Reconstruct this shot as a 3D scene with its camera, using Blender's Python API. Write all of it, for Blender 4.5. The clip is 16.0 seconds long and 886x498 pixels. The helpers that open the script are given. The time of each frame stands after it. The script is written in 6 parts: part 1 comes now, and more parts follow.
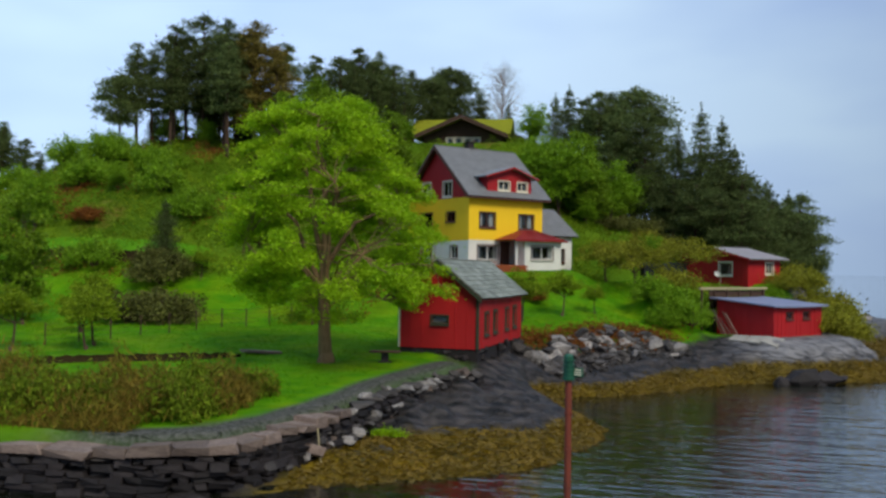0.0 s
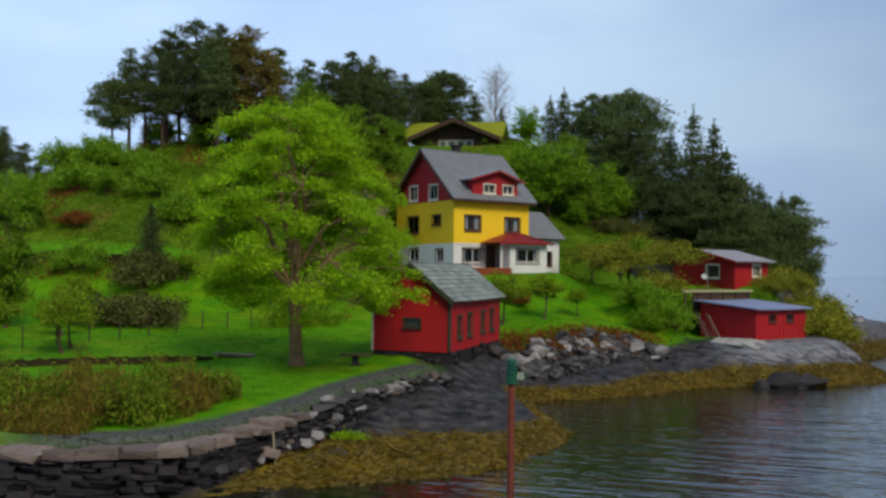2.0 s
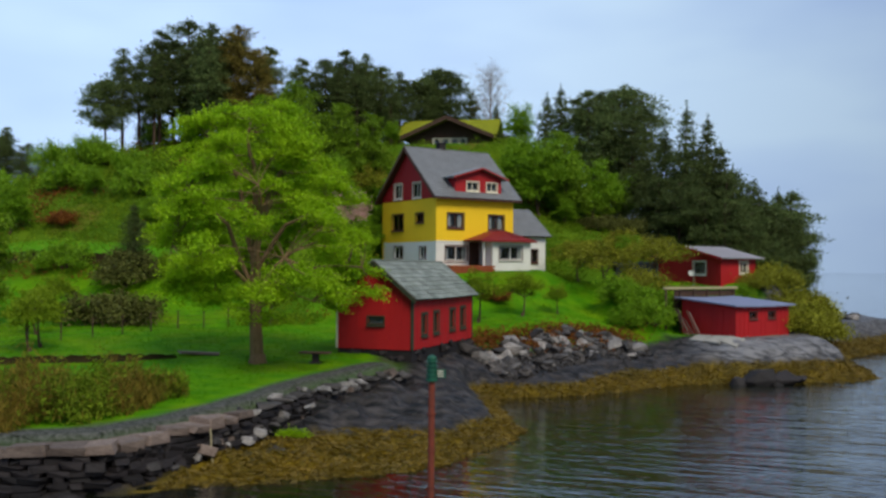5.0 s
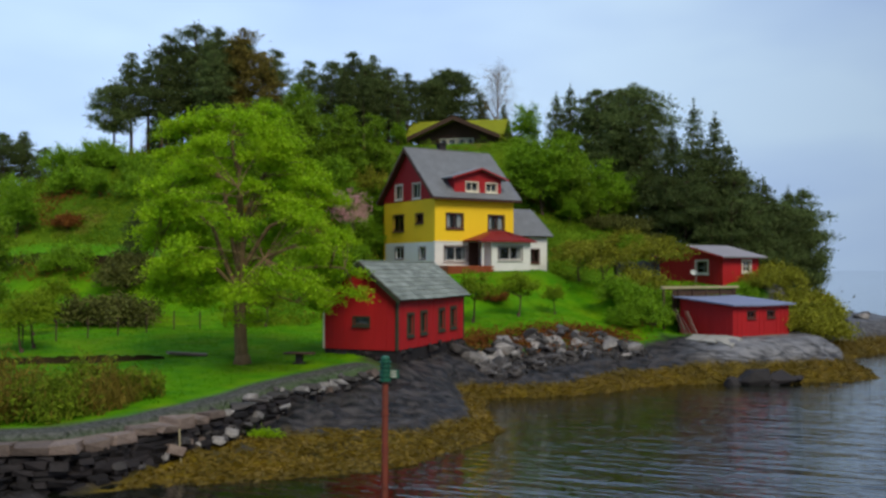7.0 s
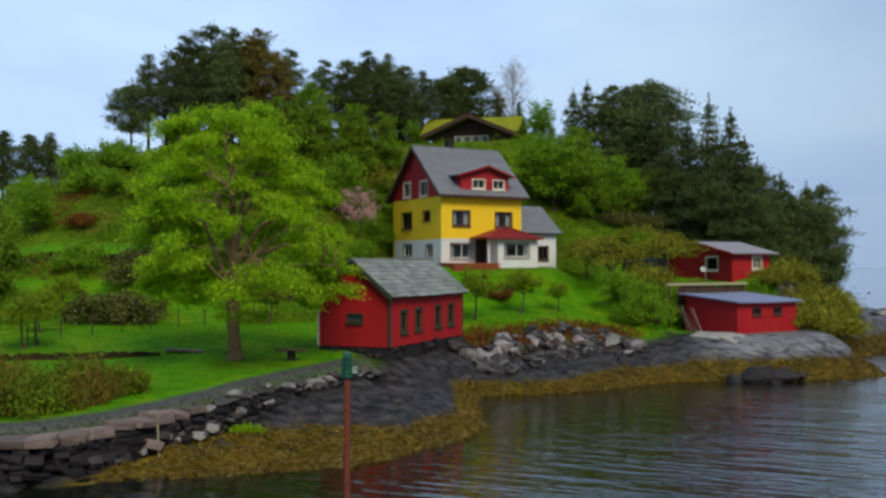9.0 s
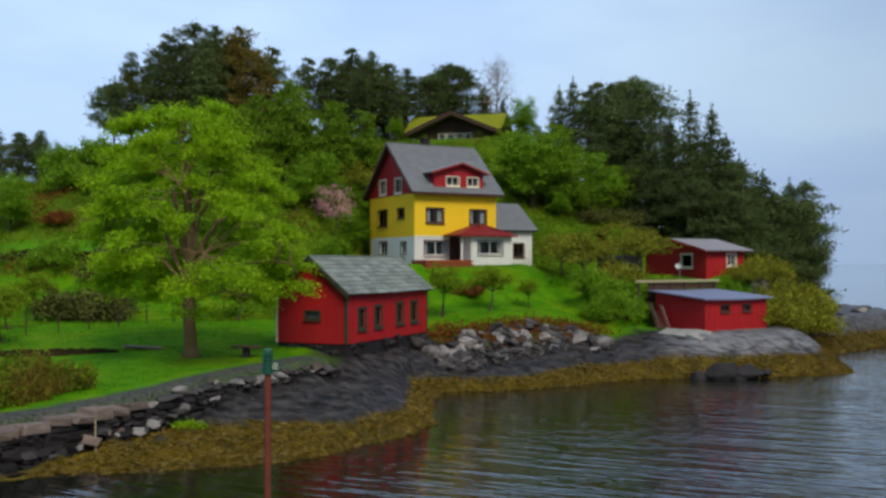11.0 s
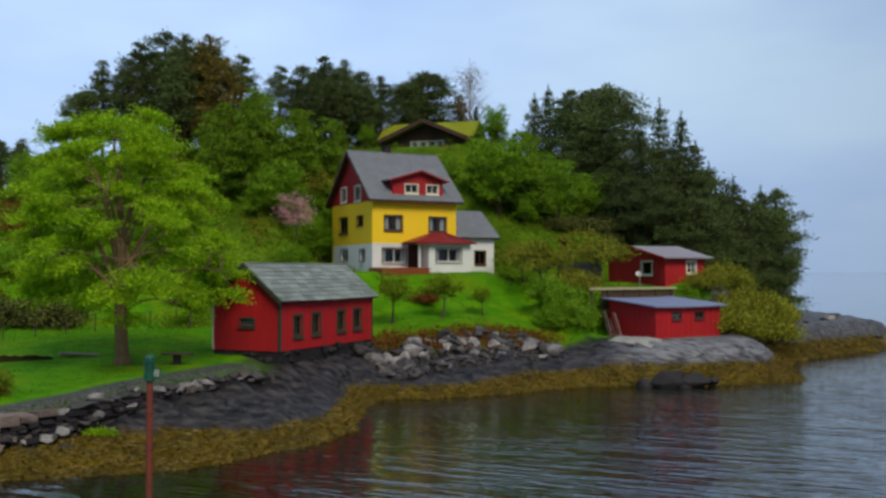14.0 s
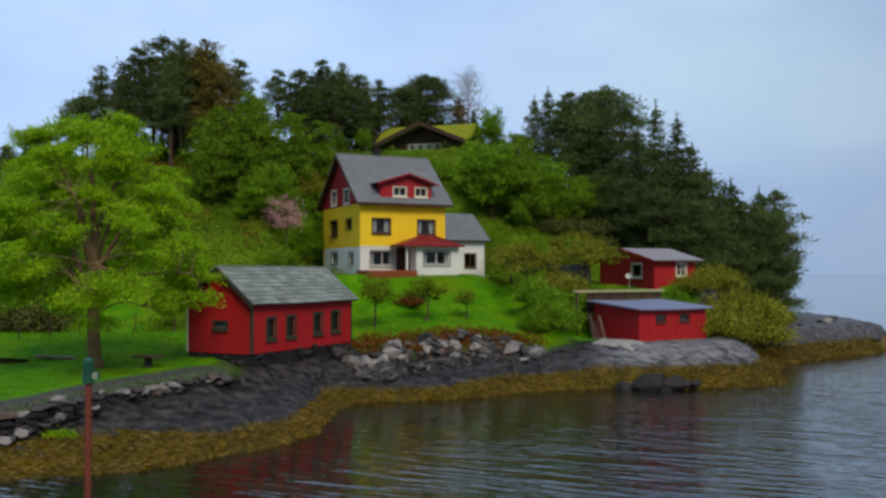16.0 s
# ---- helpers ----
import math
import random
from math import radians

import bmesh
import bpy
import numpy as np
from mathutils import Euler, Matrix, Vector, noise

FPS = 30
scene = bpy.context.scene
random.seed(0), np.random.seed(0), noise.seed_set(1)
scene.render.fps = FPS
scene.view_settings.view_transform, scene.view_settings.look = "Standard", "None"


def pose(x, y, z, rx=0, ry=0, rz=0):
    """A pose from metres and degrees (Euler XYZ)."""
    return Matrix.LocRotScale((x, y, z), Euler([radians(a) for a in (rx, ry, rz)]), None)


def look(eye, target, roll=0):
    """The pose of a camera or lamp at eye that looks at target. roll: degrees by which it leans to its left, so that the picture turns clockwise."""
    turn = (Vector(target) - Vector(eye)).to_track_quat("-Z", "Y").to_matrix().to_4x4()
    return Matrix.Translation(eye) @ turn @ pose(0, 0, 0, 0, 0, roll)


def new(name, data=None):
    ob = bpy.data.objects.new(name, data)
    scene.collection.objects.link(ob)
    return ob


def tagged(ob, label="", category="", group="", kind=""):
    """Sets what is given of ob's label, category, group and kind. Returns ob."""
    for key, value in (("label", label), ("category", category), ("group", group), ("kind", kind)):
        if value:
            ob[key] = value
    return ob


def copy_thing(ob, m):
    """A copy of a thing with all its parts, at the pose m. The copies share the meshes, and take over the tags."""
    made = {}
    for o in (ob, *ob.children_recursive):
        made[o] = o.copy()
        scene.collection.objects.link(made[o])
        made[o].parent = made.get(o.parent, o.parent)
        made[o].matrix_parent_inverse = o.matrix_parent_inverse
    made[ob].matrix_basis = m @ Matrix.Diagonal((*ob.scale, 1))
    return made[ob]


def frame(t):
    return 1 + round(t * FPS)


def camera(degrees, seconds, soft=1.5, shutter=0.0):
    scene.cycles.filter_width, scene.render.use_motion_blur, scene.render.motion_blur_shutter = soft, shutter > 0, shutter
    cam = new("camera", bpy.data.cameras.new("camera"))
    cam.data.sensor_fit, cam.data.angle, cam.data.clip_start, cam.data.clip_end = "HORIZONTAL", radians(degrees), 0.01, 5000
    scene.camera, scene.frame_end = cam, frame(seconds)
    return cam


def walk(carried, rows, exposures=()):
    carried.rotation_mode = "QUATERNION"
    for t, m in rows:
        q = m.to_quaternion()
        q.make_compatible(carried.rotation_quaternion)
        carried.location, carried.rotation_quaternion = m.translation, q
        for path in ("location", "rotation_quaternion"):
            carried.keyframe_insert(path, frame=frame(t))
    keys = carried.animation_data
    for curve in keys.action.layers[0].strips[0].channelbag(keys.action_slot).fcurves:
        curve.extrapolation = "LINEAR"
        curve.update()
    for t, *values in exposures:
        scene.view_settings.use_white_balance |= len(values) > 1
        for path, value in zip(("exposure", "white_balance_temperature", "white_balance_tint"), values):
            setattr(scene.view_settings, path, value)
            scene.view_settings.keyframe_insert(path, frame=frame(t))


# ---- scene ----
cam = camera(50.5, 16.0, soft=2.8)
PATH = [
    (0, (12.267, -44.882, 7.101), (11.666, -42.974, 7.142), 0.8),
    (0.5, (12.816, -44.779, 7.188), (12.206, -42.875, 7.23), 0.7),
    (1, (13.309, -44.732, 7.195), (12.696, -42.829, 7.239), 0.7),
    (1.5, (13.74, -44.595, 7.159), (13.122, -42.693, 7.205), 0.6),
    (2, (14.197, -44.478, 7.196), (13.573, -42.578, 7.241), 0.7),
    (2.5, (14.701, -44.424, 7.214), (14.073, -42.526, 7.259), 0.6),
    (3, (15.267, -44.314, 7.234), (14.629, -42.419, 7.277), 0.7),
    (3.5, (15.724, -44.127, 7.236), (15.076, -42.235, 7.278), 0.6),
    (4, (16.099, -43.908, 7.223), (15.445, -42.018, 7.264), 0.7),
    (4.5, (16.538, -43.703, 7.21), (15.877, -41.816, 7.25), 0.6),
    (7, (19.087, -42.875, 7.248), (18.363, -41.012, 7.288), 0.2),
    (7.5, (19.737, -42.741, 7.24), (18.986, -40.888, 7.277), 0.1),
    (8, (20.185, -42.577, 7.236), (19.418, -40.73, 7.273), 0.1),
    (10.5, (23.02, -41.576, 7.23), (22.202, -39.751, 7.261), -0.1),
    (11, (23.63, -41.327, 7.226), (22.82, -39.498, 7.255), -0.0),
    (11.5, (24.157, -41.072, 7.205), (23.353, -39.24, 7.237), 0.0),
    (12, (24.711, -40.815, 7.214), (23.906, -38.985, 7.251), 0.1),
    (12.5, (25.229, -40.574, 7.238), (24.421, -38.745, 7.28), 0.1),
    (13, (25.782, -40.306, 7.199), (24.971, -38.479, 7.245), 0.1),
    (13.5, (26.404, -40.053, 7.186), (25.588, -38.228, 7.234), 0.1),
    (14, (26.946, -39.769, 7.185), (26.124, -37.947, 7.231), -0.0),
    (14.5, (27.474, -39.561, 7.19), (26.643, -37.743, 7.234), -0.0),
    (15, (28.04, -39.227, 7.189), (27.199, -37.413, 7.233), -0.0),
    (15.5, (28.628, -38.945, 7.177), (27.776, -37.136, 7.226), -0.1),
    (16, (29.215, -38.696, 7.18), (28.352, -36.892, 7.232), -0.1),
]
walk(cam, [(t, look(eye, target, roll)) for t, eye, target, roll in PATH], [(0, 0.08), (1.0, -0.03), (2.0, -0.04), (3.5, 0.0), (8, -0.02), (12, -0.05), (16, -0.15)])

# ---- world and light ----
WATER_Z = 0.3
SUN_AZ, SUN_EL = radians(133), radians(46)
world = bpy.data.worlds.new("overcast_sky")
scene.world = world
world.use_nodes = True
wt = world.node_tree
wt.nodes.clear()
w_out = wt.nodes.new("ShaderNodeOutputWorld")
w_bg = wt.nodes.new("ShaderNodeBackground")
w_sky = wt.nodes.new("ShaderNodeTexSky")
w_sky.sky_type = "NISHITA"
w_sky.sun_disc = False
w_sky.sun_elevation, w_sky.sun_rotation = SUN_EL, SUN_AZ
w_sky.air_density, w_sky.dust_density = 1.0, 3.0
w_co = wt.nodes.new("ShaderNodeTexCoord")
w_no = wt.nodes.new("ShaderNodeTexNoise")
w_no.inputs["Scale"].default_value = 1.6
w_no.inputs["Detail"].default_value = 4
w_map = wt.nodes.new("ShaderNodeMapping")
w_map.inputs["Scale"].default_value = (1, 1, 3)
w_ramp = wt.nodes.new("ShaderNodeValToRGB")
w_ramp.color_ramp.elements[0].position, w_ramp.color_ramp.elements[1].position = 0.35, 0.7
w_ramp.color_ramp.elements[0].color = (3.6, 5.3, 9.5, 1)
w_ramp.color_ramp.elements[1].color = (6.4, 8.5, 11.0, 1)
w_mix = wt.nodes.new("ShaderNodeMix")
w_mix.data_type = "RGBA"
w_mix.inputs["Factor"].default_value = 0.85
wt.links.new(w_co.outputs["Generated"], w_map.inputs["Vector"])
wt.links.new(w_map.outputs["Vector"], w_no.inputs["Vector"])
wt.links.new(w_no.outputs["Fac"], w_ramp.inputs["Fac"])
wt.links.new(w_sky.outputs["Color"], w_mix.inputs[6])
wt.links.new(w_ramp.outputs["Color"], w_mix.inputs[7])
# the cloud is thinner and brighter to the west
w_dot = wt.nodes.new("ShaderNodeVectorMath")
w_dot.operation = "DOT_PRODUCT"
w_dot.inputs[1].default_value = (-0.86, 0.32, 0.40)
w_rng = wt.nodes.new("ShaderNodeMapRange")
w_rng.inputs["From Min"].default_value, w_rng.inputs["From Max"].default_value = 0.1, 0.8
w_rng.inputs["To Min"].default_value, w_rng.inputs["To Max"].default_value = 0.62, 1.3
w_scale = wt.nodes.new("ShaderNodeVectorMath")
w_scale.operation = "SCALE"
wt.links.new(w_co.outputs["Generated"], w_dot.inputs[0])
wt.links.new(w_dot.outputs["Value"], w_rng.inputs["Value"])
wt.links.new(w_mix.outputs[2], w_scale.inputs[0])
wt.links.new(w_rng.outputs["Result"], w_scale.inputs["Scale"])
wt.links.new(w_scale.outputs["Vector"], w_bg.inputs["Color"])
w_bg.inputs["Strength"].default_value = 0.09
wt.links.new(w_bg.outputs["Background"], w_out.inputs["Surface"])

sun = new("sun", bpy.data.lights.new("sun", "SUN"))
sun.data.energy, sun.data.angle, sun.data.color = 2.7, radians(24), (1.0, 0.94, 0.79)
sun.matrix_world = look((math.sin(SUN_AZ) * 90, math.cos(SUN_AZ) * 90, math.tan(SUN_EL) * 90), (0, 0, 0))

# ---- plan of the ground ----
# shoreline, sea on the right hand when walking along it from west to east
SHORE = [(-130, -25), (-30, -24.0), (-9, -22.3), (-2.6, -21.2), (-0.8, -18.8), (1.2, -17.2), (3.3, -15.6), (4.7, -14.5), (5.8, -12.7),
         (6.3, -9.9), (7.0, -7.0), (6.8, -4.6), (4.4, 0.6), (2.9, 4.2), (3.7, 5.1), (6.0, 6.6), (8.4, 9.8), (10.6, 13.4), (13.4, 15.9),
         (17.8, 18.0), (22.0, 20.8), (23.2, 23.8), (22.0, 29), (21.7, 36), (24.4, 42), (27.6, 48.5), (31, 57), (25, 76),
         (0, 106), (-60, 120), (-140, 122), (-170, 40)]
# foot of the hill
FOOT = [(-150, -5), (-40, 0), (-24, 5), (-12, 11), (-4, 14.5), (2, 18.5), (7, 25), (11, 30), (15, 38), (17.5, 48), (18, 64), (10, 85)]
# line of the sea wall, land on the left hand, with the height of its top
SEA_WALL = [(-34, -23.3), (-8.5, -21.6), (-4.0, -20.6), (-2.6, -19.6), (-2.1, -16.5), (-1.6, -13.6), (-1.4, -11), (-1.2, -8.5), (-0.6, -5), (0.4, -2.1)]
SEA_WALL_TOP = [1.6, 1.6, 1.62, 1.65, 1.72, 1.82, 2.02, 2.12, 2.25, 2.35]


def seg_dist(px, py, pts, closed):
    """Distance from grid points to a polyline, with the side of the nearest stretch (left is positive)."""
    best = np.full(px.shape, 1e9)
    side = np.zeros(px.shape)
    n = len(pts)
    for i in range(n if closed else n - 1):
        (ax, ay), (bx, by) = pts[i], pts[(i + 1) % n]
        dx, dy = bx - ax, by - ay
        t = np.clip(((px - ax) * dx + (py - ay) * dy) / (dx * dx + dy * dy), 0, 1)
        ex, ey = px - ax - t * dx, py - ay - t * dy
        d = np.hypot(ex, ey)
        near = d < best - 1e-9
        s = np.where(dx * (py - ay) - dy * (px - ax) >= 0, 1.0, -1.0)
        best, side = np.where(near, d, best), np.where(near, s, side)
    return best, side


def inside(px, py, pts):
    hit = np.zeros(px.shape, bool)
    n = len(pts)
    for i in range(n):
        (ax, ay), (bx, by) = pts[i], pts[(i + 1) % n]
        if ay == by:
            continue
        cross = (ay > py) != (by > py)
        hit ^= cross & (px < (bx - ax) * (py - ay) / (by - ay) + ax)
    return hit


def smooth(a, b, v):
    t = np.clip((v - a) / (b - a), 0, 1)
    return t * t * (3 - 2 * t)


def waves(px, py, size, seed):
    """Cheap smooth unevenness between -1 and 1."""
    r = np.random.RandomState(seed)
    out = np.zeros(px.shape)
    for k in range(6):
        a, f, p = r.uniform(0, 6.28), r.uniform(0.6, 1.7) / size * 6.28, r.uniform(0, 6.28, 2)
        out += np.sin((px * math.cos(a) + py * math.sin(a)) * f + p[0] + 1.3 * np.sin((py * math.cos(a) - px * math.sin(a)) * f * 0.7 + p[1]))
    return out / 6


# level terraces under the buildings: centre, half sizes, turn, height
TERRACES = [(-6.75, 28.83, 6.7, 4.9, 52.2, 7.1), (5.2, 32.0, 3.2, 2.0, 20, 6.2), (11.3, 36.1, 2.6, 4.4, 49.3, 6.25), (10.2, 27.6, 3.6, 1.4, 56.3, 5.7), (14.4, 24.8, 3.6, 2.7, 56.3, 2.8), (-16.5, 53.5, 7, 6, 7, 20.0)]


def shore_dist(px, py):
    d, _ = seg_dist(px, py, SHORE, True)
    return np.where(inside(px, py, SHORE), d, -d)


def behind_wall(px, py):
    w, side = seg_dist(px, py, SEA_WALL, False)
    return smooth(-0.1, 0.45, w * side) * smooth(0.5, -2.5, py) * smooth(0.3, -0.7, px)


def ground_z(px, py):
    px, py = np.asarray(px, float), np.asarray(py, float)
    d = shore_dist(px, py)
    f, s = seg_dist(px, py, FOOT, False)
    f = f * s
    lawn = 2.62 + 0.055 * np.clip(py + 4, -12, 9) + 0.02 * np.clip(-px - 6, 0, 30) + 0.10 * np.clip(py - 8, 0, 9)
    fd = np.clip(f, 0, None)
    hill = 16.2 * (1 - np.exp(-(fd / 21) ** 1.6)) + 0.9 * waves(px, py, 17, 3) * smooth(4, 20, fd)
    hill = hill * (1 - 0.36 * smooth(-41, -53, px))
    inland = lawn + hill - (1.0 * smooth(2.5, 9, px) + 0.3 * smooth(12, 19, px)) * smooth(8, 0, fd)
    # low ledges of bare rock between the sea and the grass
    step = (0.26 * smooth(0.2, 0.34, waves(px * 0.7 + py * 0.35, py, 4.2, 12)) + 0.16 * smooth(0.1, 0.2, waves(px - 0.4 * py, py * 1.4, 2.6, 13)) - 0.2 * smooth(0.14, 0.0, np.abs(waves(px * 0.8 + 0.5 * py, py, 3.4, 14)))) * smooth(0.9, 2.2, d)
    ledge = WATER_Z + (0.12 + 1.08 * smooth(-14, -2, py)) * (1 - np.exp(-np.clip(d, 0, None) / 1.9)) * (1 + 0.3 * smooth(8, 12, px)) + 0.07 * d + step
    ledge = np.where(d < 0, WATER_Z + 0.42 * d, ledge)
    ledge = np.clip(ledge, -3.0, None)
    start = 4.2 + 5.1 * smooth(-1.5, -4.5, py)
    span = 2.6 + 2.0 * smooth(6, 11, py)
    # the rock by the boathouse and on the headland is steeper
    steep = smooth(13, 17, px) * smooth(17.5, 20, py)
    start, span = start - 2.6 * steep, span - 2.2 * steep
    keep = smooth(0, 1, (d - start) / span)
    west = behind_wall(px, py)
    keep = np.maximum(keep, west * (d > 0.2))
    # the cliff of the outer headland
    ledge = ledge + 2.0 * smooth(0.8, 5.0, d) * smooth(32, 38, py) * smooth(62, 50, py)
    # solid rock under the boat shed's seaward side
    su, sv = np.abs(px + 2.1) - 2.1, np.abs(py - 4.9) - 4.9
    from_shed = np.hypot(np.clip(su, 0, None), np.clip(sv, 0, None))
    ledge = np.maximum(ledge, 2.5 - 0.45 * from_shed + 0.12 * waves(px, py, 2.2, 15) - 2.4 * smooth(1.8, 0.2, d))
    z = ledge * (1 - keep) + inland * keep
    for cx, cy, hx, hy, turn, level in TERRACES:
        c, sn = math.cos(radians(turn)), math.sin(radians(turn))
        u, v = np.abs((px - cx) * c + (py - cy) * sn) - hx, np.abs(-(px - cx) * sn + (py - cy) * c) - hy
        out = np.hypot(np.clip(u, 0, None), np.clip(v, 0, None))
        w = smooth(3.5, 0.3, out)
        z = z * (1 - w) + level * w
    rocky = smooth(5.5, 3.0, d) * smooth(-2, 0.5, d)
    z = z + (0.16 * waves(px * 1.6 + py * 0.6, py, 2.6, 5) - 0.10 * np.abs(waves(px * 0.6 - py, px + 0.5 * py, 1.9, 6)) + 0.05 * waves(px, py * 2, 0.9, 7)) * rocky * (1 - west) + 0.05 * waves(px, py, 6, 9)
    return z


def ground_at(x, y):
    return float(ground_z(np.array([x]), np.array([y]))[0])


# ---- materials ----
def mat(name, color, rough=0.8, var=0.25, scale=2.0, bump=0.2, fine=14.0, metal=0.0, second=None, coord="Object", stretch=(1, 1, 1), transl=0.0, island=0.0, per_object=0.0):
    """A surface with variation at two scales."""
    m = bpy.data.materials.new(name)
    m.use_nodes = True
    t = m.node_tree
    b = t.nodes["Principled BSDF"]
    b.inputs["Roughness"].default_value, b.inputs["Metallic"].default_value = rough, metal
    b.inputs["Specular IOR Level"].default_value = 0.12 if (transl or rough >= 0.85) else 0.35
    co, mp = t.nodes.new("ShaderNodeTexCoord"), t.nodes.new("ShaderNodeMapping")
    mp.inputs["Scale"].default_value = stretch
    t.links.new(co.outputs[coord], mp.inputs["Vector"])
    n1, n2 = t.nodes.new("ShaderNodeTexNoise"), t.nodes.new("ShaderNodeTexNoise")
    n1.inputs["Scale"].default_value, n2.inputs["Scale"].default_value = scale, fine
    n1.inputs["Detail"].default_value, n2.inputs["Detail"].default_value = 4, 5
    for n in (n1, n2):
        t.links.new(mp.outputs["Vector"], n.inputs["Vector"])
    ramp = t.nodes.new("ShaderNodeValToRGB")
    ramp.color_ramp.elements[0].position, ramp.color_ramp.elements[1].position = 0.3, 0.7
    other = second or [c * (1 - var) for c in color]
    ramp.color_ramp.elements[0].color = (*other, 1)
    ramp.color_ramp.elements[1].color = (*color, 1)
    add = t.nodes.new("ShaderNodeMath")
    add.operation = "MULTIPLY_ADD"
    add.inputs[1].default_value = 0.5
    t.links.new(n2.outputs["Fac"], add.inputs[0])
    half = t.nodes.new("ShaderNodeMath")
    half.operation = "MULTIPLY"
    half.inputs[1].default_value = 0.5
    t.links.new(n1.outputs["Fac"], half.inputs[0])
    t.links.new(half.outputs[0], add.inputs[2])
    t.links.new(add.outputs[0], ramp.inputs["Fac"])
    color_out = ramp.outputs["Color"]
    if per_object:
        info = t.nodes.new("ShaderNodeObjectInfo")
        tone = t.nodes.new("ShaderNodeHueSaturation")
        span = t.nodes.new("ShaderNodeMapRange")
        span.inputs["To Min"].default_value, span.inputs["To Max"].default_value = 1 - per_object, 1 + per_object * 0.6
        t.links.new(info.outputs["Random"], span.inputs["Value"])
        t.links.new(span.outputs["Result"], tone.inputs["Value"])
        t.links.new(color_out, tone.inputs["Color"])
        color_out = tone.outputs["Color"]
    if island:
        geo = t.nodes.new("ShaderNodeNewGeometry")
        hsv = t.nodes.new("ShaderNodeHueSaturation")
        mr = t.nodes.new("ShaderNodeMapRange")
        mr.inputs["To Min"].default_value, mr.inputs["To Max"].default_value = 1 - island, 1 + island
        t.links.new(geo.outputs["Random Per Island"], mr.inputs["Value"])
        t.links.new(mr.outputs["Result"], hsv.inputs["Value"])
        t.links.new(color_out, hsv.inputs["Color"])
        color_out = hsv.outputs["Color"]
    t.links.new(color_out, b.inputs["Base Color"])
    if bump:
        bp = t.nodes.new("ShaderNodeBump")
        bp.inputs["Strength"].default_value, bp.inputs["Distance"].default_value = bump, 0.03
        t.links.new(n2.outputs["Fac"], bp.inputs["Height"])
        t.links.new(bp.outputs["Normal"], b.inputs["Normal"])
    if transl:
        tr = t.nodes.new("ShaderNodeBsdfTranslucent")
        mx = t.nodes.new("ShaderNodeMixShader")
        mx.inputs[0].default_value = transl
        t.links.new(color_out, tr.inputs["Color"])
        t.links.new(b.outputs[0], mx.inputs[1])
        t.links.new(tr.outputs[0], mx.inputs[2])
        t.links.new(mx.outputs[0], t.nodes["Material Output"].inputs["Surface"])
    return m


M_RED = mat("red_painted_boards", (0.42, 0.008, 0.010), 0.65, 0.35, 1.2, 0.15, 20, stretch=(1, 1, 0.2))
M_RED_GABLE = mat("red_gable_paint", (0.38, 0.010, 0.014), 0.65, 0.3, 1.2, 0.15, 20, stretch=(1, 1, 0.2))
M_YELLOW = mat("yellow_render", (0.86, 0.55, 0.012), 0.75, 0.12, 0.8, 0.12, 30)
M_WHITE = mat("white_render", (0.72, 0.71, 0.66), 0.8, 0.2, 1.0, 0.2, 25)
M_TRIM = mat("brown_trim_paint", (0.09, 0.035, 0.025), 0.6, 0.3, 2, 0.1, 20)
M_GREEN_TRIM = mat("dark_green_trim", (0.035, 0.045, 0.025), 0.6, 0.3, 2, 0.1, 20)
M_CREAM = mat("cream_window_paint", (0.70, 0.66, 0.52), 0.55, 0.12, 2, 0.05, 20)
M_SLATE = mat("grey_slate", (0.20, 0.205, 0.215), 0.6, 0.35, 1.5, 0.4, 14)
M_OLD_SLATE = mat("weathered_slate", (0.25, 0.275, 0.25), 0.75, 0.5, 0.9, 0.5, 9, second=(0.12, 0.14, 0.115), per_object=0.3)
M_WOOD = mat("dark_weathered_wood", (0.075, 0.04, 0.025), 0.8, 0.4, 2, 0.3, 16, stretch=(1, 1, 0.15))
M_BARK = mat("pine_bark", (0.10, 0.065, 0.045), 0.9, 0.5, 3, 0.8, 12, stretch=(1, 1, 0.3))
M_BARK_OLD = mat("lichened_bark", (0.26, 0.17, 0.085), 0.9, 0.6, 3, 0.8, 12, stretch=(1, 1, 0.3))
M_LEAF = mat("spring_leaves", (0.39, 0.57, 0.013), 0.65, 0.35, 0.35, 0, 2.0, second=(0.18, 0.37, 0.007), transl=0.42, island=0.3)
M_NEEDLE = mat("pine_needles", (0.125, 0.17, 0.052), 0.85, 0.4, 0.2, 0, 2.0, transl=0.3, island=0.5, per_object=0.3)
M_NEEDLE_OLD = mat("browned_needles", (0.24, 0.19, 0.04), 0.8, 0.4, 0.2, 0, 2.0, transl=0.3, island=0.5)
M_FRESH = mat("fresh_green_leaves", (0.21, 0.36, 0.016), 0.6, 0.4, 0.4, 0, 2.0, second=(0.13, 0.26, 0.010), transl=0.35, island=0.4)
M_BUSH = mat("bush_leaves", (0.17, 0.29, 0.014), 0.6, 0.4, 0.5, 0, 2.0, transl=0.25, island=0.5)
M_ROCK = mat("grey_gneiss", (0.085, 0.075, 0.07), 0.75, 0.6, 0.9, 0.8, 6, second=(0.03, 0.027, 0.027), per_object=0.5)
M_PALE_ROCK = mat("pale_granite", (0.31, 0.285, 0.265), 0.75, 0.6, 1.2, 0.7, 7, second=(0.045, 0.042, 0.042), per_object=0.85)
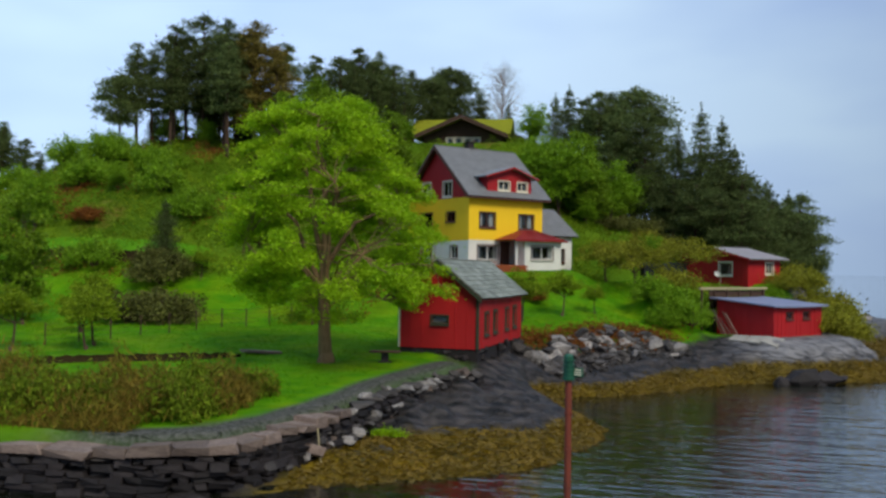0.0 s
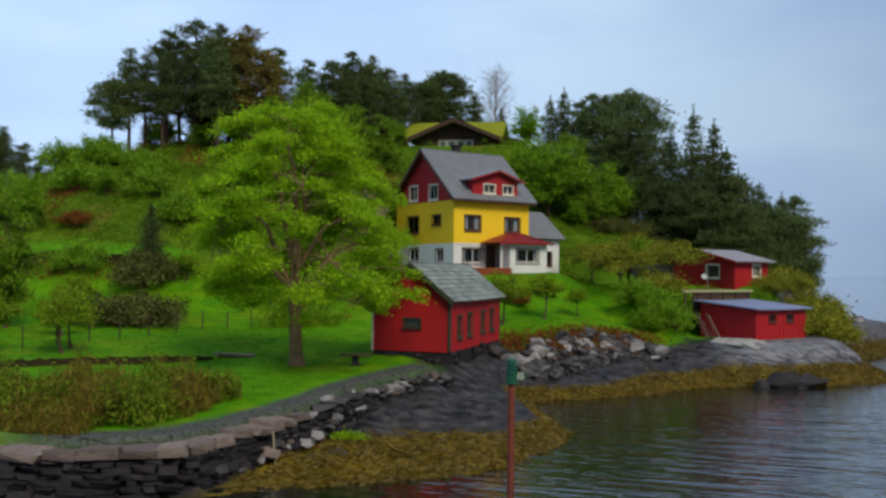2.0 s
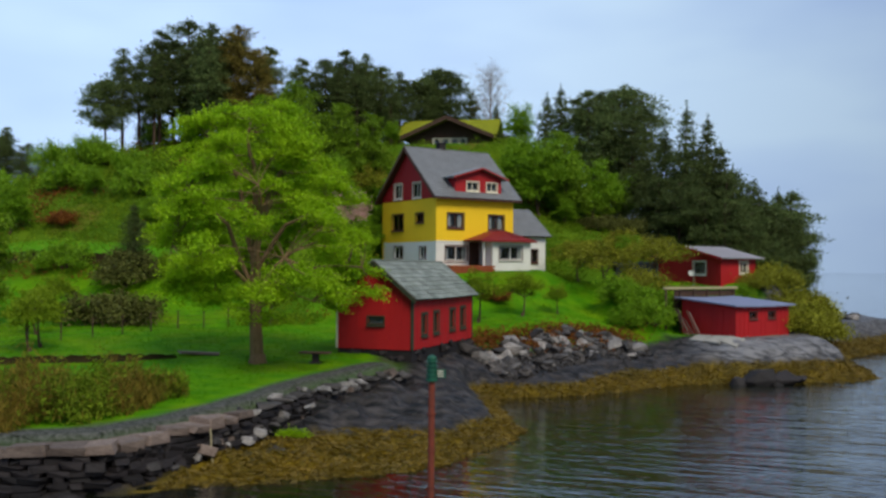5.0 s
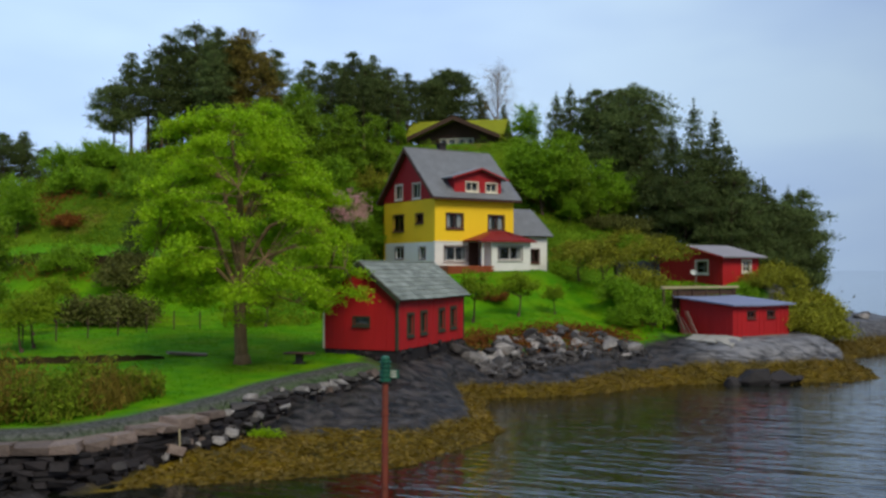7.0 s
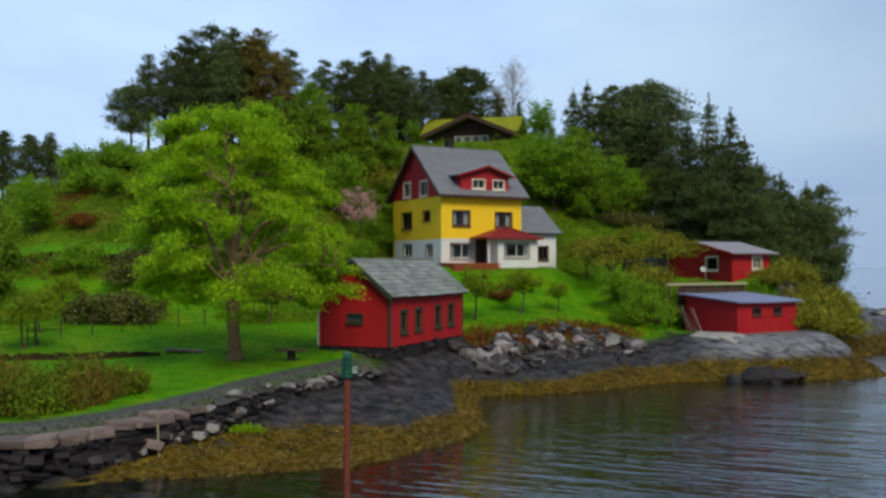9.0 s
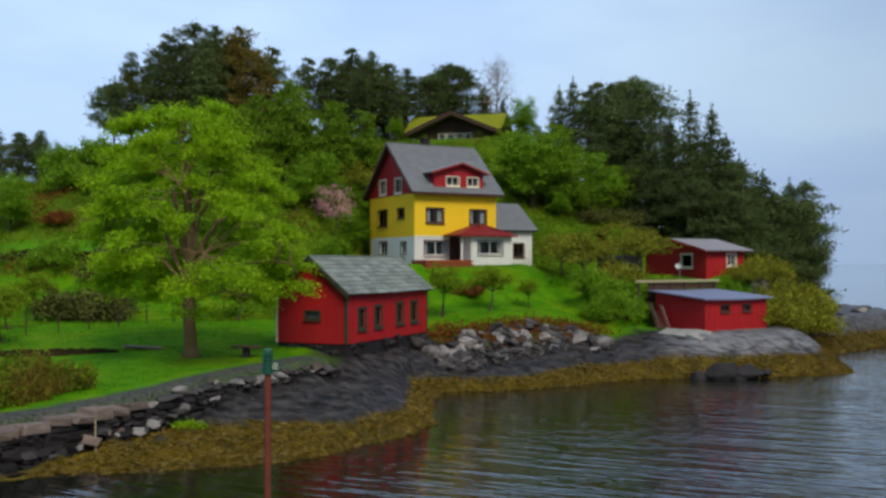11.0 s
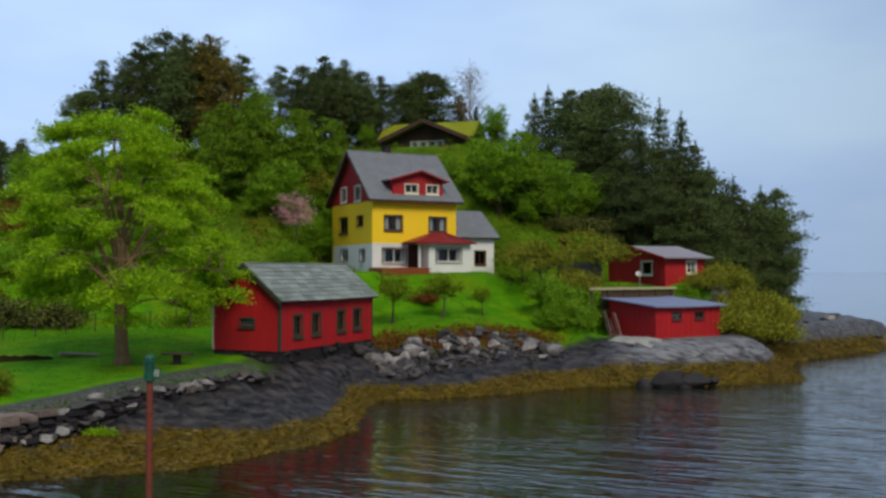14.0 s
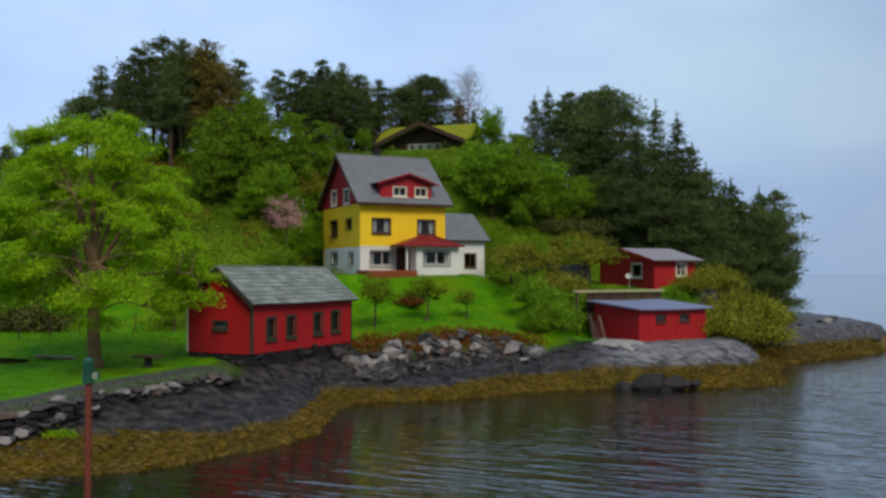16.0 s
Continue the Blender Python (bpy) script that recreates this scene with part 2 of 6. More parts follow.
M_DARK_STONE = mat("dark_wall_stone", (0.024, 0.018, 0.018), 0.75, 0.6, 1.4, 0.8, 8, second=(0.007, 0.006, 0.007), per_object=0.5)
M_KELP = mat("wet_yellow_seaweed", (0.20, 0.122, 0.002), 0.55, 0.5, 0.5, 0.5, 6, second=(0.065, 0.048, 0.002), island=0.15)


def water_material():
    m = bpy.data.materials.new("fjord_water")
    m.use_nodes = True
    t = m.node_tree
    b = t.nodes["Principled BSDF"]
    b.inputs["Base Color"].default_value = (0.006, 0.008, 0.004, 1)
    b.inputs["Roughness"].default_value = 0.06
    b.inputs["IOR"].default_value = 1.5
    co = t.nodes.new("ShaderNodeTexCoord")
    # calm in the lee of the land, ruffled further out
    off = t.nodes.new("ShaderNodeVectorMath")
    off.operation = "DOT_PRODUCT"
    off.inputs[1].default_value = (0.95, -0.30, 0)
    t.links.new(co.outputs["Object"], off.inputs[0])
    gust = t.nodes.new("ShaderNodeTexNoise")
    gust.inputs["Scale"].default_value, gust.inputs["Detail"].default_value = 0.09, 2
    t.links.new(co.outputs["Object"], gust.inputs["Vector"])
    shift = t.nodes.new("ShaderNodeMath")
    shift.operation = "MULTIPLY_ADD"
    shift.inputs[1].default_value = 14.0
    t.links.new(gust.outputs["Fac"], shift.inputs[0])
    t.links.new(off.outputs["Value"], shift.inputs[2])
    prev = None
    for scale, detail, stretch, calm, windy, dist in ((0.22, 2, (0.7, 2.2, 1), 0.10, 0.34, 0.5), (0.75, 3, (0.45, 2.2, 1), 0.24, 0.6, 0.3), (3.4, 2, (0.6, 2.0, 1), 0.14, 0.18, 0.05)):
        mp = t.nodes.new("ShaderNodeMapping")
        mp.inputs["Scale"].default_value = stretch
        mp.inputs["Rotation"].default_value = (0, 0, 0.25)
        t.links.new(co.outputs["Object"], mp.inputs["Vector"])
        n = t.nodes.new("ShaderNodeTexNoise")
        n.inputs["Scale"].default_value, n.inputs["Detail"].default_value = scale, detail
        t.links.new(mp.outputs["Vector"], n.inputs["Vector"])
        bp = t.nodes.new("ShaderNodeBump")
        bp.inputs["Distance"].default_value = dist
        wind = t.nodes.new("ShaderNodeMapRange")
        wind.inputs["From Min"].default_value, wind.inputs["From Max"].default_value = 17.0, 30.0
        wind.inputs["To Min"].default_value, wind.inputs["To Max"].default_value = calm, windy
        t.links.new(shift.outputs[0], wind.inputs["Value"])
        t.links.new(wind.outputs["Result"], bp.inputs["Strength"])
        t.links.new(n.outputs["Fac"], bp.inputs["Height"])
        if prev:
            t.links.new(prev.outputs["Normal"], bp.inputs["Normal"])
        prev = bp
    b.inputs["Coat Weight"].default_value, b.inputs["Coat Roughness"].default_value, b.inputs["Coat IOR"].default_value = 0.45, 0.05, 1.5
    t.links.new(prev.outputs["Normal"], b.inputs["Coat Normal"])
    t.links.new(prev.outputs["Normal"], b.inputs["Normal"])
    return m


M_WATER = water_material()


def ground_material():
    m = bpy.data.materials.new("island_ground")
    m.use_nodes = True
    t = m.node_tree
    b = t.nodes["Principled BSDF"]
    co = t.nodes.new("ShaderNodeTexCoord")

    def noise_node(scale, detail=5):
        n = t.nodes.new("ShaderNodeTexNoise")
        n.inputs["Scale"].default_value, n.inputs["Detail"].default_value = scale, detail
        t.links.new(co.outputs["Object"], n.inputs["Vector"])
        return n

    def ramp_node(src, c0, c1, p0=0.35, p1=0.65):
        r = t.nodes.new("ShaderNodeValToRGB")
        r.color_ramp.elements[0].position, r.color_ramp.elements[1].position = p0, p1
        r.color_ramp.elements[0].color, r.color_ramp.elements[1].color = (*c0, 1), (*c1, 1)
        t.links.new(src, r.inputs["Fac"])
        return r

    def mix(fac, a, c):
        x = t.nodes.new("ShaderNodeMix")
        x.data_type = "RGBA"
        t.links.new(fac, x.inputs["Factor"])
        t.links.new(a, x.inputs[6])
        t.links.new(c, x.inputs[7])
        return x.outputs[2]

    def mask(name):
        a = t.nodes.new("ShaderNodeAttribute")
        a.attribute_name = name
        return a.outputs["Fac"]

    big, mid, fine = noise_node(0.12), noise_node(0.9), noise_node(7)
    lawn = ramp_node(mid.outputs["Fac"], (0.042, 0.165, 0.001), (0.088, 0.225, 0.001))
    rough_g = ramp_node(big.outputs["Fac"], (0.05, 0.11, 0.004), (0.10, 0.17, 0.006))
    dry = ramp_node(mid.outputs["Fac"], (0.16, 0.105, 0.022), (0.11, 0.14, 0.014))
    layer_map = t.nodes.new("ShaderNodeMapping")
    layer_map.inputs["Rotation"].default_value = (0, 0, 0.6)
    layer_map.inputs["Scale"].default_value = (0.6, 2.6, 4.0)
    t.links.new(co.outputs["Object"], layer_map.inputs["Vector"])
    strata = noise_node(1.0, 8)
    t.links.new(layer_map.outputs["Vector"], strata.inputs["Vector"])
    wet_rock = ramp_node(strata.outputs["Fac"], (0.007, 0.0065, 0.0065), (0.062, 0.053, 0.050), 0.38, 0.68)
    pale_rock = ramp_node(strata.outputs["Fac"], (0.055, 0.053, 0.056), (0.19, 0.185, 0.19), 0.34, 0.62)
    rock_mix = mix(mask("pale"), wet_rock.outputs["Color"], pale_rock.outputs["Color"])
    # cracks that part the rock into uneven blocks
    warp = t.nodes.new("ShaderNodeMix")
    warp.data_type = "VECTOR"
    warp.inputs["Factor"].default_value = 0.6
    t.links.new(layer_map.outputs["Vector"], warp.inputs[4])
    t.links.new(mid.outputs["Color"], warp.inputs[5])
    crack = t.nodes.new("ShaderNodeTexVoronoi")
    crack.feature = "DISTANCE_TO_EDGE"
    crack.inputs["Scale"].default_value = 0.42
    t.links.new(warp.outputs[1], crack.inputs["Vector"])
    gap = ramp_node(crack.outputs["Distance"], (0.6, 0.6, 0.6), (0, 0, 0), 0.0, 0.035)
    dark = t.nodes.new("ShaderNodeRGB")
    dark.outputs[0].default_value = (0.008, 0.007, 0.007, 1)
    rock_c = mix(gap.outputs["Color"], rock_mix, dark.outputs[0])
    gravel = ramp_node(fine.outputs["Fac"], (0.03, 0.034, 0.026), (0.10, 0.10, 0.092))
    kelp = ramp_node(mid.outputs["Fac"], (0.045, 0.034, 0.002), (0.15, 0.10, 0.003))
    worn = ramp_node(noise_node(0.3, 3).outputs["Fac"], (0.0, 0.0, 0.0), (0.75, 0.75, 0.75), 0.45, 0.66)
    worn_c = ramp_node(mid.outputs["Fac"], (0.085, 0.15, 0.001), (0.13, 0.22, 0.002))
    lawn_mix = mix(worn.outputs["Color"], lawn.outputs["Color"], worn_c.outputs["Color"])
    c = mix(mask("rough"), lawn_mix, rough_g.outputs["Color"])
    c = mix(mask("dry"), c, dry.outputs["Color"])
    c = mix(mask("gravel"), c, gravel.outputs["Color"])
    c = mix(mask("rock"), c, rock_c)
    c = mix(mask("kelp"), c, kelp.outputs["Color"])
    t.links.new(c, b.inputs["Base Color"])
    def blend(fac, a, c):
        x = t.nodes.new("ShaderNodeMapRange")
        x.inputs["To Min"].default_value, x.inputs["To Max"].default_value = a, c
        t.links.new(fac, x.inputs["Value"])
        return x.outputs["Result"]

    # the rock is wet from the sea and the rain
    t.links.new(blend(mask("rock"), 0.85, 0.55), b.inputs["Roughness"])
    t.links.new(blend(mask("rock"), 0.06, 0.2), b.inputs["Specular IOR Level"])
    bp = t.nodes.new("ShaderNodeBump")
    bp.inputs["Strength"].default_value, bp.inputs["Distance"].default_value = 0.6, 0.08
    t.links.new(fine.outputs["Fac"], bp.inputs["Height"])
    bp2 = t.nodes.new("ShaderNodeBump")
    bp2.inputs["Strength"].default_value, bp2.inputs["Distance"].default_value = 0.45, 0.22
    t.links.new(strata.outputs["Fac"], bp2.inputs["Height"])
    bp3 = t.nodes.new("ShaderNodeBump")
    bp3.invert = True
    bp3.inputs["Strength"].default_value, bp3.inputs["Distance"].default_value = 0.8, 0.12
    t.links.new(gap.outputs["Color"], bp3.inputs["Height"])
    t.links.new(bp2.outputs["Normal"], bp3.inputs["Normal"])
    t.links.new(bp3.outputs["Normal"], bp.inputs["Normal"])
    t.links.new(bp.outputs["Normal"], b.inputs["Normal"])
    return m


M_GROUND = ground_material()


# ---- mesh helpers ----
def mesh_of(name, verts, faces, material, smooth_faces=False):
    me = bpy.data.meshes.new(name)
    me.from_pydata([tuple(v) for v in verts], [], faces)
    me.materials.append(material)
    if smooth_faces:
        me.polygons.foreach_set("use_smooth", [True] * len(me.polygons))
    me.update()
    return me


def part(name, bm, material, parent, label=""):
    """Links a bmesh as one mesh object under a thing or a part."""
    me = bpy.data.meshes.new(name)
    bm.to_mesh(me)
    bm.free()
    me.materials.append(material)
    ob = new(name, me)
    ob.parent = parent
    if label:
        tagged(ob, label)
    return ob


def part_mesh(name, me, parent, label="", kind=""):
    ob = new(name, me)
    ob.parent = parent
    return tagged(ob, label, kind=kind)


def thing(name, m, label, category, group="", kind=""):
    ob = new(name)
    ob.matrix_world = m
    ob.empty_display_size = 0.2
    return tagged(ob, label, category, group, kind)


def box_into(bm, x0, x1, y0, y1, z0, z1, bevel=0.0):
    r = bmesh.ops.create_cube(bm, size=1)
    bmesh.ops.scale(bm, vec=(x1 - x0, y1 - y0, z1 - z0), verts=r["verts"])
    bmesh.ops.translate(bm, vec=((x0 + x1) / 2, (y0 + y1) / 2, (z0 + z1) / 2), verts=r["verts"])
    if bevel:
        edges = list({e for v in r["verts"] for e in v.link_edges})
        bmesh.ops.bevel(bm, geom=edges, offset=bevel, segments=1, affect="EDGES")
    return bm


def boxy(x0, x1, y0, y1, z0, z1, bevel=0.0):
    return box_into(bmesh.new(), x0, x1, y0, y1, z0, z1, bevel)


def poly_prism(pts, axis_vec):
    """A flat polygon pushed along a vector."""
    bm = bmesh.new()
    a = [bm.verts.new(p) for p in pts]
    b = [bm.verts.new(Vector(p) + Vector(axis_vec)) for p in pts]
    n = len(pts)
    bm.faces.new(a[::-1])
    bm.faces.new(b)
    for i in range(n):
        bm.faces.new((a[i], a[(i + 1) % n], b[(i + 1) % n], b[i]))
    bmesh.ops.recalc_face_normals(bm, faces=bm.faces)
    return bm


# ---- ground and water ----
def spaced(lo, core_lo, core_hi, hi, step, grow=1.16):
    mid = list(np.arange(core_lo, core_hi + step / 2, step))
    left, x, s = [], core_lo, step
    while x > lo:
        s *= grow
        x -= s
        left.append(max(x, lo))
    right, x, s = [], mid[-1], step
    while x < hi:
        s *= grow
        x += s
        right.append(min(x, hi))
    return np.array(left[::-1] + mid + right)


def kelp_top(px, py):
    """Height to which the seaweed clings."""
    return 0.86 + 0.25 * smooth(6, 9, px) + 0.35 * smooth(10, 13, px) + 0.12 * waves(px, py, 5, 21) + 0.08 * waves(px, py, 1.3, 22)


def build_ground():
    xs, ys = np.concatenate([spaced(-4000, -44, -3.5, -3.4, 0.5), np.arange(-3.2, 22, 0.22), spaced(22, 22.2, 31, 4000, 0.5)[1:]]), np.concatenate([spaced(-4000, -24, -20.5, -20.4, 0.5), np.arange(-20.2, 26, 0.26), spaced(26.1, 26.3, 50, 4000, 0.5)[1:]])
    gx, gy = np.meshgrid(xs, ys)
    gz = ground_z(gx, gy)
    d = shore_dist(gx, gy)
    gz = np.where(d < -8, np.clip(WATER_Z + 0.42 * d, -4, None), gz)
    nx, ny = len(xs), len(ys)
    verts = np.stack([gx, gy, gz], -1).reshape(-1, 3)
    idx = np.arange(nx * ny).reshape(ny, nx)
    faces = np.stack([idx[:-1, :-1], idx[:-1, 1:], idx[1:, 1:], idx[1:, :-1]], -1).reshape(-1, 4)
    me = mesh_of("ground", verts.tolist(), faces.tolist(), M_GROUND, True)
    f, s = seg_dist(gx, gy, FOOT, False)
    f = f * s
    wob = waves(gx, gy, 5, 21)
    fine_w = waves(gx, gy, 1.3, 22)
    west = behind_wall(gx, gy)
    from_wall, wall_side = seg_dist(gx, gy, SEA_WALL, False)
    masks = {
        "kelp": smooth(0.1, -0.1, gz - kelp_top(gx, gy)) * smooth(6, 4, d) * (1 - west) * smooth(-2.2, -1.2, gx),
        "rock": np.maximum(smooth(6.6, 5.4, d + 0.6 * wob + 0.5 * fine_w), np.maximum(smooth(18.5, 20.5, gx + 0.6 * wob), smooth(-2, -1.5, gx) * smooth(1.2, 0.2, gy))) * (1 - west),
        "gravel": west * smooth(1.75, 1.2, from_wall + 0.25 * wob) * smooth(-9, -6, gx),
        "pale": smooth(10.5, 15, gx + 0.8 * wob + 0.4 * fine_w) * smooth(1.2, 1.9, gz + 0.1 * fine_w) * (1 - 0.55 * smooth(26, 33, gy)),
        "rough": smooth(-1, 4, f + 1.5 * wob - 6.0 * smooth(-14, -18, gx)) * (1 - smooth(-16, -9, gx) * smooth(10, 5, f)),
        "dry": smooth(0.45, 0.8, waves(gx, gy, 11, 31) + 0.2 * fine_w) * smooth(2, 9, f),
    }
    for name, values in masks.items():
        at = me.attributes.new(name, "FLOAT", "POINT")
        at.data.foreach_set("value", np.clip(values, 0, 1).reshape(-1).astype(np.float32))
    tagged(new("ground", me), "grassy island ground falling to bare grey rock and seaweed", "ground", kind="structure")
    bm = bmesh.new()
    bmesh.ops.create_grid(bm, x_segments=1, y_segments=1, size=4500)
    wme = bpy.data.meshes.new("water")
    bm.to_mesh(wme)
    bm.free()
    wme.materials.append(M_WATER)
    w = new("water", wme)
    w.location = (0, 0, WATER_Z)
    tagged(w, "dark rippled fjord water reflecting the pale sky", "water", kind="structure")


build_ground()


# ---- foliage ----
def cards_mesh(name, centers, length, width, material, seed, flat=0.0, up=0.0):
    """Many small leaf blades, each a kite of two triangles, turned at random round the given centres."""
    r = np.random.RandomState(seed)
    c = np.asarray(centers, float)
    n = len(c)
    a = r.normal(size=(n, 3))
    a[:, 2] = a[:, 2] * (1 - flat) + up
    a /= np.linalg.norm(a, axis=1, keepdims=True) + 1e-9
    b = np.cross(a, r.normal(size=(n, 3)))
    b /= np.linalg.norm(b, axis=1, keepdims=True) + 1e-9
    s = r.uniform(0.6, 1.35, (n, 1))
    ln, wd = a * length * s * 0.5, b * width * s * 0.5
    fold = np.cross(a, b) * width * 0.25
    v = np.stack([c - ln, c + wd + fold - ln * 0.1, c + ln, c - wd + fold - ln * 0.1], 1).reshape(-1, 3)
    me = bpy.data.meshes.new(name)
    me.vertices.add(4 * n)
    me.vertices.foreach_set("co", v.astype(np.float32).reshape(-1))
    q = np.arange(4 * n).reshape(n, 4)
    tri = np.stack([q[:, [0, 1, 2]], q[:, [0, 2, 3]]], 1).reshape(-1)
    me.loops.add(6 * n)
    me.loops.foreach_set("vertex_index", tri.astype(np.int32))
    me.polygons.add(2 * n)
    me.polygons.foreach_set("loop_start", np.arange(0, 6 * n, 3, dtype=np.int32))
    me.materials.append(material)
    me.update(calc_edges=True)
    return me


def limb_into(verts, faces, pts, r0, r1, sides=6):
    """A tapered tube along points."""
    base = len(verts)
    n = len(pts)
    for i, p in enumerate(pts):
        p = Vector(p)
        d = (Vector(pts[min(i + 1, n - 1)]) - Vector(pts[max(i - 1, 0)])).normalized()
        side = d.cross(Vector((0.3, 0.9, 0.2))).normalized()
        other = d.cross(side)
        r = r0 + (r1 - r0) * i / (n - 1)
        for k in range(sides):
            a = 2 * math.pi * k / sides
            verts.append(p + side * math.cos(a) * r + other * math.sin(a) * r)
    for i in range(n - 1):
        for k in range(sides):
            a, b = base + i * sides + k, base + i * sides + (k + 1) % sides
            faces.append((a, b, b + sides, a + sides))
    faces.append(tuple(base + (n - 1) * sides + k for k in range(sides)))


def bend(a, b, rng, amount, steps=4):
    a, b = Vector(a), Vector(b)
    pts = []
    off = Vector((rng.uniform(-1, 1), rng.uniform(-1, 1), rng.uniform(-0.3, 0.8))) * amount
    for i in range(steps + 1):
        t = i / steps
        pts.append(a.lerp(b, t) + off * math.sin(math.pi * t))
    return pts


def broadleaf(name, seed, height, lobes, clumps, leaves, leaf, trunk_r, leaf_mat, bark, label, group="", spread=0.55, fork=0.3):
    """A tree: tapered trunk, limbs to each lobe of the crown, boughs to leaf clumps. lobes: (x, y, z, radius, flatness)."""
    rng = random.Random(seed)
    r = np.random.RandomState(seed)
    tree = thing(name, pose(0, 0, 0), label, "tree", group)
    verts, faces = [], []
    top = Vector((0.05 * height, 0, height * 0.62))
    trunk = bend((0, 0, -0.3), top, rng, 0.03 * height, 6)
    limb_into(verts, faces, trunk, trunk_r, trunk_r * 0.3, 8)
    limb_into(verts, faces, [(0, 0, -0.35), (0, 0, 0.25)], trunk_r * 1.7, trunk_r * 1.0, 8)
    cents = []
    total = sum(l[3] ** 2 for l in lobes)
    for lx, ly, lz, lr, lf in lobes:
        start = trunk[min(6, max(1, int(6 * max(fork, min(0.95, (lz - lr * 0.8) / (height * 0.62))))))]
        mid = Vector((lx, ly, lz - lr * lf * 0.35))
        path = bend(start, mid, rng, 0.12 * lr + 0.1)
        limb_into(verts, faces, path, trunk_r * 0.42, trunk_r * 0.12, 6)
        for k in range(max(3, int(clumps * lr * lr / total))):
            d = Vector((rng.gauss(0, 1), rng.gauss(0, 1), rng.gauss(0.15, 0.9))).normalized()
            f = rng.uniform(0.25, 1.22) ** 0.7
            c = Vector((lx, ly, lz)) + Vector((d.x * lr * f, d.y * lr * f, d.z * lr * lf * f))
            limb_into(verts, faces, bend(path[rng.randint(2, 4)], c, rng, 0.12 * lr, 3), trunk_r * 0.1, trunk_r * 0.025, 4)
            cents.append(c)
    part_mesh("trunk", mesh_of("trunk", verts, faces, bark, True), tree)
    pts = []
    for c in cents:
        m = int(leaves / len(cents) * rng.uniform(0.5, 1.5))
        q = r.normal(size=(m, 3)) * np.array([spread, spread, spread * 0.5]) * rng.uniform(0.5, 1.35)
        pts.append(np.array(c) + q)
    part_mesh("crown", cards_mesh("crown", np.concatenate(pts), leaf, leaf * 0.62, leaf_mat, seed), tree)
    return tree


def pine(name, seed, height, bare, width, needle_mat, label, group, levels=15, per=95, dome=0.5, lean=0.0):
    """A Scots pine: long bare trunk, crooked boughs in loose layers, flat pads of needles with gaps between. dome: 0 pointed, 1 round-topped."""
    rng = random.Random(seed)
    r = np.random.RandomState(seed)
    tree = thing(name, pose(0, 0, 0), label, "tree", group)
    verts, faces = [], []
    trunk = bend((0, 0, -0.5), (lean, 0.1, height * 0.95), rng, 0.02 * height, 8)
    limb_into(verts, faces, trunk, height * 0.017, height * 0.004, 7)
    pts = []

    def pad(c, size, count):
        q = r.normal(size=(count, 3)) * np.array([size, size, size * 0.5])
        q[:, 2] -= 0.10 * np.hypot(q[:, 0], q[:, 1])
        pts.append(np.array(c) + q)

    for k in range(levels):
        t = bare + (0.97 - bare) * (k + rng.uniform(-0.6, 0.6)) / (levels - 1)
        t = min(0.97, max(bare, t))
        i = min(7, int(t * 8))
        p = Vector(trunk[i]).lerp(Vector(trunk[i + 1]), t * 8 - i)
        up = (t - bare) / (1 - bare)
        pointed = (1 - up) ** 0.8 * 0.95 + 0.06
        rounded = math.sqrt(max(0.03, 1 - up ** 3.2))
        shape = (pointed * (1 - dome) + rounded * dome) * (0.55 + 0.45 * min(1, up / 0.25))
        count = 5 if shape > 0.35 else 3
        for j in range(count):
            reach = width * shape * (rng.uniform(0.3, 1.2) if dome < 0.9 else rng.uniform(0.6, 1.05))
            if dome < 0.9 and rng.random() < 0.16:
                continue
            a = k * 2.1 + j * 6.28 / count + rng.uniform(-0.5, 0.5)
            rise = rng.uniform(-0.12, 0.55) + 0.3 * up if dome < 0.9 else rng.uniform(-0.15, 0.3)
            tip = p + Vector((math.cos(a) * reach, math.sin(a) * reach, reach * rise))
            path = bend(p, tip, rng, 0.08 * reach + 0.04, 3)
            limb_into(verts, faces, path, height * 0.0042, height * 0.0012, 4)
            size = (0.24 + 0.11 * reach) * rng.uniform(0.75, 1.25)
            pad(tip, size, int(per * (0.3 + 0.3 * reach)))
            for f in (0.5, 0.78):
                if reach * f > 0.35:
                    c = p.lerp(tip, f) + Vector((rng.gauss(0, 0.16), rng.gauss(0, 0.16), 0.08)) * reach
                    pad(c, size * 0.85, int(per * 0.22 * (0.6 + f) * (0.5 + 0.4 * reach)))
    pad(Vector(trunk[8]) + Vector((0, 0, 0.1)), 0.22, 40)
    for k in range(6):
        a = rng.uniform(0, 6.28)
        p = Vector(trunk[0]).lerp(Vector(trunk[8]), rng.uniform(0.25, bare))
        limb_into(verts, faces, [p, p + Vector((math.cos(a), math.sin(a), -0.1)) * rng.uniform(0.4, 1.3)], 0.035, 0.01, 4)
    part_mesh("trunk", mesh_of("trunk", verts, faces, M_BARK, True), tree)
    part_mesh("crown", cards_mesh("crown", np.concatenate(pts), 0.36, 0.10, needle_mat, seed, 0.2, 0.3), tree)
    return tree


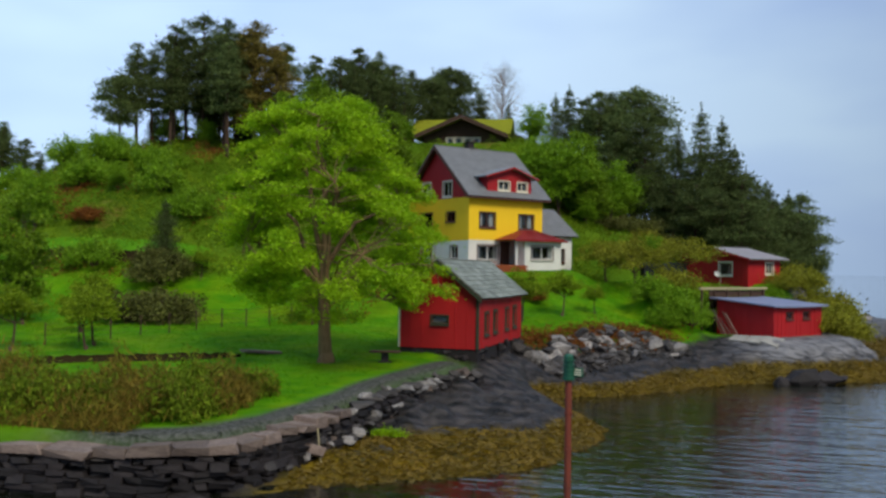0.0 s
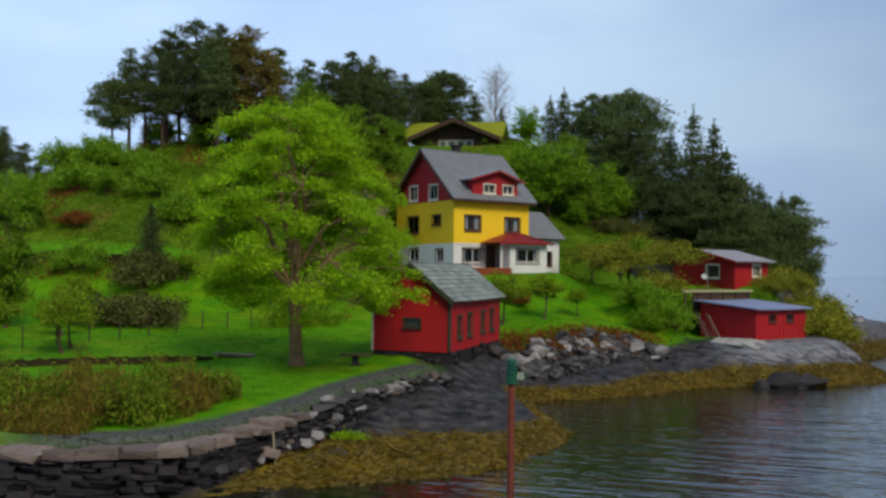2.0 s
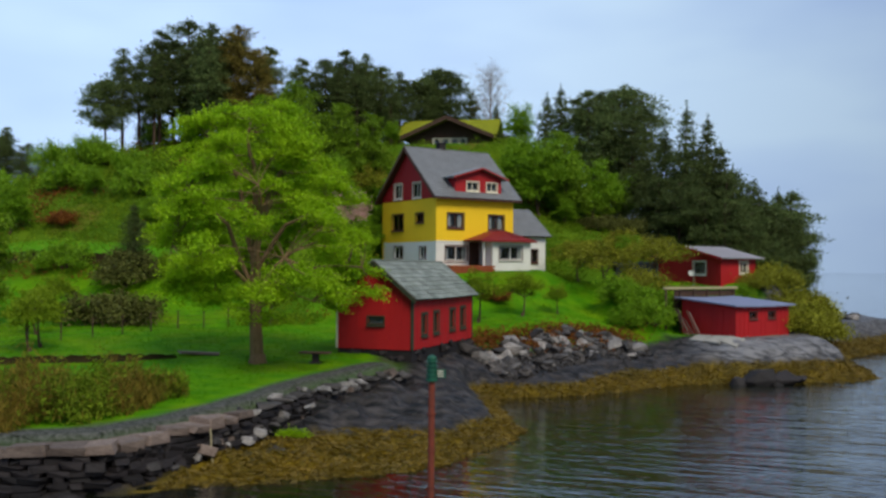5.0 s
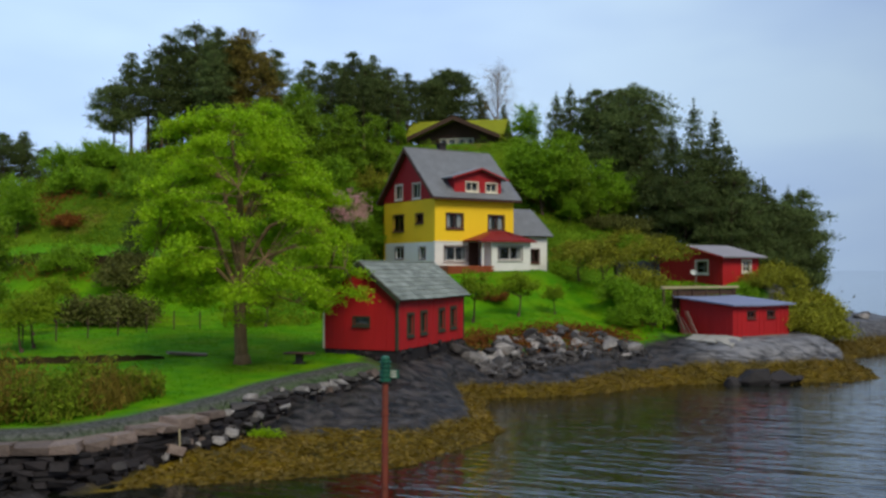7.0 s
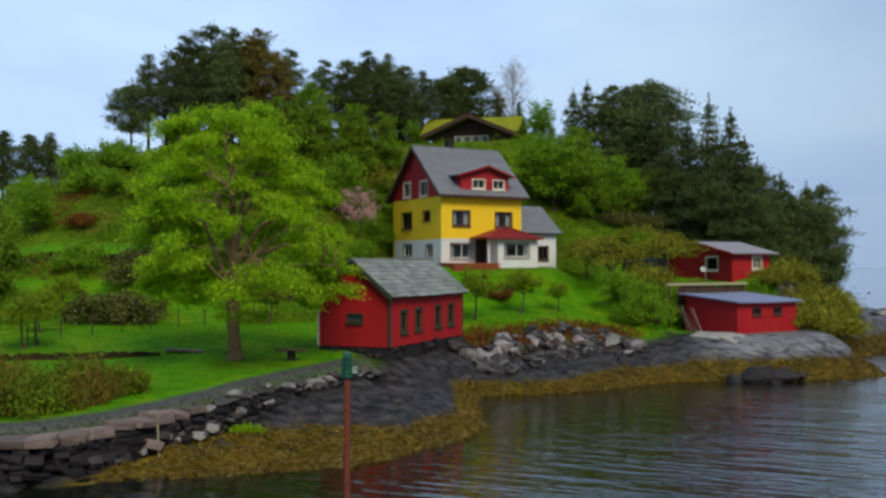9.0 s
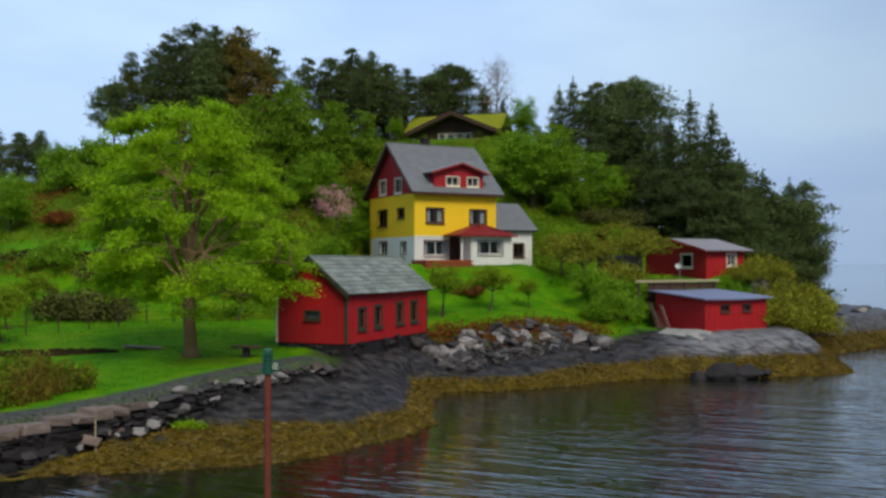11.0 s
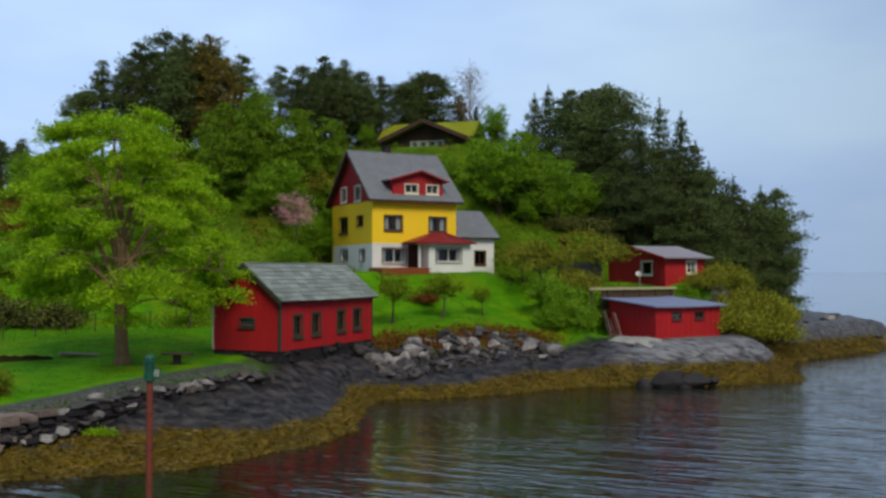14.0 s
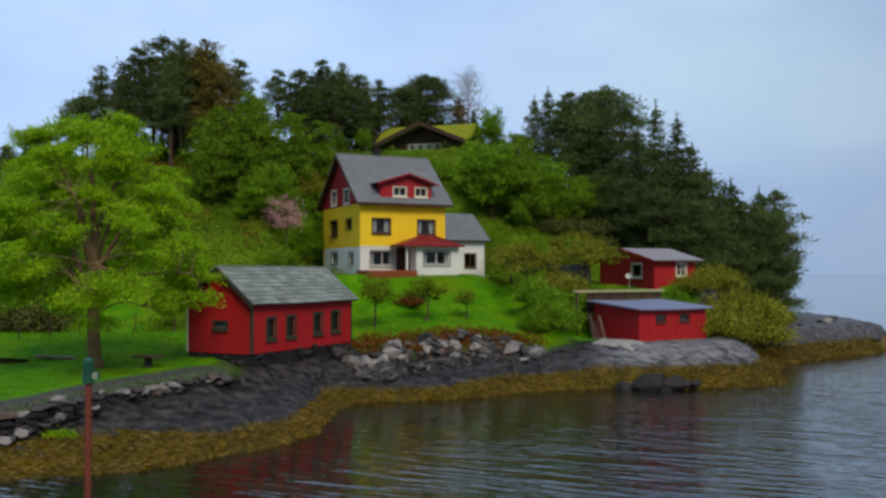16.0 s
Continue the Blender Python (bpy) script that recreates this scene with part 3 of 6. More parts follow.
def spruce(name, seed, height, width, needle_mat, label, group, tiers=20, per=70):
    """A spruce: a cone of separate drooping tiers whose bough ends turn up, with a bare leader at the top."""
    rng = random.Random(seed)
    r = np.random.RandomState(seed)
    tree = thing(name, pose(0, 0, 0), label, "tree", group)
    verts, faces = [], []
    limb_into(verts, faces, bend((0, 0, -0.5), (0, 0, height), rng, 0.1, 6), height * 0.016, 0.012, 6)
    pts = []
    for k in range(tiers):
        t = 0.05 + 0.93 * (k + rng.uniform(-0.2, 0.2)) / tiers
        tier = width * (1 - t) ** 0.72 * rng.uniform(0.6, 1.25) + 0.2
        n = 7 if tier > 1.2 else 5
        for j in range(n):
            a = j * 6.28 / n + k * 1.7 + rng.uniform(-0.35, 0.35)
            rr = tier * rng.uniform(0.4, 1.2)
            p = Vector((0, 0, height * t))
            tip = Vector((math.cos(a) * rr, math.sin(a) * rr, height * t - rr * 0.22 + 0.10 * rr * t))
            mid = p.lerp(tip, 0.6) + Vector((0, 0, -0.07 * rr))
            limb_into(verts, faces, [p, mid, tip], 0.03, 0.008, 3)
            m = int(per * (0.2 + 0.36 * rr))
            f = r.uniform(0.12, 1.0, (m, 1)) ** 0.8
            low = np.array(p) * (1 - f) + np.array(tip) * f
            side = 0.14 + 0.22 * rr * np.sin(np.pi * np.clip(f, 0, 0.97))
            pts.append(low + r.normal(size=(m, 3)) * np.concatenate([side, side, 0.16 + 0.05 * rr + 0 * side], 1))
    pts.append(np.array([0, 0, height]) + r.normal(size=(26, 3)) * np.array([0.05, 0.05, 0.3]) - np.array([0, 0, 0.25]))
    part_mesh("trunk", mesh_of("trunk", verts, faces, M_BARK, True), tree)
    part_mesh("crown", cards_mesh("crown", np.concatenate(pts), 0.36, 0.11, needle_mat, seed, 0.35, -0.15), tree)
    return tree


def bush(name, seed, rx, rz, leaves, leaf_mat, label, group="", leaf=0.15, stems=12, loose=0.35):
    """A bush: stems from one root, leaf clumps in an uneven dome, and loose shoots that stand out of it."""
    rng = random.Random(seed)
    r = np.random.RandomState(seed)
    ob = thing(name, pose(0, 0, 0), label, "bush", group)
    verts, faces, pts = [], [], []
    total = stems * 4
    for k in range(total):
        a = rng.uniform(0, 6.28)
        shoot = rng.random() < loose
        f = rng.uniform(0.05, 1) ** 0.6
        h = rz * (1 - 0.5 * f * f) * (rng.uniform(0.85, 1.3) if shoot else rng.uniform(0.25, 0.95))
        f *= rng.uniform(0.9, 1.2) if shoot else 1.0
        c = Vector((math.cos(a) * rx * f, math.sin(a) * rx * f, h))
        path = bend((0, 0, -0.15), c, rng, 0.15 * rx, 4)
        if k < stems or shoot:
            limb_into(verts, faces, path, 0.028, 0.006, 4)
        m = int(leaves / total * rng.uniform(0.5, 1.5))
        if shoot:
            u = r.uniform(0.5, 1.05, (m, 1))
            pts.append(np.array(path[0]) * (1 - u) + np.array(c) * u + r.normal(size=(m, 3)) * 0.085 * rx)
        else:
            pts.append(np.array(c) + r.normal(size=(m, 3)) * np.array([rx * 0.16, rx * 0.16, rz * 0.13]) * rng.uniform(0.6, 1.3))
    part_mesh("stem", mesh_of("stem", verts, faces, M_BARK, True), ob)
    p = np.concatenate(pts)
    p[:, 2] = np.maximum(p[:, 2], 0.02)
    part_mesh("leaves", cards_mesh("leaves", p, leaf, leaf * 0.6, leaf_mat, seed), ob)
    return ob


def put(ob, x, y, turn=0.0, size=1.0, dz=0.0):
    ob.matrix_world = Matrix.Translation((x, y, ground_at(x, y) + dz)) @ pose(0, 0, 0, 0, 0, turn) @ Matrix.Scale(size, 4)


def put_copy(ob, x, y, turn=0.0, size=1.0, dz=0.0, high=1.0):
    c = copy_thing(ob, Matrix.Identity(4))
    c.matrix_world = Matrix.Translation((x, y, ground_at(x, y) + dz)) @ pose(0, 0, 0, 0, 0, turn) @ Matrix.Diagonal((size, size, size * high, 1))
    return c


# ---- building helpers ----
def glass_material():
    m = bpy.data.materials.new("window_glass")
    m.use_nodes = True
    t = m.node_tree
    t.nodes.remove(t.nodes["Principled BSDF"])
    tr, gl, mx, fr = (t.nodes.new("ShaderNodeBsdf" + k) if k in ("Transparent", "Glossy") else t.nodes.new("Shader" + k) for k in ("Transparent", "Glossy", "NodeMixShader", "NodeFresnel"))
    tr.inputs["Color"].default_value = (0.75, 0.8, 0.8, 1)
    gl.inputs["Roughness"].default_value = 0.03
    fr.inputs["IOR"].default_value = 1.38
    t.links.new(fr.outputs[0], mx.inputs[0])
    t.links.new(tr.outputs[0], mx.inputs[1])
    t.links.new(gl.outputs[0], mx.inputs[2])
    t.links.new(mx.outputs[0], t.nodes["Material Output"].inputs["Surface"])
    return m


M_GLASS = glass_material()
M_DARK = mat("dim_interior", (0.05, 0.045, 0.04), 0.9, 0.3, 1, 0, 10)
M_CURTAIN = mat("white_curtain", (0.55, 0.53, 0.55), 0.8, 0.25, 2, 0.2, 12, stretch=(3, 3, 0.2))
M_CONCRETE = mat("weathered_concrete", (0.36, 0.34, 0.30), 0.85, 0.45, 1.5, 0.5, 9)
M_TURF = mat("turf_roof_grass", (0.25, 0.27, 0.018), 0.9, 0.4, 1.0, 0.8, 6)
M_RED_ROOF = mat("red_roof_sheet", (0.24, 0.014, 0.014), 0.55, 0.3, 1.5, 0.2, 10)
M_TIN = mat("blue_grey_roof_felt", (0.20, 0.225, 0.34), 0.6, 0.3, 1.0, 0.3, 8)
M_TIN_PALE = mat("pale_roof_felt", (0.27, 0.25, 0.265), 0.65, 0.25, 1.0, 0.3, 8)
M_BEAM = mat("pale_timber", (0.42, 0.36, 0.20), 0.8, 0.4, 2, 0.3, 14)
M_BRICK = mat("brown_brick_paving", (0.32, 0.085, 0.035), 0.85, 0.4, 2, 0.4, 12)


def wall_panel(length, z0, z1, thick, holes):
    """A wall along x, outer face at y = 0, with openings (x0, x1, z0, z1) cut through."""
    xs = sorted({0, length, *(h[0] for h in holes), *(h[1] for h in holes)})
    zs = sorted({z0, z1, *(h[2] for h in holes), *(h[3] for h in holes)})
    bm = bmesh.new()
    grid = {}

    def vert(i, k, back):
        key = (i, k, back)
        if key not in grid:
            grid[key] = bm.verts.new((xs[i], thick if back else 0, zs[k]))
        return grid[key]

    def solid(i, k):
        if not (0 <= i < len(xs) - 1 and 0 <= k < len(zs) - 1):
            return False
        cx, cz = (xs[i] + xs[i + 1]) / 2, (zs[k] + zs[k + 1]) / 2
        return not any(h[0] < cx < h[1] and h[2] < cz < h[3] for h in holes)

    for i in range(len(xs) - 1):
        for k in range(len(zs) - 1):
            if not solid(i, k):
                continue
            c = [(i, k), (i + 1, k), (i + 1, k + 1), (i, k + 1)]
            bm.faces.new([vert(*p, 0) for p in c])
            bm.faces.new([vert(*p, 1) for p in c[::-1]])
            for (di, dk), (p, q) in (((0, -1), (0, 1)), ((1, 0), (1, 2)), ((0, 1), (2, 3)), ((-1, 0), (3, 0))):
                if not solid(i + di, k + dk):
                    bm.faces.new((vert(*c[q], 0), vert(*c[p], 0), vert(*c[p], 1), vert(*c[q], 1)))
    return bm


def window(parent, x0, x1, z0, z1, m, frame_mat, casing=0.10, mullions=1, bars=0, curtain=0, depth=0.10, casing_mat=None, label=""):
    """A window in a wall whose outer face is y = 0 of the pose m: casing, sash, pane, sill, curtains."""
    e = thing("window", m, label, "window")
    e.parent = parent
    e.matrix_local = m
    for k in ("label", "category"):
        if k in e:
            del e[k]
    bm = bmesh.new()
    c = casing
    for a, b, lo, hi in ((x0 - c, x1 + c, z1, z1 + c), (x0 - c, x1 + c, z0 - c, z0), (x0 - c, x0, z0, z1), (x1, x1 + c, z0, z1)):
        box_into(bm, a, b, -0.035, 0.0, lo, hi)
    part("casing", bm, casing_mat or frame_mat, e)
    s = 0.055
    bm = bmesh.new()
    for a, b, lo, hi in ((x0, x1, z1 - s, z1), (x0, x1, z0, z0 + s), (x0, x0 + s, z0 + s, z1 - s), (x1 - s, x1, z0 + s, z1 - s)):
        box_into(bm, a, b, depth - 0.04, depth + 0.02, lo, hi)
    for k in range(mullions):
        x = x0 + (x1 - x0) * (k + 1) / (mullions + 1)
        box_into(bm, x - s / 2, x + s / 2, depth - 0.036, depth + 0.016, z0 + s, z1 - s)
    for k in range(bars):
        z = z0 + (z1 - z0) * (k + 1) / (bars + 1)
        box_into(bm, x0 + s, x1 - s, depth - 0.03, depth + 0.01, z - s / 3, z + s / 3)
    part("sash", bm, frame_mat, e)
    pane = part("pane", boxy(x0 + s * 0.5, x1 - s * 0.5, depth - 0.006, depth, z0 + s * 0.5, z1 - s * 0.5), M_GLASS, e)
    pane.visible_shadow = False
    part("sill", boxy(x0 - c * 1.2, x1 + c * 1.2, -0.10, -0.003, z0 - c - 0.05, z0 - c - 0.003), frame_mat, e)
    if curtain:
        w = (x1 - x0) * curtain
        for a, b in ((x0 + 0.03, x0 + w), (x1 - w, x1 - 0.03)):
            bm = bmesh.new()
            n = 7
            rows = [[bm.verts.new((a + (b - a) * k / n, depth + 0.10 + 0.03 * (k % 2), z)) for k in range(n + 1)] for z in (z0, z1)]
            for k in range(n):
                bm.faces.new((rows[0][k], rows[0][k + 1], rows[1][k + 1], rows[1][k]))
            part("curtain", bm, M_CURTAIN, e)
    return e


def slab_roof(u0, u1, va, za, vb, zb, thick=0.12):
    """One roof slope as a slab between an eave line (va, za) and an upper line (vb, zb)."""
    n = Vector((0, -(zb - za), vb - va)).normalized() * thick
    if n.z < 0:
        n = -n
    return poly_prism([(u0, va, za), (u1, va, za), (u1, vb, zb), (u0, vb, zb)], n)


def slates_mesh(name, u0, u1, va, za, vb, zb, rows, per, material, seed, lift=0.125):
    """Overlapping slates as one mesh on a slope."""
    r = random.Random(seed)
    up = Vector((0, vb - va, zb - za))
    n = Vector((0, -(zb - za), vb - va)).normalized()
    if n.z < 0:
        n = -n
    verts, faces = [], []
    for i in range(rows):
        x = u0 - r.uniform(0, (u1 - u0) / per)
        while x < u1:
            w = (u1 - u0) / per * r.uniform(0.8, 1.2)
            a, b = max(x, u0) + 0.006, min(x + w, u1) - 0.006
            x += w
            if b - a < 0.05:
                continue
            p0, p1 = i / rows, min(1.0, (i + 1.25) / rows)
            jit = r.uniform(0, 0.012)
            base = len(verts)
            lo, hi = Vector((0, va, za)) + up * p0, Vector((0, va, za)) + up * p1
            for off in (lift + jit, lift + 0.035 + jit):
                verts += [lo + n * (off + 0.02) + Vector((a, 0, 0)), lo + n * (off + 0.02) + Vector((b, 0, 0)), hi + n * (off - 0.012) + Vector((b, 0, 0)), hi + n * (off - 0.012) + Vector((a, 0, 0))]
            q = [base + k for k in range(8)]
            faces += [(q[4], q[5], q[6], q[7]), (q[0], q[1], q[5], q[4]), (q[1], q[2], q[6], q[5]), (q[3], q[0], q[4], q[7])]
    return mesh_of(name, verts, faces, material)


# ---- the red boat shed by the shore ----
def red_shed():
    W, L, Z0, EAVE, RIDGE = 4.15, 9.7, 0.0, 2.62, 4.35
    shed = thing("boat_shed", pose(-4.15, 0, 3.1), "red wooden boat shed with weathered slate roof on dark stone footing", "shed")
    wins = [(1.30, 1.98), (3.08, 3.78), (5.68, 6.42), (7.48, 8.28)]
    holes = [(a, b, 0.72 + 0.02 * i, 1.72 + 0.04 * i) for i, (a, b) in enumerate(wins)]
    side = part("side_wall", wall_panel(L, Z0, EAVE - 0.02, 0.14, holes), M_RED, shed, "bright red boarded wall with four windows")
    side.matrix_local = pose(W, 0, 0, 0, 0, 90)
    # curtains added behind these panes only to make the glass look pale
    for h in holes:
        window(shed, *h, pose(W, 0, 0, 0, 0, 90), M_GREEN_TRIM, 0.13, 1, 0, 0.42, casing_mat=M_GREEN_TRIM)
    vent = (1.73, 2.58, 1.24, 1.62)
    gable = part("gable_wall", wall_panel(W, Z0, EAVE - 0.02, 0.14, [vent]), M_RED, shed)
    # full-width curtain added so that the vent's pane looks greyish
    window(shed, *vent, pose(0, 0, 0), M_GREEN_TRIM, 0.07, 0, 0, 1.0, casing_mat=M_GREEN_TRIM)
    part("gable_top", poly_prism([(0.02, 0.0, EAVE - 0.02), (W - 0.02, 0, EAVE - 0.02), (W / 2, 0, RIDGE - 0.12)], (0, 0.14, 0)), M_RED, shed)
    back = part("back_wall", boxy(0, W, L - 0.14, L, Z0, EAVE - 0.02), M_RED, shed)
    part("gable_top", poly_prism([(0.02, L, EAVE - 0.02), (W - 0.02, L, EAVE - 0.02), (W / 2, L, RIDGE - 0.12)], (0, -0.14, 0)), M_RED, shed)
    part("far_wall", boxy(0, 0.14, 0.14, L - 0.14, Z0, EAVE - 0.02), M_RED, shed)
    part("floor", boxy(0.15, W - 0.15, 0.15, L - 0.15, 0.0, 0.1), M_DARK, shed)
    # upright board battens and corner boards
    for k in range(1, 14):
        y = L * k / 14
        if not any(a - 0.16 < y < b + 0.16 for a, b in wins):
            part("batten", boxy(W, W + 0.018, y - 0.022, y + 0.022, 0.02, EAVE - 0.1), M_RED, shed)
    for k in range(1, 7):
        x = W * k / 7
        if not 1.6 < x < 2.7:
            part("batten", boxy(x - 0.022, x + 0.022, -0.018, 0, 0.02, EAVE + (RIDGE - EAVE - 0.3) * (1 - abs(x / W * 2 - 1))), M_RED, shed)
    part("corner_board", boxy(W - 0.09, W + 0.03, -0.03, -0.002, 0, EAVE - 0.05), M_GREEN_TRIM, shed, "dark green corner board")
    part("corner_board", boxy(W + 0.002, W + 0.03, 0.0, 0.11, 0, EAVE - 0.05), M_GREEN_TRIM, shed, "dark green corner board")
    part("corner_board", boxy(W + 0.002, W + 0.03, L - 0.11, L, 0, EAVE - 0.05), M_GREEN_TRIM, shed, "dark green corner board")
    part("corner_board", boxy(-0.03, 0.07, -0.03, -0.002, 0, EAVE - 0.05), M_CREAM, shed, "pale weathered corner board")
    # roof: two slopes, slates on the seaward one
    for sgn in (0, 1):
        m = pose(W / 2, 0, 0, 0, 0, 90) if sgn == 0 else pose(W / 2, L, 0, 0, 0, -90)
        deck = part("roof_deck", slab_roof(-0.25, L + 0.25, -W / 2 - 0.22, EAVE - 0.16, 0, RIDGE, 0.08), M_WOOD, shed)
        deck.matrix_local = m
        rows, per = 9, 12
        va, za, vb, zb = -W / 2 - 0.26, EAVE - 0.19, 0.0, RIDGE + 0.0
        if sgn == 1:
            s = part_mesh("slate_cover", slates_mesh("slate_cover", -0.28, L + 0.28, va, za, vb, zb, rows, per, M_OLD_SLATE, 4, 0.09), shed, "weathered slates", "stuff")
            s.matrix_local = m
        else:
            r = random.Random(8)
            up = Vector((0, vb - va, zb - za))
            n = Vector((0, -(zb - za), vb - va)).normalized()
            for i in range(rows):
                x = -0.28 - r.uniform(0, 0.6)
                while x < L + 0.28:
                    w = (L + 0.56) / per * r.uniform(0.75, 1.25)
                    a, b = max(x, -0.28) + 0.01, min(x + w, L + 0.28) - 0.01
                    x += w
                    if b - a < 0.08:
                        continue
                    lo, hi = Vector((0, va, za)) + up * (i / rows), Vector((0, va, za)) + up * min(1, (i + 1.2) / rows)
                    lo = lo + n * (0.105 + r.uniform(0, 0.02)) + up * r.uniform(-0.012, 0.01)
                    hi = hi + n * 0.085
                    bm = poly_prism([lo + Vector((a, 0, 0)), lo + Vector((b, 0, 0)), hi + Vector((b, 0, 0)), hi + Vector((a, 0, 0))], n * 0.04)
                    o = part("slate", bm, M_OLD_SLATE, shed)
                    o.matrix_local = m
    for x0, x1 in ((-0.24, W / 2), (W + 0.24, W / 2)):
        z0, z1 = EAVE - 0.2, RIDGE - 0.02
        part("bargeboard", poly_prism([(x0, -0.29, z0 - 0.12), (x1, -0.29, z1 - 0.12), (x1, -0.29, z1 + 0.07), (x0, -0.29, z0 + 0.07)], (0, 0.035, 0)), M_GREEN_TRIM, shed, "dark bargeboard")
    part("ridge_cap", boxy(W / 2 - 0.12, W / 2 + 0.12, -0.26, L + 0.26, RIDGE + 0.10, RIDGE + 0.16, 0.03), M_OLD_SLATE, shed)
    bm = boxy(0.05, W - 0.05, 0.05, L - 0.05, -2.1, -0.002)
    part("footing", bm, M_DARK_STONE, shed, "dark stone footing")
    r = random.Random(5)
    for k in range(60):
        on_side = k % 3 != 0
        z = -r.uniform(0.05, 1.35)
        s = r.uniform(0.22, 0.5)
        if on_side:
            p = (W + r.uniform(-0.12, 0.02), r.uniform(0.2, L - 0.1), z)
        else:
            p = (r.uniform(0.2, W - 0.1), r.uniform(-0.02, 0.12), z)
        o = part_mesh("footing_stone", STONES[k % len(STONES)], shed)
        o.matrix_local = Matrix.Translation(p) @ pose(0, 0, 0, r.uniform(0, 360), r.uniform(-20, 20), r.uniform(0, 360)) @ Matrix.Diagonal((s * 1.3, s, s * 0.6, 1))


def stone_mesh(seed, material, jag=0.06, bevel=0.07):
    """A squared block of about one metre with worn edges and uneven faces."""
    r = random.Random(seed)
    bm = bmesh.new()
    bmesh.ops.create_cube(bm, size=0.92)
    for v in bm.verts:
        v.co += Vector((r.gauss(0, 1), r.gauss(0, 1), r.gauss(0, 1))) * jag
    bmesh.ops.bevel(bm, geom=bm.edges[:], offset=bevel, segments=1, affect="EDGES")
    for v in bm.verts:
        v.co += Vector((r.gauss(0, 1), r.gauss(0, 1), r.gauss(0, 1))) * jag * 0.3
    me = bpy.data.meshes.new("stone")
    bm.to_mesh(me)
    bm.free()
    me.materials.append(material)
    return me


def boulder_mesh(seed, material):
    """A broken boulder of about one metre: flat fracture faces that meet in sharp edges."""
    r = random.Random(seed)
    bm = bmesh.new()
    for _ in range(17):
        d = Vector((r.gauss(0, 1), r.gauss(0, 1), r.gauss(0, 0.8))).normalized()
        m = max(abs(d.x), abs(d.y), abs(d.z))
        bm.verts.new(d * 0.5 * (0.62 + 0.38 / m) * r.uniform(0.82, 1.08))
    bmesh.ops.convex_hull(bm, input=bm.verts[:])
    bmesh.ops.delete(bm, geom=[v for v in bm.verts if not v.link_faces], context="VERTS")
    bmesh.ops.bevel(bm, geom=bm.edges[:], offset=0.022, segments=1, affect="EDGES")
    me = bpy.data.meshes.new("boulder")
    bm.to_mesh(me)
    bm.free()
    me.materials.append(material)
    return me


M_CAP = mat("pinkish_cap_stone", (0.25, 0.19, 0.155), 0.8, 0.45, 1.6, 0.9, 9, second=(0.075, 0.05, 0.042), per_object=0.45)
STONES = [stone_mesh(k, M_DARK_STONE, 0.07, 0.06) for k in range(8)]
CAPS = [stone_mesh(40 + k, M_CAP, 0.05, 0.04) for k in range(5)]
BOULDERS = [boulder_mesh(60 + k, M_PALE_ROCK) for k in range(8)]
DARK_BOULDERS = [boulder_mesh(80 + k, M_ROCK) for k in range(8)]
BLACK_ROCKS = [boulder_mesh(95 + k, M_DARK_STONE) for k in range(5)]
red_shed()


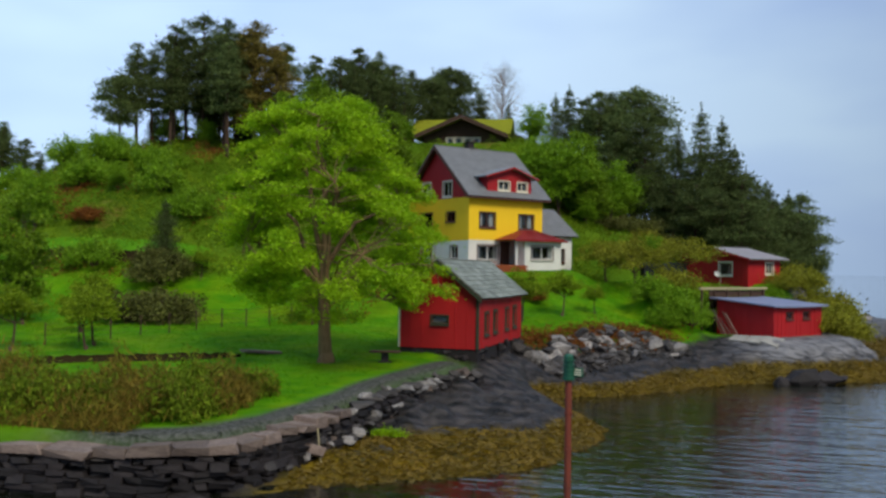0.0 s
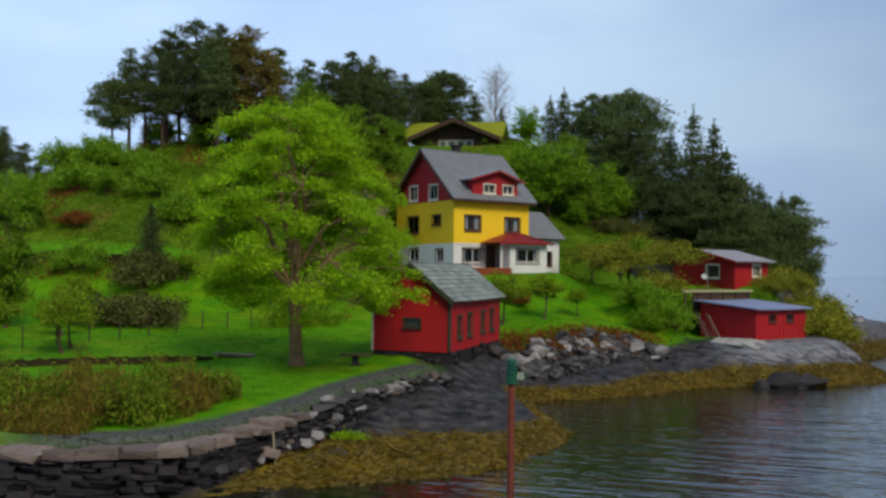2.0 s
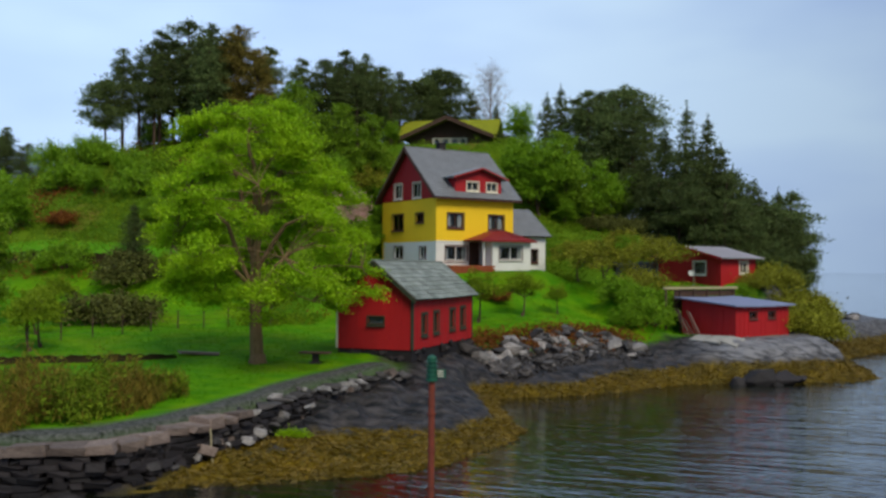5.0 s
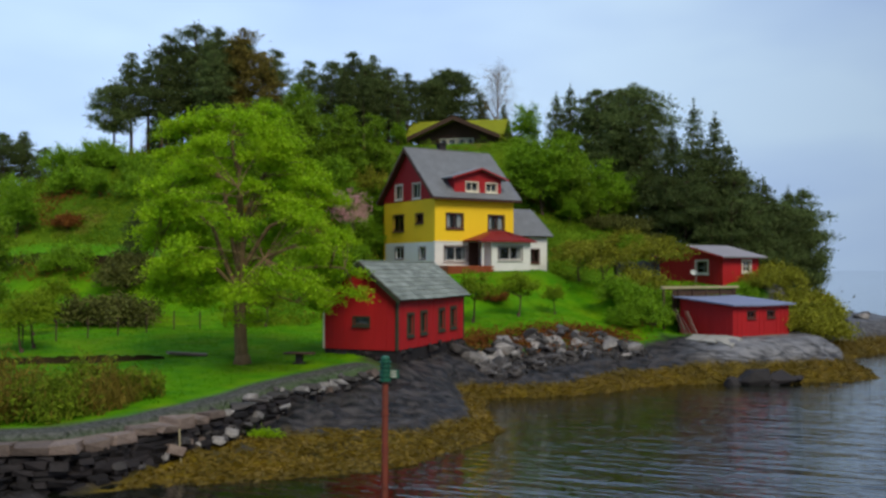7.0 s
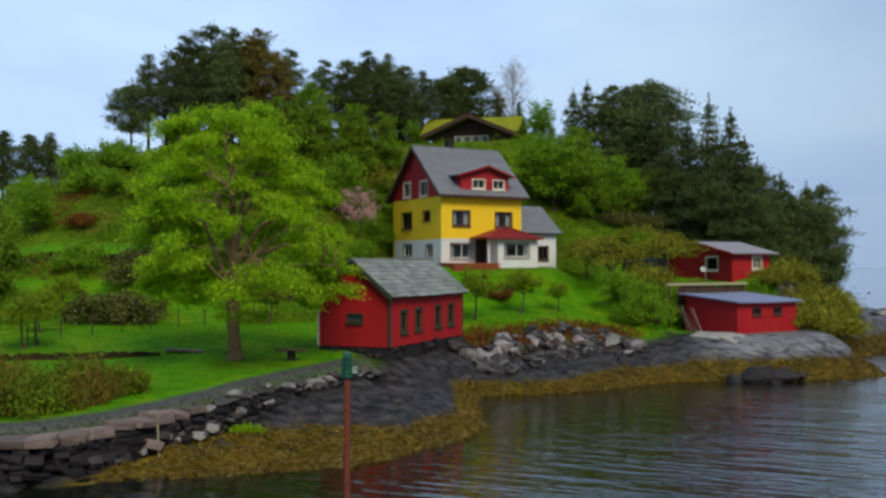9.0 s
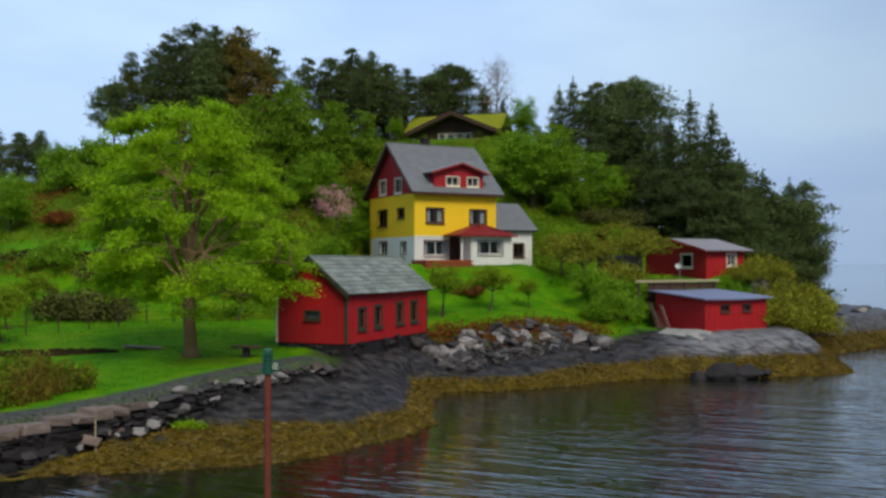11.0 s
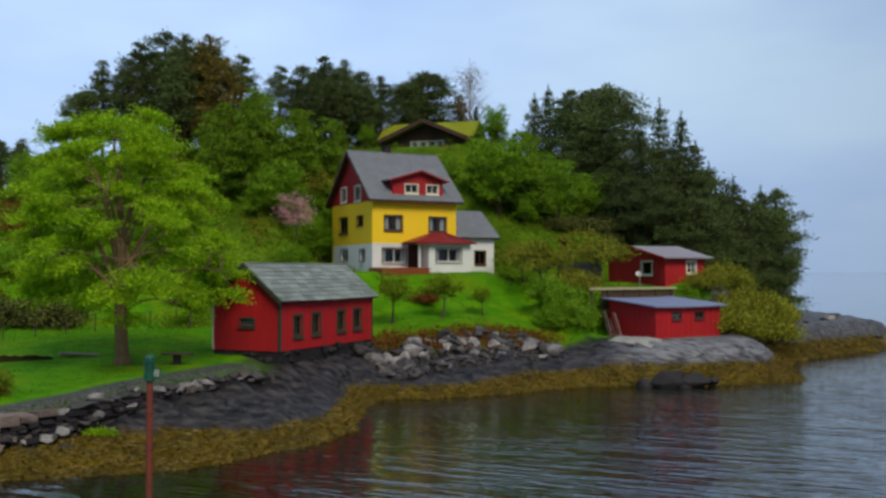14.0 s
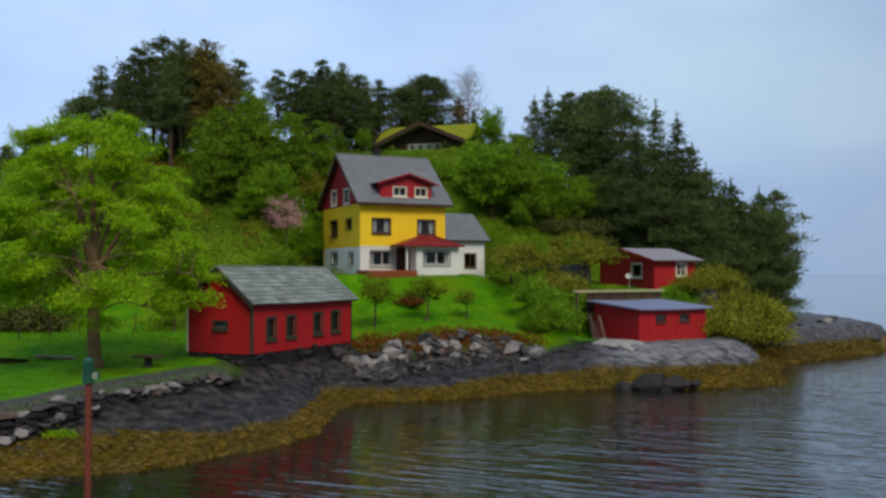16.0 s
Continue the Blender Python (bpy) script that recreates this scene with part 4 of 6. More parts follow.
# ---- the yellow house ----
def yellow_house():
    A, B = 6.88, 7.9
    Z = 7.12
    h = thing("house", pose(-6.94, 22.4, Z, 0, 0, 52.2) @ Matrix.Scale(1.045, 4), "yellow two-storey house with white ground floor, red gable and slate roof", "house")
    WT, YT = 2.0, 5.12
    front = pose(0, 0, 0)
    # front: white then yellow
    low = [(0.81, 2.68, 0.65, 1.68)]
    up = [(0.99, 2.35, 3.03, 4.04), (4.62, 5.99, 2.98, 4.01)]
    part("front_wall_lower", wall_panel(A, -0.3, WT, 0.25, low), M_WHITE, h, "white rendered lower wall")
    part("front_wall_upper", wall_panel(A, WT, YT, 0.25, up), M_YELLOW, h, "yellow upper wall")
    window(h, *low[0], front, M_WHITE, 0.07, 1, 0, 0.18, casing_mat=M_TRIM)
    for u in up:
        window(h, *u, front, M_TRIM, 0.09, 1, 0, 0.28, casing_mat=M_TRIM)
    # gable side, walking from back to front
    gm = pose(0, B, 0, 0, 0, -90)
    glow = [(B - 5.95, B - 4.7, 0.78, 1.67), (B - 2.22, B - 1.36, 0.74, 1.6)]
    gup = [(B - 6.3, B - 4.65, 2.92, 4.12), (B - 2.8, B - 1.7, 3.43, 4.1)]
    for nm, za, zb, hs, mt in (("gable_wall_lower", -1.2, WT, glow, M_WHITE), ("gable_wall_upper", WT, YT, gup, M_YELLOW)):
        shifted = [(a - 0.25, b - 0.25, c, d) for a, b, c, d in hs]
        o = part(nm, wall_panel(B - 0.5, za, zb, 0.25, shifted), mt, h)
        o.matrix_local = pose(0, B - 0.25, 0, 0, 0, -90)
        for q in hs:
            window(h, *q, gm, M_WHITE if mt is M_WHITE else M_TRIM, 0.07, 1, 0, 0.2, casing_mat=M_TRIM)
    for k in (0, 1):
        part("corner_wall", boxy(0.0, 0.25, 0.25 if k == 0 else B - 0.25, 0.26 if k == 0 else B, -0.3, YT), M_YELLOW, h)
    part("back_wall", boxy(0.25, A, B - 0.25, B, -0.3, YT), M_YELLOW, h)
    part("end_wall", boxy(A - 0.25, A, 0.25, B - 0.25, -0.3, YT), M_YELLOW, h)
    part("floor_slab", boxy(0.26, A - 0.26, 0.26, B - 0.26, 1.85, 2.0), M_DARK, h)
    part("floor_slab", boxy(0.26, A - 0.26, 0.26, B - 0.26, 4.95, 5.1), M_DARK, h)
    part("ground_slab", boxy(0.26, A - 0.26, 0.26, B - 0.26, -0.3, 0.05), M_DARK, h)
    part("inner_wall", boxy(0.3, A - 0.3, 2.6, 2.7, 0.06, 4.9), M_DARK, h)
    part("inner_wall", boxy(2.8, 2.9, 2.72, B - 0.3, 0.06, 4.9), M_DARK, h)
    part("string_course", boxy(-0.03, A + 0.03, -0.04, -0.002, WT - 0.04, WT + 0.05), M_WHITE, h)
    # red gable with two attic windows
    R = 9.0
    va, za, vr = -0.42, YT - 0.02, B / 2
    slope = (R - za) / (vr - va)
    aw = [(B - 6.0, B - 4.9, 5.35, 6.42), (B - 3.25, B - 2.15, 5.3, 6.36)]
    o = part("gable_red_wall", wall_panel(B - 3.0, YT, 6.6, 0.2, [(a - 1.5, b - 1.5, c, d) for a, b, c, d in aw]), M_RED_GABLE, h, "red boarded gable")
    o.matrix_local = pose(0, B - 1.5, 0, 0, 0, -90)
    for q in aw:
        window(h, *q, gm, M_CREAM, 0.09, 1, 0, 0.0)
    part("gable_red_top", poly_prism([(0, 1.5, 6.6), (0, B - 1.5, 6.6), (0, B / 2, R - 0.05)], (0.2, 0, 0)), M_RED_GABLE, h)
    for s in (0, 1):
        v0, v1 = (0.0, 1.5) if s == 0 else (B, B - 1.5)
        part("gable_red_side", poly_prism([(0, v0, YT), (0, v1, YT), (0, v1, 6.6), (0, v0, YT + 0.35)], (0.2, 0, 0)), M_RED_GABLE, h)
    part("gable_end", poly_prism([(A, 0, YT), (A, B, YT), (A, B / 2, R - 0.05)], (-0.2, 0, 0)), M_RED_GABLE, h)
    # roof slopes with slates
    for s in (0, 1):
        m = pose(0, 0, 0) if s == 0 else pose(A, B, 0, 0, 0, 180)
        deck = part("roof_deck", slab_roof(-0.4, A + 0.4, va, za, vr, R, 0.10), M_TRIM, h)
        deck.matrix_local = m
        sl = part_mesh("slate_cover", slates_mesh("slate_cover", -0.43, A + 0.43, va - 0.04, za - 0.03, vr, R, 22, 20, M_SLATE, 14 + s, 0.11), h, "grey slates", "stuff")
        sl.matrix_local = m
        part("gutter", boxy(-0.4, A + 0.4, va - 0.13, va - 0.045, za - 0.09, za + 0.02, 0.03), M_TRIM, h).matrix_local = m
    for v0, v1 in ((va, vr), (B - va, vr)):
        part("bargeboard", poly_prism([(-0.45, v0, za - 0.14), (-0.45, v1, R - 0.14), (-0.45, v1, R + 0.1), (-0.45, v0, za + 0.1)], (0.04, 0, 0)), M_TRIM, h, "brown bargeboard")
    part("ridge_cap", boxy(-0.42, A + 0.42, B / 2 - 0.12, B / 2 + 0.12, R + 0.10, R + 0.19, 0.03), M_SLATE, h)
    ch = part("chimney", boxy(2.7, 3.25, B / 2 - 0.1, B / 2 + 0.45, R - 0.6, R + 0.62, 0.02), M_DARK_STONE, h, "dark chimney")
    part("chimney_cap", boxy(2.62, 3.33, B / 2 - 0.18, B / 2 + 0.53, R + 0.62, R + 0.7), M_DARK_STONE, ch)
    # dormer
    d0, d1, dv = 1.6, 5.7, -0.05
    dz0, dz1 = za + (dv - va) * slope + 0.0, 6.72
    dwin = [(2.61 - d0, 3.63 - d0, 5.76, 6.40), (4.37 - d0, 5.31 - d0, 5.76, 6.40)]
    o = part("dormer_wall", wall_panel(d1 - d0, 5.4, dz1, 0.15, dwin), M_RED_GABLE, h, "red dormer front")
    o.matrix_local = pose(d0, dv, 0)
    for q in dwin:
        window(h, *q, pose(d0, dv, 0), M_CREAM, 0.07, 1, 0, 0.0)
    part("dormer_inside", boxy(d0 + 0.2, d1 - 0.2, dv + 0.7, dv + 0.8, 5.4, 6.7), M_DARK, h)
    for x in (d0, d1 - 0.12):
        part("dormer_cheek", poly_prism([(x, dv + 0.15, 5.4), (x, dv + 0.15, dz1), (x, dv + 1.55, dz1), (x, dv + 0.4, 5.6)], (0.12, 0, 0)), M_RED_GABLE, h)
    dm = (d0 + d1) / 2 + 0.1
    part("dormer_gable", poly_prism([(d0, dv, dz1), (d1, dv, dz1), (dm, dv, dz1 + 0.62)], (0, 0.15, 0)), M_RED_GABLE, h)
    for x0, x1 in ((d0 - 0.42, dm), (d1 + 0.42, dm)):
        z0, z1 = dz1 - 0.10, dz1 + 0.68
        pts = [(x0, dv - 0.4, z0), (x1, dv - 0.4, z1), (x1, dv - 0.4, z1 + 0.1), (x0, dv - 0.4, z0 + 0.1)]
        part("dormer_roof", poly_prism(pts, (0, 2.75, 0)), M_SLATE, h)
        part("dormer_bargeboard", poly_prism([(p[0], dv - 0.44, p[2] - 0.05) for p in pts], (0, 0.035, 0)), M_RED_GABLE, h)
    # porch
    p0, p1, pv = 2.75, 7.0, -2.0
    pz = 2.05
    pw = [(4.14 - 3.55, 6.21 - 3.55, 0.72, 1.68)]
    o = part("porch_front_wall", wall_panel(p1 - 3.55, -1.3, pz, 0.2, pw), M_WHITE, h, "white porch wall")
    o.matrix_local = pose(3.55, pv, 0)
    window(h, *pw[0], pose(3.55, pv, 0), M_WHITE, 0.06, 1, 0, 0.16, casing_mat=M_TRIM)
    part("porch_side_wall", boxy(p1 - 0.2, p1, pv + 0.2, 0, -1.3, pz), M_WHITE, h)
    part("porch_side_wall", boxy(3.55, 3.75, pv + 0.2, -0.9, -1.3, pz), M_WHITE, h)
    part("porch_floor", boxy(2.75, p1 - 0.2, pv + 0.2, -0.01, -1.3, 0.04), M_CONCRETE, h)
    part("porch_back", boxy(3.76, p1 - 0.22, -0.9, -0.8, 0.05, pz), M_DARK, h)
    part("porch_post", boxy(2.78, 2.92, pv + 0.05, pv + 0.19, -1.3, pz), M_WHITE, h)
    part("porch_door", boxy(2.85, 3.7, -0.06, -0.004, 0.05, 2.0, 0.01), M_WOOD, h, "brown wooden porch door")
    bm = bmesh.new()
    e = [(p0 - 0.45, pv - 0.4, pz + 0.05), (p1 + 0.25, pv - 0.4, pz + 0.05), (p1 + 0.25, -0.002, pz + 0.05), (p0 - 0.45, -0.002, pz + 0.05), (4.6, -0.75, pz + 0.8), (5.6, -0.75, pz + 0.8), (4.6, -0.002, pz + 0.8), (5.6, -0.002, pz + 0.8)]
    v = [bm.verts.new(q) for q in e]
    for f in ((0, 1, 5, 4), (1, 2, 7, 5), (3, 0, 4, 6), (4, 5, 7, 6), (3, 2, 1, 0), (2, 3, 6, 7)):
        bm.faces.new([v[i] for i in f])
    bmesh.ops.recalc_face_normals(bm, faces=bm.faces)
    part("porch_roof", bm, M_RED_ROOF, h, "dark red hipped porch roof")
    for k in range(9):
        u = p0 - 0.1 + k * 0.55
        part("roof_batten", poly_prism([(u, pv - 0.4, pz + 0.06), (u + 0.05, pv - 0.4, pz + 0.06), (min(max(u, 4.65), 5.5) + 0.05, -0.78, pz + 0.8), (min(max(u, 4.65), 5.5), -0.78, pz + 0.8)], (0, -0.012, 0.03)), M_RED_ROOF, h)
    part("porch_fascia", boxy(p0 - 0.46, p1 + 0.26, pv - 0.43, pv - 0.402, pz - 0.06, pz + 0.09), M_RED_ROOF, h)
    # annex
    x0, x1, av = A, 10.8, 1.0
    an = [(9.09 - x0, 10.03 - x0, 0.56, 1.57)]
    o = part("annex_front_wall", wall_panel(x1 - x0, -1.0, 2.6, 0.2, an), M_WHITE, h, "white annex wall")
    o.matrix_local = pose(x0, av, 0)
    window(h, *an[0], pose(x0, av, 0), M_TRIM, 0.06, 1, 0, 0.0, casing_mat=M_TRIM)
    part("annex_end_wall", boxy(x1 - 0.2, x1, av + 0.2, 6.2, -0.5, 2.6), M_WHITE, h)
    part("annex_end_gable", poly_prism([(x1 - 0.2, av, 2.6), (x1 - 0.2, 6.2, 2.6), (x1 - 0.2, 3.6, 4.75)], (0.2, 0, 0)), M_WHITE, h)
    part("annex_back_wall", boxy(x0, x1 - 0.2, 6.0, 6.2, -0.5, 2.6), M_WHITE, h)
    part("annex_inside", boxy(x0 + 0.1, x1 - 0.25, 3.0, 3.1, 0, 2.5), M_DARK, h)
    part_mesh("annex_slate_cover", slates_mesh("annex_slate_cover", x0 + 0.01, x1 + 0.35, av - 0.35, 2.5, 3.6, 4.75, 14, 11, M_SLATE, 33, 0.09), h, "grey slates", "stuff")
    part("annex_roof_deck", slab_roof(x0 + 0.01, x1 + 0.33, av - 0.3, 2.52, 3.6, 4.75, 0.08), M_TRIM, h)
    o = part("annex_roof_deck", slab_roof(-(x1 + 0.33), -(x0 + 0.01), -6.5, 2.52, -3.6, 4.75, 0.1), M_SLATE, h)
    o.matrix_local = pose(0, 0, 0, 0, 0, 180)
    # brick terrace in front
    t = thing("brick_terrace", pose(-6.94, 22.4, Z, 0, 0, 52.2) @ Matrix.Scale(1.045, 4), "low brown brick terrace before the white ground floor", "terrace")
    part("terrace_fill", boxy(-0.3, 3.4, -2.3, -0.1, -1.3, 0.28), M_BRICK, t)
    r = random.Random(3)
    br = bpy.data.meshes.new("brick")
    bm = boxy(-0.14, 0.14, -0.06, 0.06, -0.05, 0.05, 0.008)
    bm.to_mesh(br)
    bm.free()
    br.materials.append(M_BRICK)
    for i in range(11):
        for k in range(13):
            x = -0.2 + k * 0.3 + (0.15 if i % 2 else 0)
            if x < 3.5:
                o = part_mesh("brick", br, t)
                o.matrix_local = pose(x, -2.32 + r.uniform(-0.015, 0.01), -0.9 + i * 0.11)


yellow_house()


# ---- boathouse, hut, cabin ----
def boathouse():
    b = thing("boathouse", pose(14.51, 21.11, 2.8, 0, 0, 56.3), "low bright red boathouse with blue-grey felt roof", "boathouse")
    A, B, LO, HI = 6.0, 4.4, 2.02, 2.4
    holes = [(1.5, 2.3, 1.2, 1.62), (3.6, 4.4, 1.2, 1.62)]
    part("side_wall", wall_panel(A, -0.3, LO, 0.14, holes), M_RED, b)
    for q in holes:
        window(b, *q, pose(0, 0, 0), M_TRIM, 0.06, 1, 0, 0)
    part("front_wall", poly_prism([(0, 0.14, -0.3), (0, B, -0.3), (0, B, HI), (0, 0.14, LO)], (0.14, 0, 0)), M_RED, b)
    part("back_wall", poly_prism([(A, 0.14, -0.3), (A, B, -0.3), (A, B, HI), (A, 0.14, LO)], (-0.14, 0, 0)), M_RED, b)
    part("far_wall", boxy(0.14, A - 0.14, B - 0.14, B, -0.3, HI), M_RED, b)
    part("floor", boxy(0.15, A - 0.15, 0.15, B - 0.15, -0.3, -0.05), M_DARK, b)
    # sagging felt roof
    verts, faces = [], []
    nu, nv = 10, 6
    for lay in (0.0, 0.09):
        for i in range(nu + 1):
            for k in range(nv + 1):
                u, v = -0.35 + (A + 0.7) * i / nu, -0.35 + (B + 0.7) * k / nv
                verts.append((u, v, LO + 0.03 + (HI - LO) * v / B + lay - 0.05 * math.sin(math.pi * i / nu)))
    n = (nu + 1) * (nv + 1)
    for i in range(nu):
        for k in range(nv):
            a = i * (nv + 1) + k
            faces += [(a, a + 1, a + nv + 2, a + nv + 1), (n + a, n + a + nv + 1, n + a + nv + 2, n + a + 1)]
    for i in range(nu):
        for k in (0, nv):
            a, c = i * (nv + 1) + k, (i + 1) * (nv + 1) + k
            faces.append((a, c, n + c, n + a))
    for k in range(nv):
        for i in (0, nu):
            a = i * (nv + 1) + k
            faces.append((a, a + 1, n + a + 1, n + a))
    part_mesh("roof", mesh_of("roof", verts, faces, M_TIN), b, "blue-grey felt roof")
    for k in range(1, 9):
        v = B * k / 9
        part("front_board", boxy(-0.02, 0, v - 0.02, v + 0.02, -0.2, LO - 0.05), M_RED, b)
    for k in range(1, 13):
        u = A * k / 13
        if not any(q[0] - 0.1 < u < q[1] + 0.1 for q in holes):
            part("side_board", boxy(u - 0.02, u + 0.02, -0.02, 0, -0.2, LO - 0.05), M_RED, b)
    # poles leaning on its corner
    r = random.Random(2)
    for k in range(6):
        p = thing("leaning_plank", pose(0, 0, 0), "pale weathered plank leaning against the boathouse", "plank", "leaning planks")
        x, y = 10.4 + 0.2 * k, 22.9 - 0.12 * k
        foot = Vector((x + 0.9, y - 1.1, ground_at(x + 0.9, y - 1.1)))
        head = Vector((x, y + 0.6, 4.3 + r.uniform(-0.4, 0.2)))
        d = head - foot
        p.matrix_world = Matrix.Translation(foot) @ d.to_track_quat("Z", "Y").to_matrix().to_4x4()
        part("plank_board", boxy(-0.035, 0.035, -0.015, 0.015, 0, d.length, 0.005), M_CAP if k % 2 else M_BARK, p)
    s = thing("slipway_slab", pose(0, 0, 0), "pale cracked concrete slipway slab on the rock", "slab")
    r = random.Random(6)
    for k, (x, y) in enumerate(((12.3, 20.5), (13.35, 19.95), (14.35, 19.6))):
        c, sn = math.cos(0.45), math.sin(0.45)
        pts = []
        for u, v in ((-0.58, -0.5), (0.56, -0.62), (0.54, 0.62), (-0.57, 0.58)):
            px, py = x + u * c + v * sn + r.uniform(-0.06, 0.06), y - u * sn + v * c + r.uniform(-0.06, 0.06)
            pts.append((px, py, ground_at(px, py) + 0.05))
        part("slab_piece", poly_prism(pts, (0, 0, 0.1)), M_CONCRETE, s)


def red_hut():
    A, B, EV, RG = 3.82, 7.4, 2.0, 2.8
    b = thing("hut", pose(12.97, 32.29, 6.26, 0, 0, 49.3), "small red wooden hut with pale felt gable roof", "hut")
    gw = [(B - 2.9, B - 1.6, 0.62, 1.62)]
    o = part("gable_wall", wall_panel(B, -0.4, EV - 0.02, 0.14, gw), M_RED, b)
    o.matrix_local = pose(0, B, 0, 0, 0, -90)
    window(b, *gw[0], pose(0, B, 0, 0, 0, -90), M_CREAM, 0.09, 0, 0, 0.0)
    part("gable_top", poly_prism([(0, 0, EV - 0.02), (0, B, EV - 0.02), (0, B / 2, RG - 0.04)], (0.14, 0, 0)), M_RED, b)
    sw = [(2.1, 2.9, 0.75, 1.6)]
    part("side_wall", wall_panel(A, -0.4, EV - 0.02, 0.14, sw), M_RED, b).matrix_local = pose(0.14, 0, 0) @ Matrix.Diagonal(((A - 0.14) / A, 1, 1, 1))
    window(b, *sw[0], pose(0, 0, 0), M_CREAM, 0.12, 1, 1, 0.3)
    part("far_wall", boxy(0.14, A, B - 0.14, B, -0.4, EV), M_RED, b)
    part("end_wall", boxy(A - 0.14, A, 0.14, B - 0.14, -0.4, EV), M_RED, b)
    part("floor", boxy(0.15, A - 0.15, 0.15, B - 0.15, -0.4, 0.0), M_DARK, b)
    for s in (0, 1):
        o = part("roof_slope", slab_roof(-0.45, A + 0.45, -0.5, EV - 0.16, B / 2, RG, 0.1), M_TIN_PALE, b, "pale grey roof felt")
        o.matrix_local = pose(0, 0, 0) if s == 0 else pose(A, B, 0, 0, 0, 180)
    for v0, v1 in ((-0.5, B / 2), (B + 0.5, B / 2)):
        part("bargeboard", poly_prism([(-0.48, v0, EV - 0.26), (-0.48, v1, RG - 0.1), (-0.48, v1, RG + 0.06), (-0.48, v0, EV - 0.08)], (0.028, 0, 0)), M_RED, b)
    for k in range(1, 16):
        v = B * k / 16
        if not 1.4 < v < 3.1:
            part("wall_board", boxy(-0.018, 0, v - 0.02, v + 0.02, -0.3, EV - 0.05), M_RED, b)
    d = thing("satellite_dish", pose(10.9, 32.9, 6.6, 0, 0, 0), "small white satellite dish on a short mast beside the hut", "satellite dish")
    part("mast", boxy(-0.025, 0.025, -0.025, 0.025, -0.7, 0.3), M_CONCRETE, d)
    bm = bmesh.new()
    bmesh.ops.create_uvsphere(bm, u_segments=16, v_segments=10, radius=0.42)
    bmesh.ops.delete(bm, geom=[v for v in bm.verts if v.co.z > -0.27], context="VERTS")
    bmesh.ops.solidify(bm, geom=bm.faces[:], thickness=0.02)
    bmesh.ops.rotate(bm, verts=bm.verts, cent=(0, 0, 0), matrix=Euler((radians(65), 0, radians(20))).to_matrix())
    bmesh.ops.translate(bm, verts=bm.verts, vec=(-0.15, 0.45, 0.5))
    part("dish", bm, M_WHITE, d)
    rail = thing("plank_edging", pose(10.05, 23.1, 0, 0, 0, 56.3), "long pale timber beam edging the terrace behind the boathouse", "edging")
    part("edging_beam", boxy(-0.6, 7.6, -0.09, 0.09, 5.84, 6.02, 0.02), M_BEAM, rail, "pale yellowish timber beam")
    for k in range(4):
        part("edging_board", boxy(0.6, 7.5, 0.09, 0.13, 4.1 + 0.43 * k, 4.51 + 0.43 * k), M_WOOD, rail)
    for k in range(6):
        part("edging_post", boxy(-0.4 + k * 1.5, -0.26 + k * 1.5, 0.0, 0.088, 2.6, 5.84), M_WOOD, rail)


def cabin():
    b = thing("cabin", pose(-20.2, 50.4, 20.3, 0, 0, 6.9), "dark brown log cabin with grass-grown turf roof on the hilltop", "cabin")
    W, D, EV, RG = 8.6, 6.0, 0.9, 2.75
    holes = [(2.6, 3.3, -0.3, 0.7), (3.5, 4.3, -0.3, 0.7), (4.5, 5.3, -0.3, 0.7), (5.5, 6.2, -0.3, 0.7)]
    part("front_wall", wall_panel(W, -1.0, EV, 0.2, holes), M_WOOD, b)
    for q in holes:
        window(b, *q, pose(0, 0, 0), M_CREAM, 0.08, 0, 0, 0.42)
    part("front_gable", poly_prism([(0.02, 0, EV), (W - 0.02, 0, EV), (W / 2, 0, RG - 0.1)], (0, 0.2, 0)), M_WOOD, b)
    for x in (0, W - 0.2):
        part("side_wall", boxy(x, x + 0.2, 0.2, D, -1.0, EV), M_WOOD, b)
    part("back_wall", boxy(0.2, W - 0.2, D - 0.2, D, -1, EV), M_WOOD, b)
    part("inside", boxy(0.3, W - 0.3, 1.5, 1.6, -0.9, EV), M_DARK, b)
    for s in (-1, 1):
        x0, x1 = W / 2 + s * (W / 2 + 0.75), W / 2
        z0 = EV - 0.28
        pts = [(x0, -1.3, z0), (x1, -1.3, RG), (x1, -1.3, RG + 0.26), (x0, -1.3, z0 + 0.26)]
        part("turf_slope", poly_prism(pts, (0, 4.0, 0)), M_TURF, b, "grass-grown turf roof")
        part("bargeboard", poly_prism([(p[0], -1.36, p[2] - (0.16 if i < 2 else -0.02)) for i, p in enumerate(pts)], (0, 0.055, 0)), M_WOOD, b)
    part("log", boxy(-0.25, W + 0.25, -0.06, -0.002, EV - 0.03, EV + 0.13), M_WOOD, b)
    for k in range(1, 7):
        part("log", boxy(W * k / 14 + 0.25, W - W * k / 14 - 0.25, -0.05, -0.002, EV + k * 0.24 - 0.03, EV + k * 0.24 + 0.05), M_WOOD, b)
    # long roof across the house behind the front gable
    for z, y0, z0, y1 in ((0, 0.5, 0.95, 3.3), (180, -6.4, 0.95, -3.3)):
        x0, x1 = (-1.5, W + 0.8) if z == 0 else (-W - 0.8, 1.5)
        o = part("long_roof", slab_roof(x0, x1, y0, z0, y1, RG + 0.24, 0.25), M_TURF, b, "yellow-green turf slope")
        o.matrix_local = pose(0, 0, 0, 0, 0, z)
    part("porch_post", boxy(-1.3, -1.12, 0.7, 0.88, -1.2, 0.95), M_WOOD, b)



boathouse()
red_hut()
cabin()


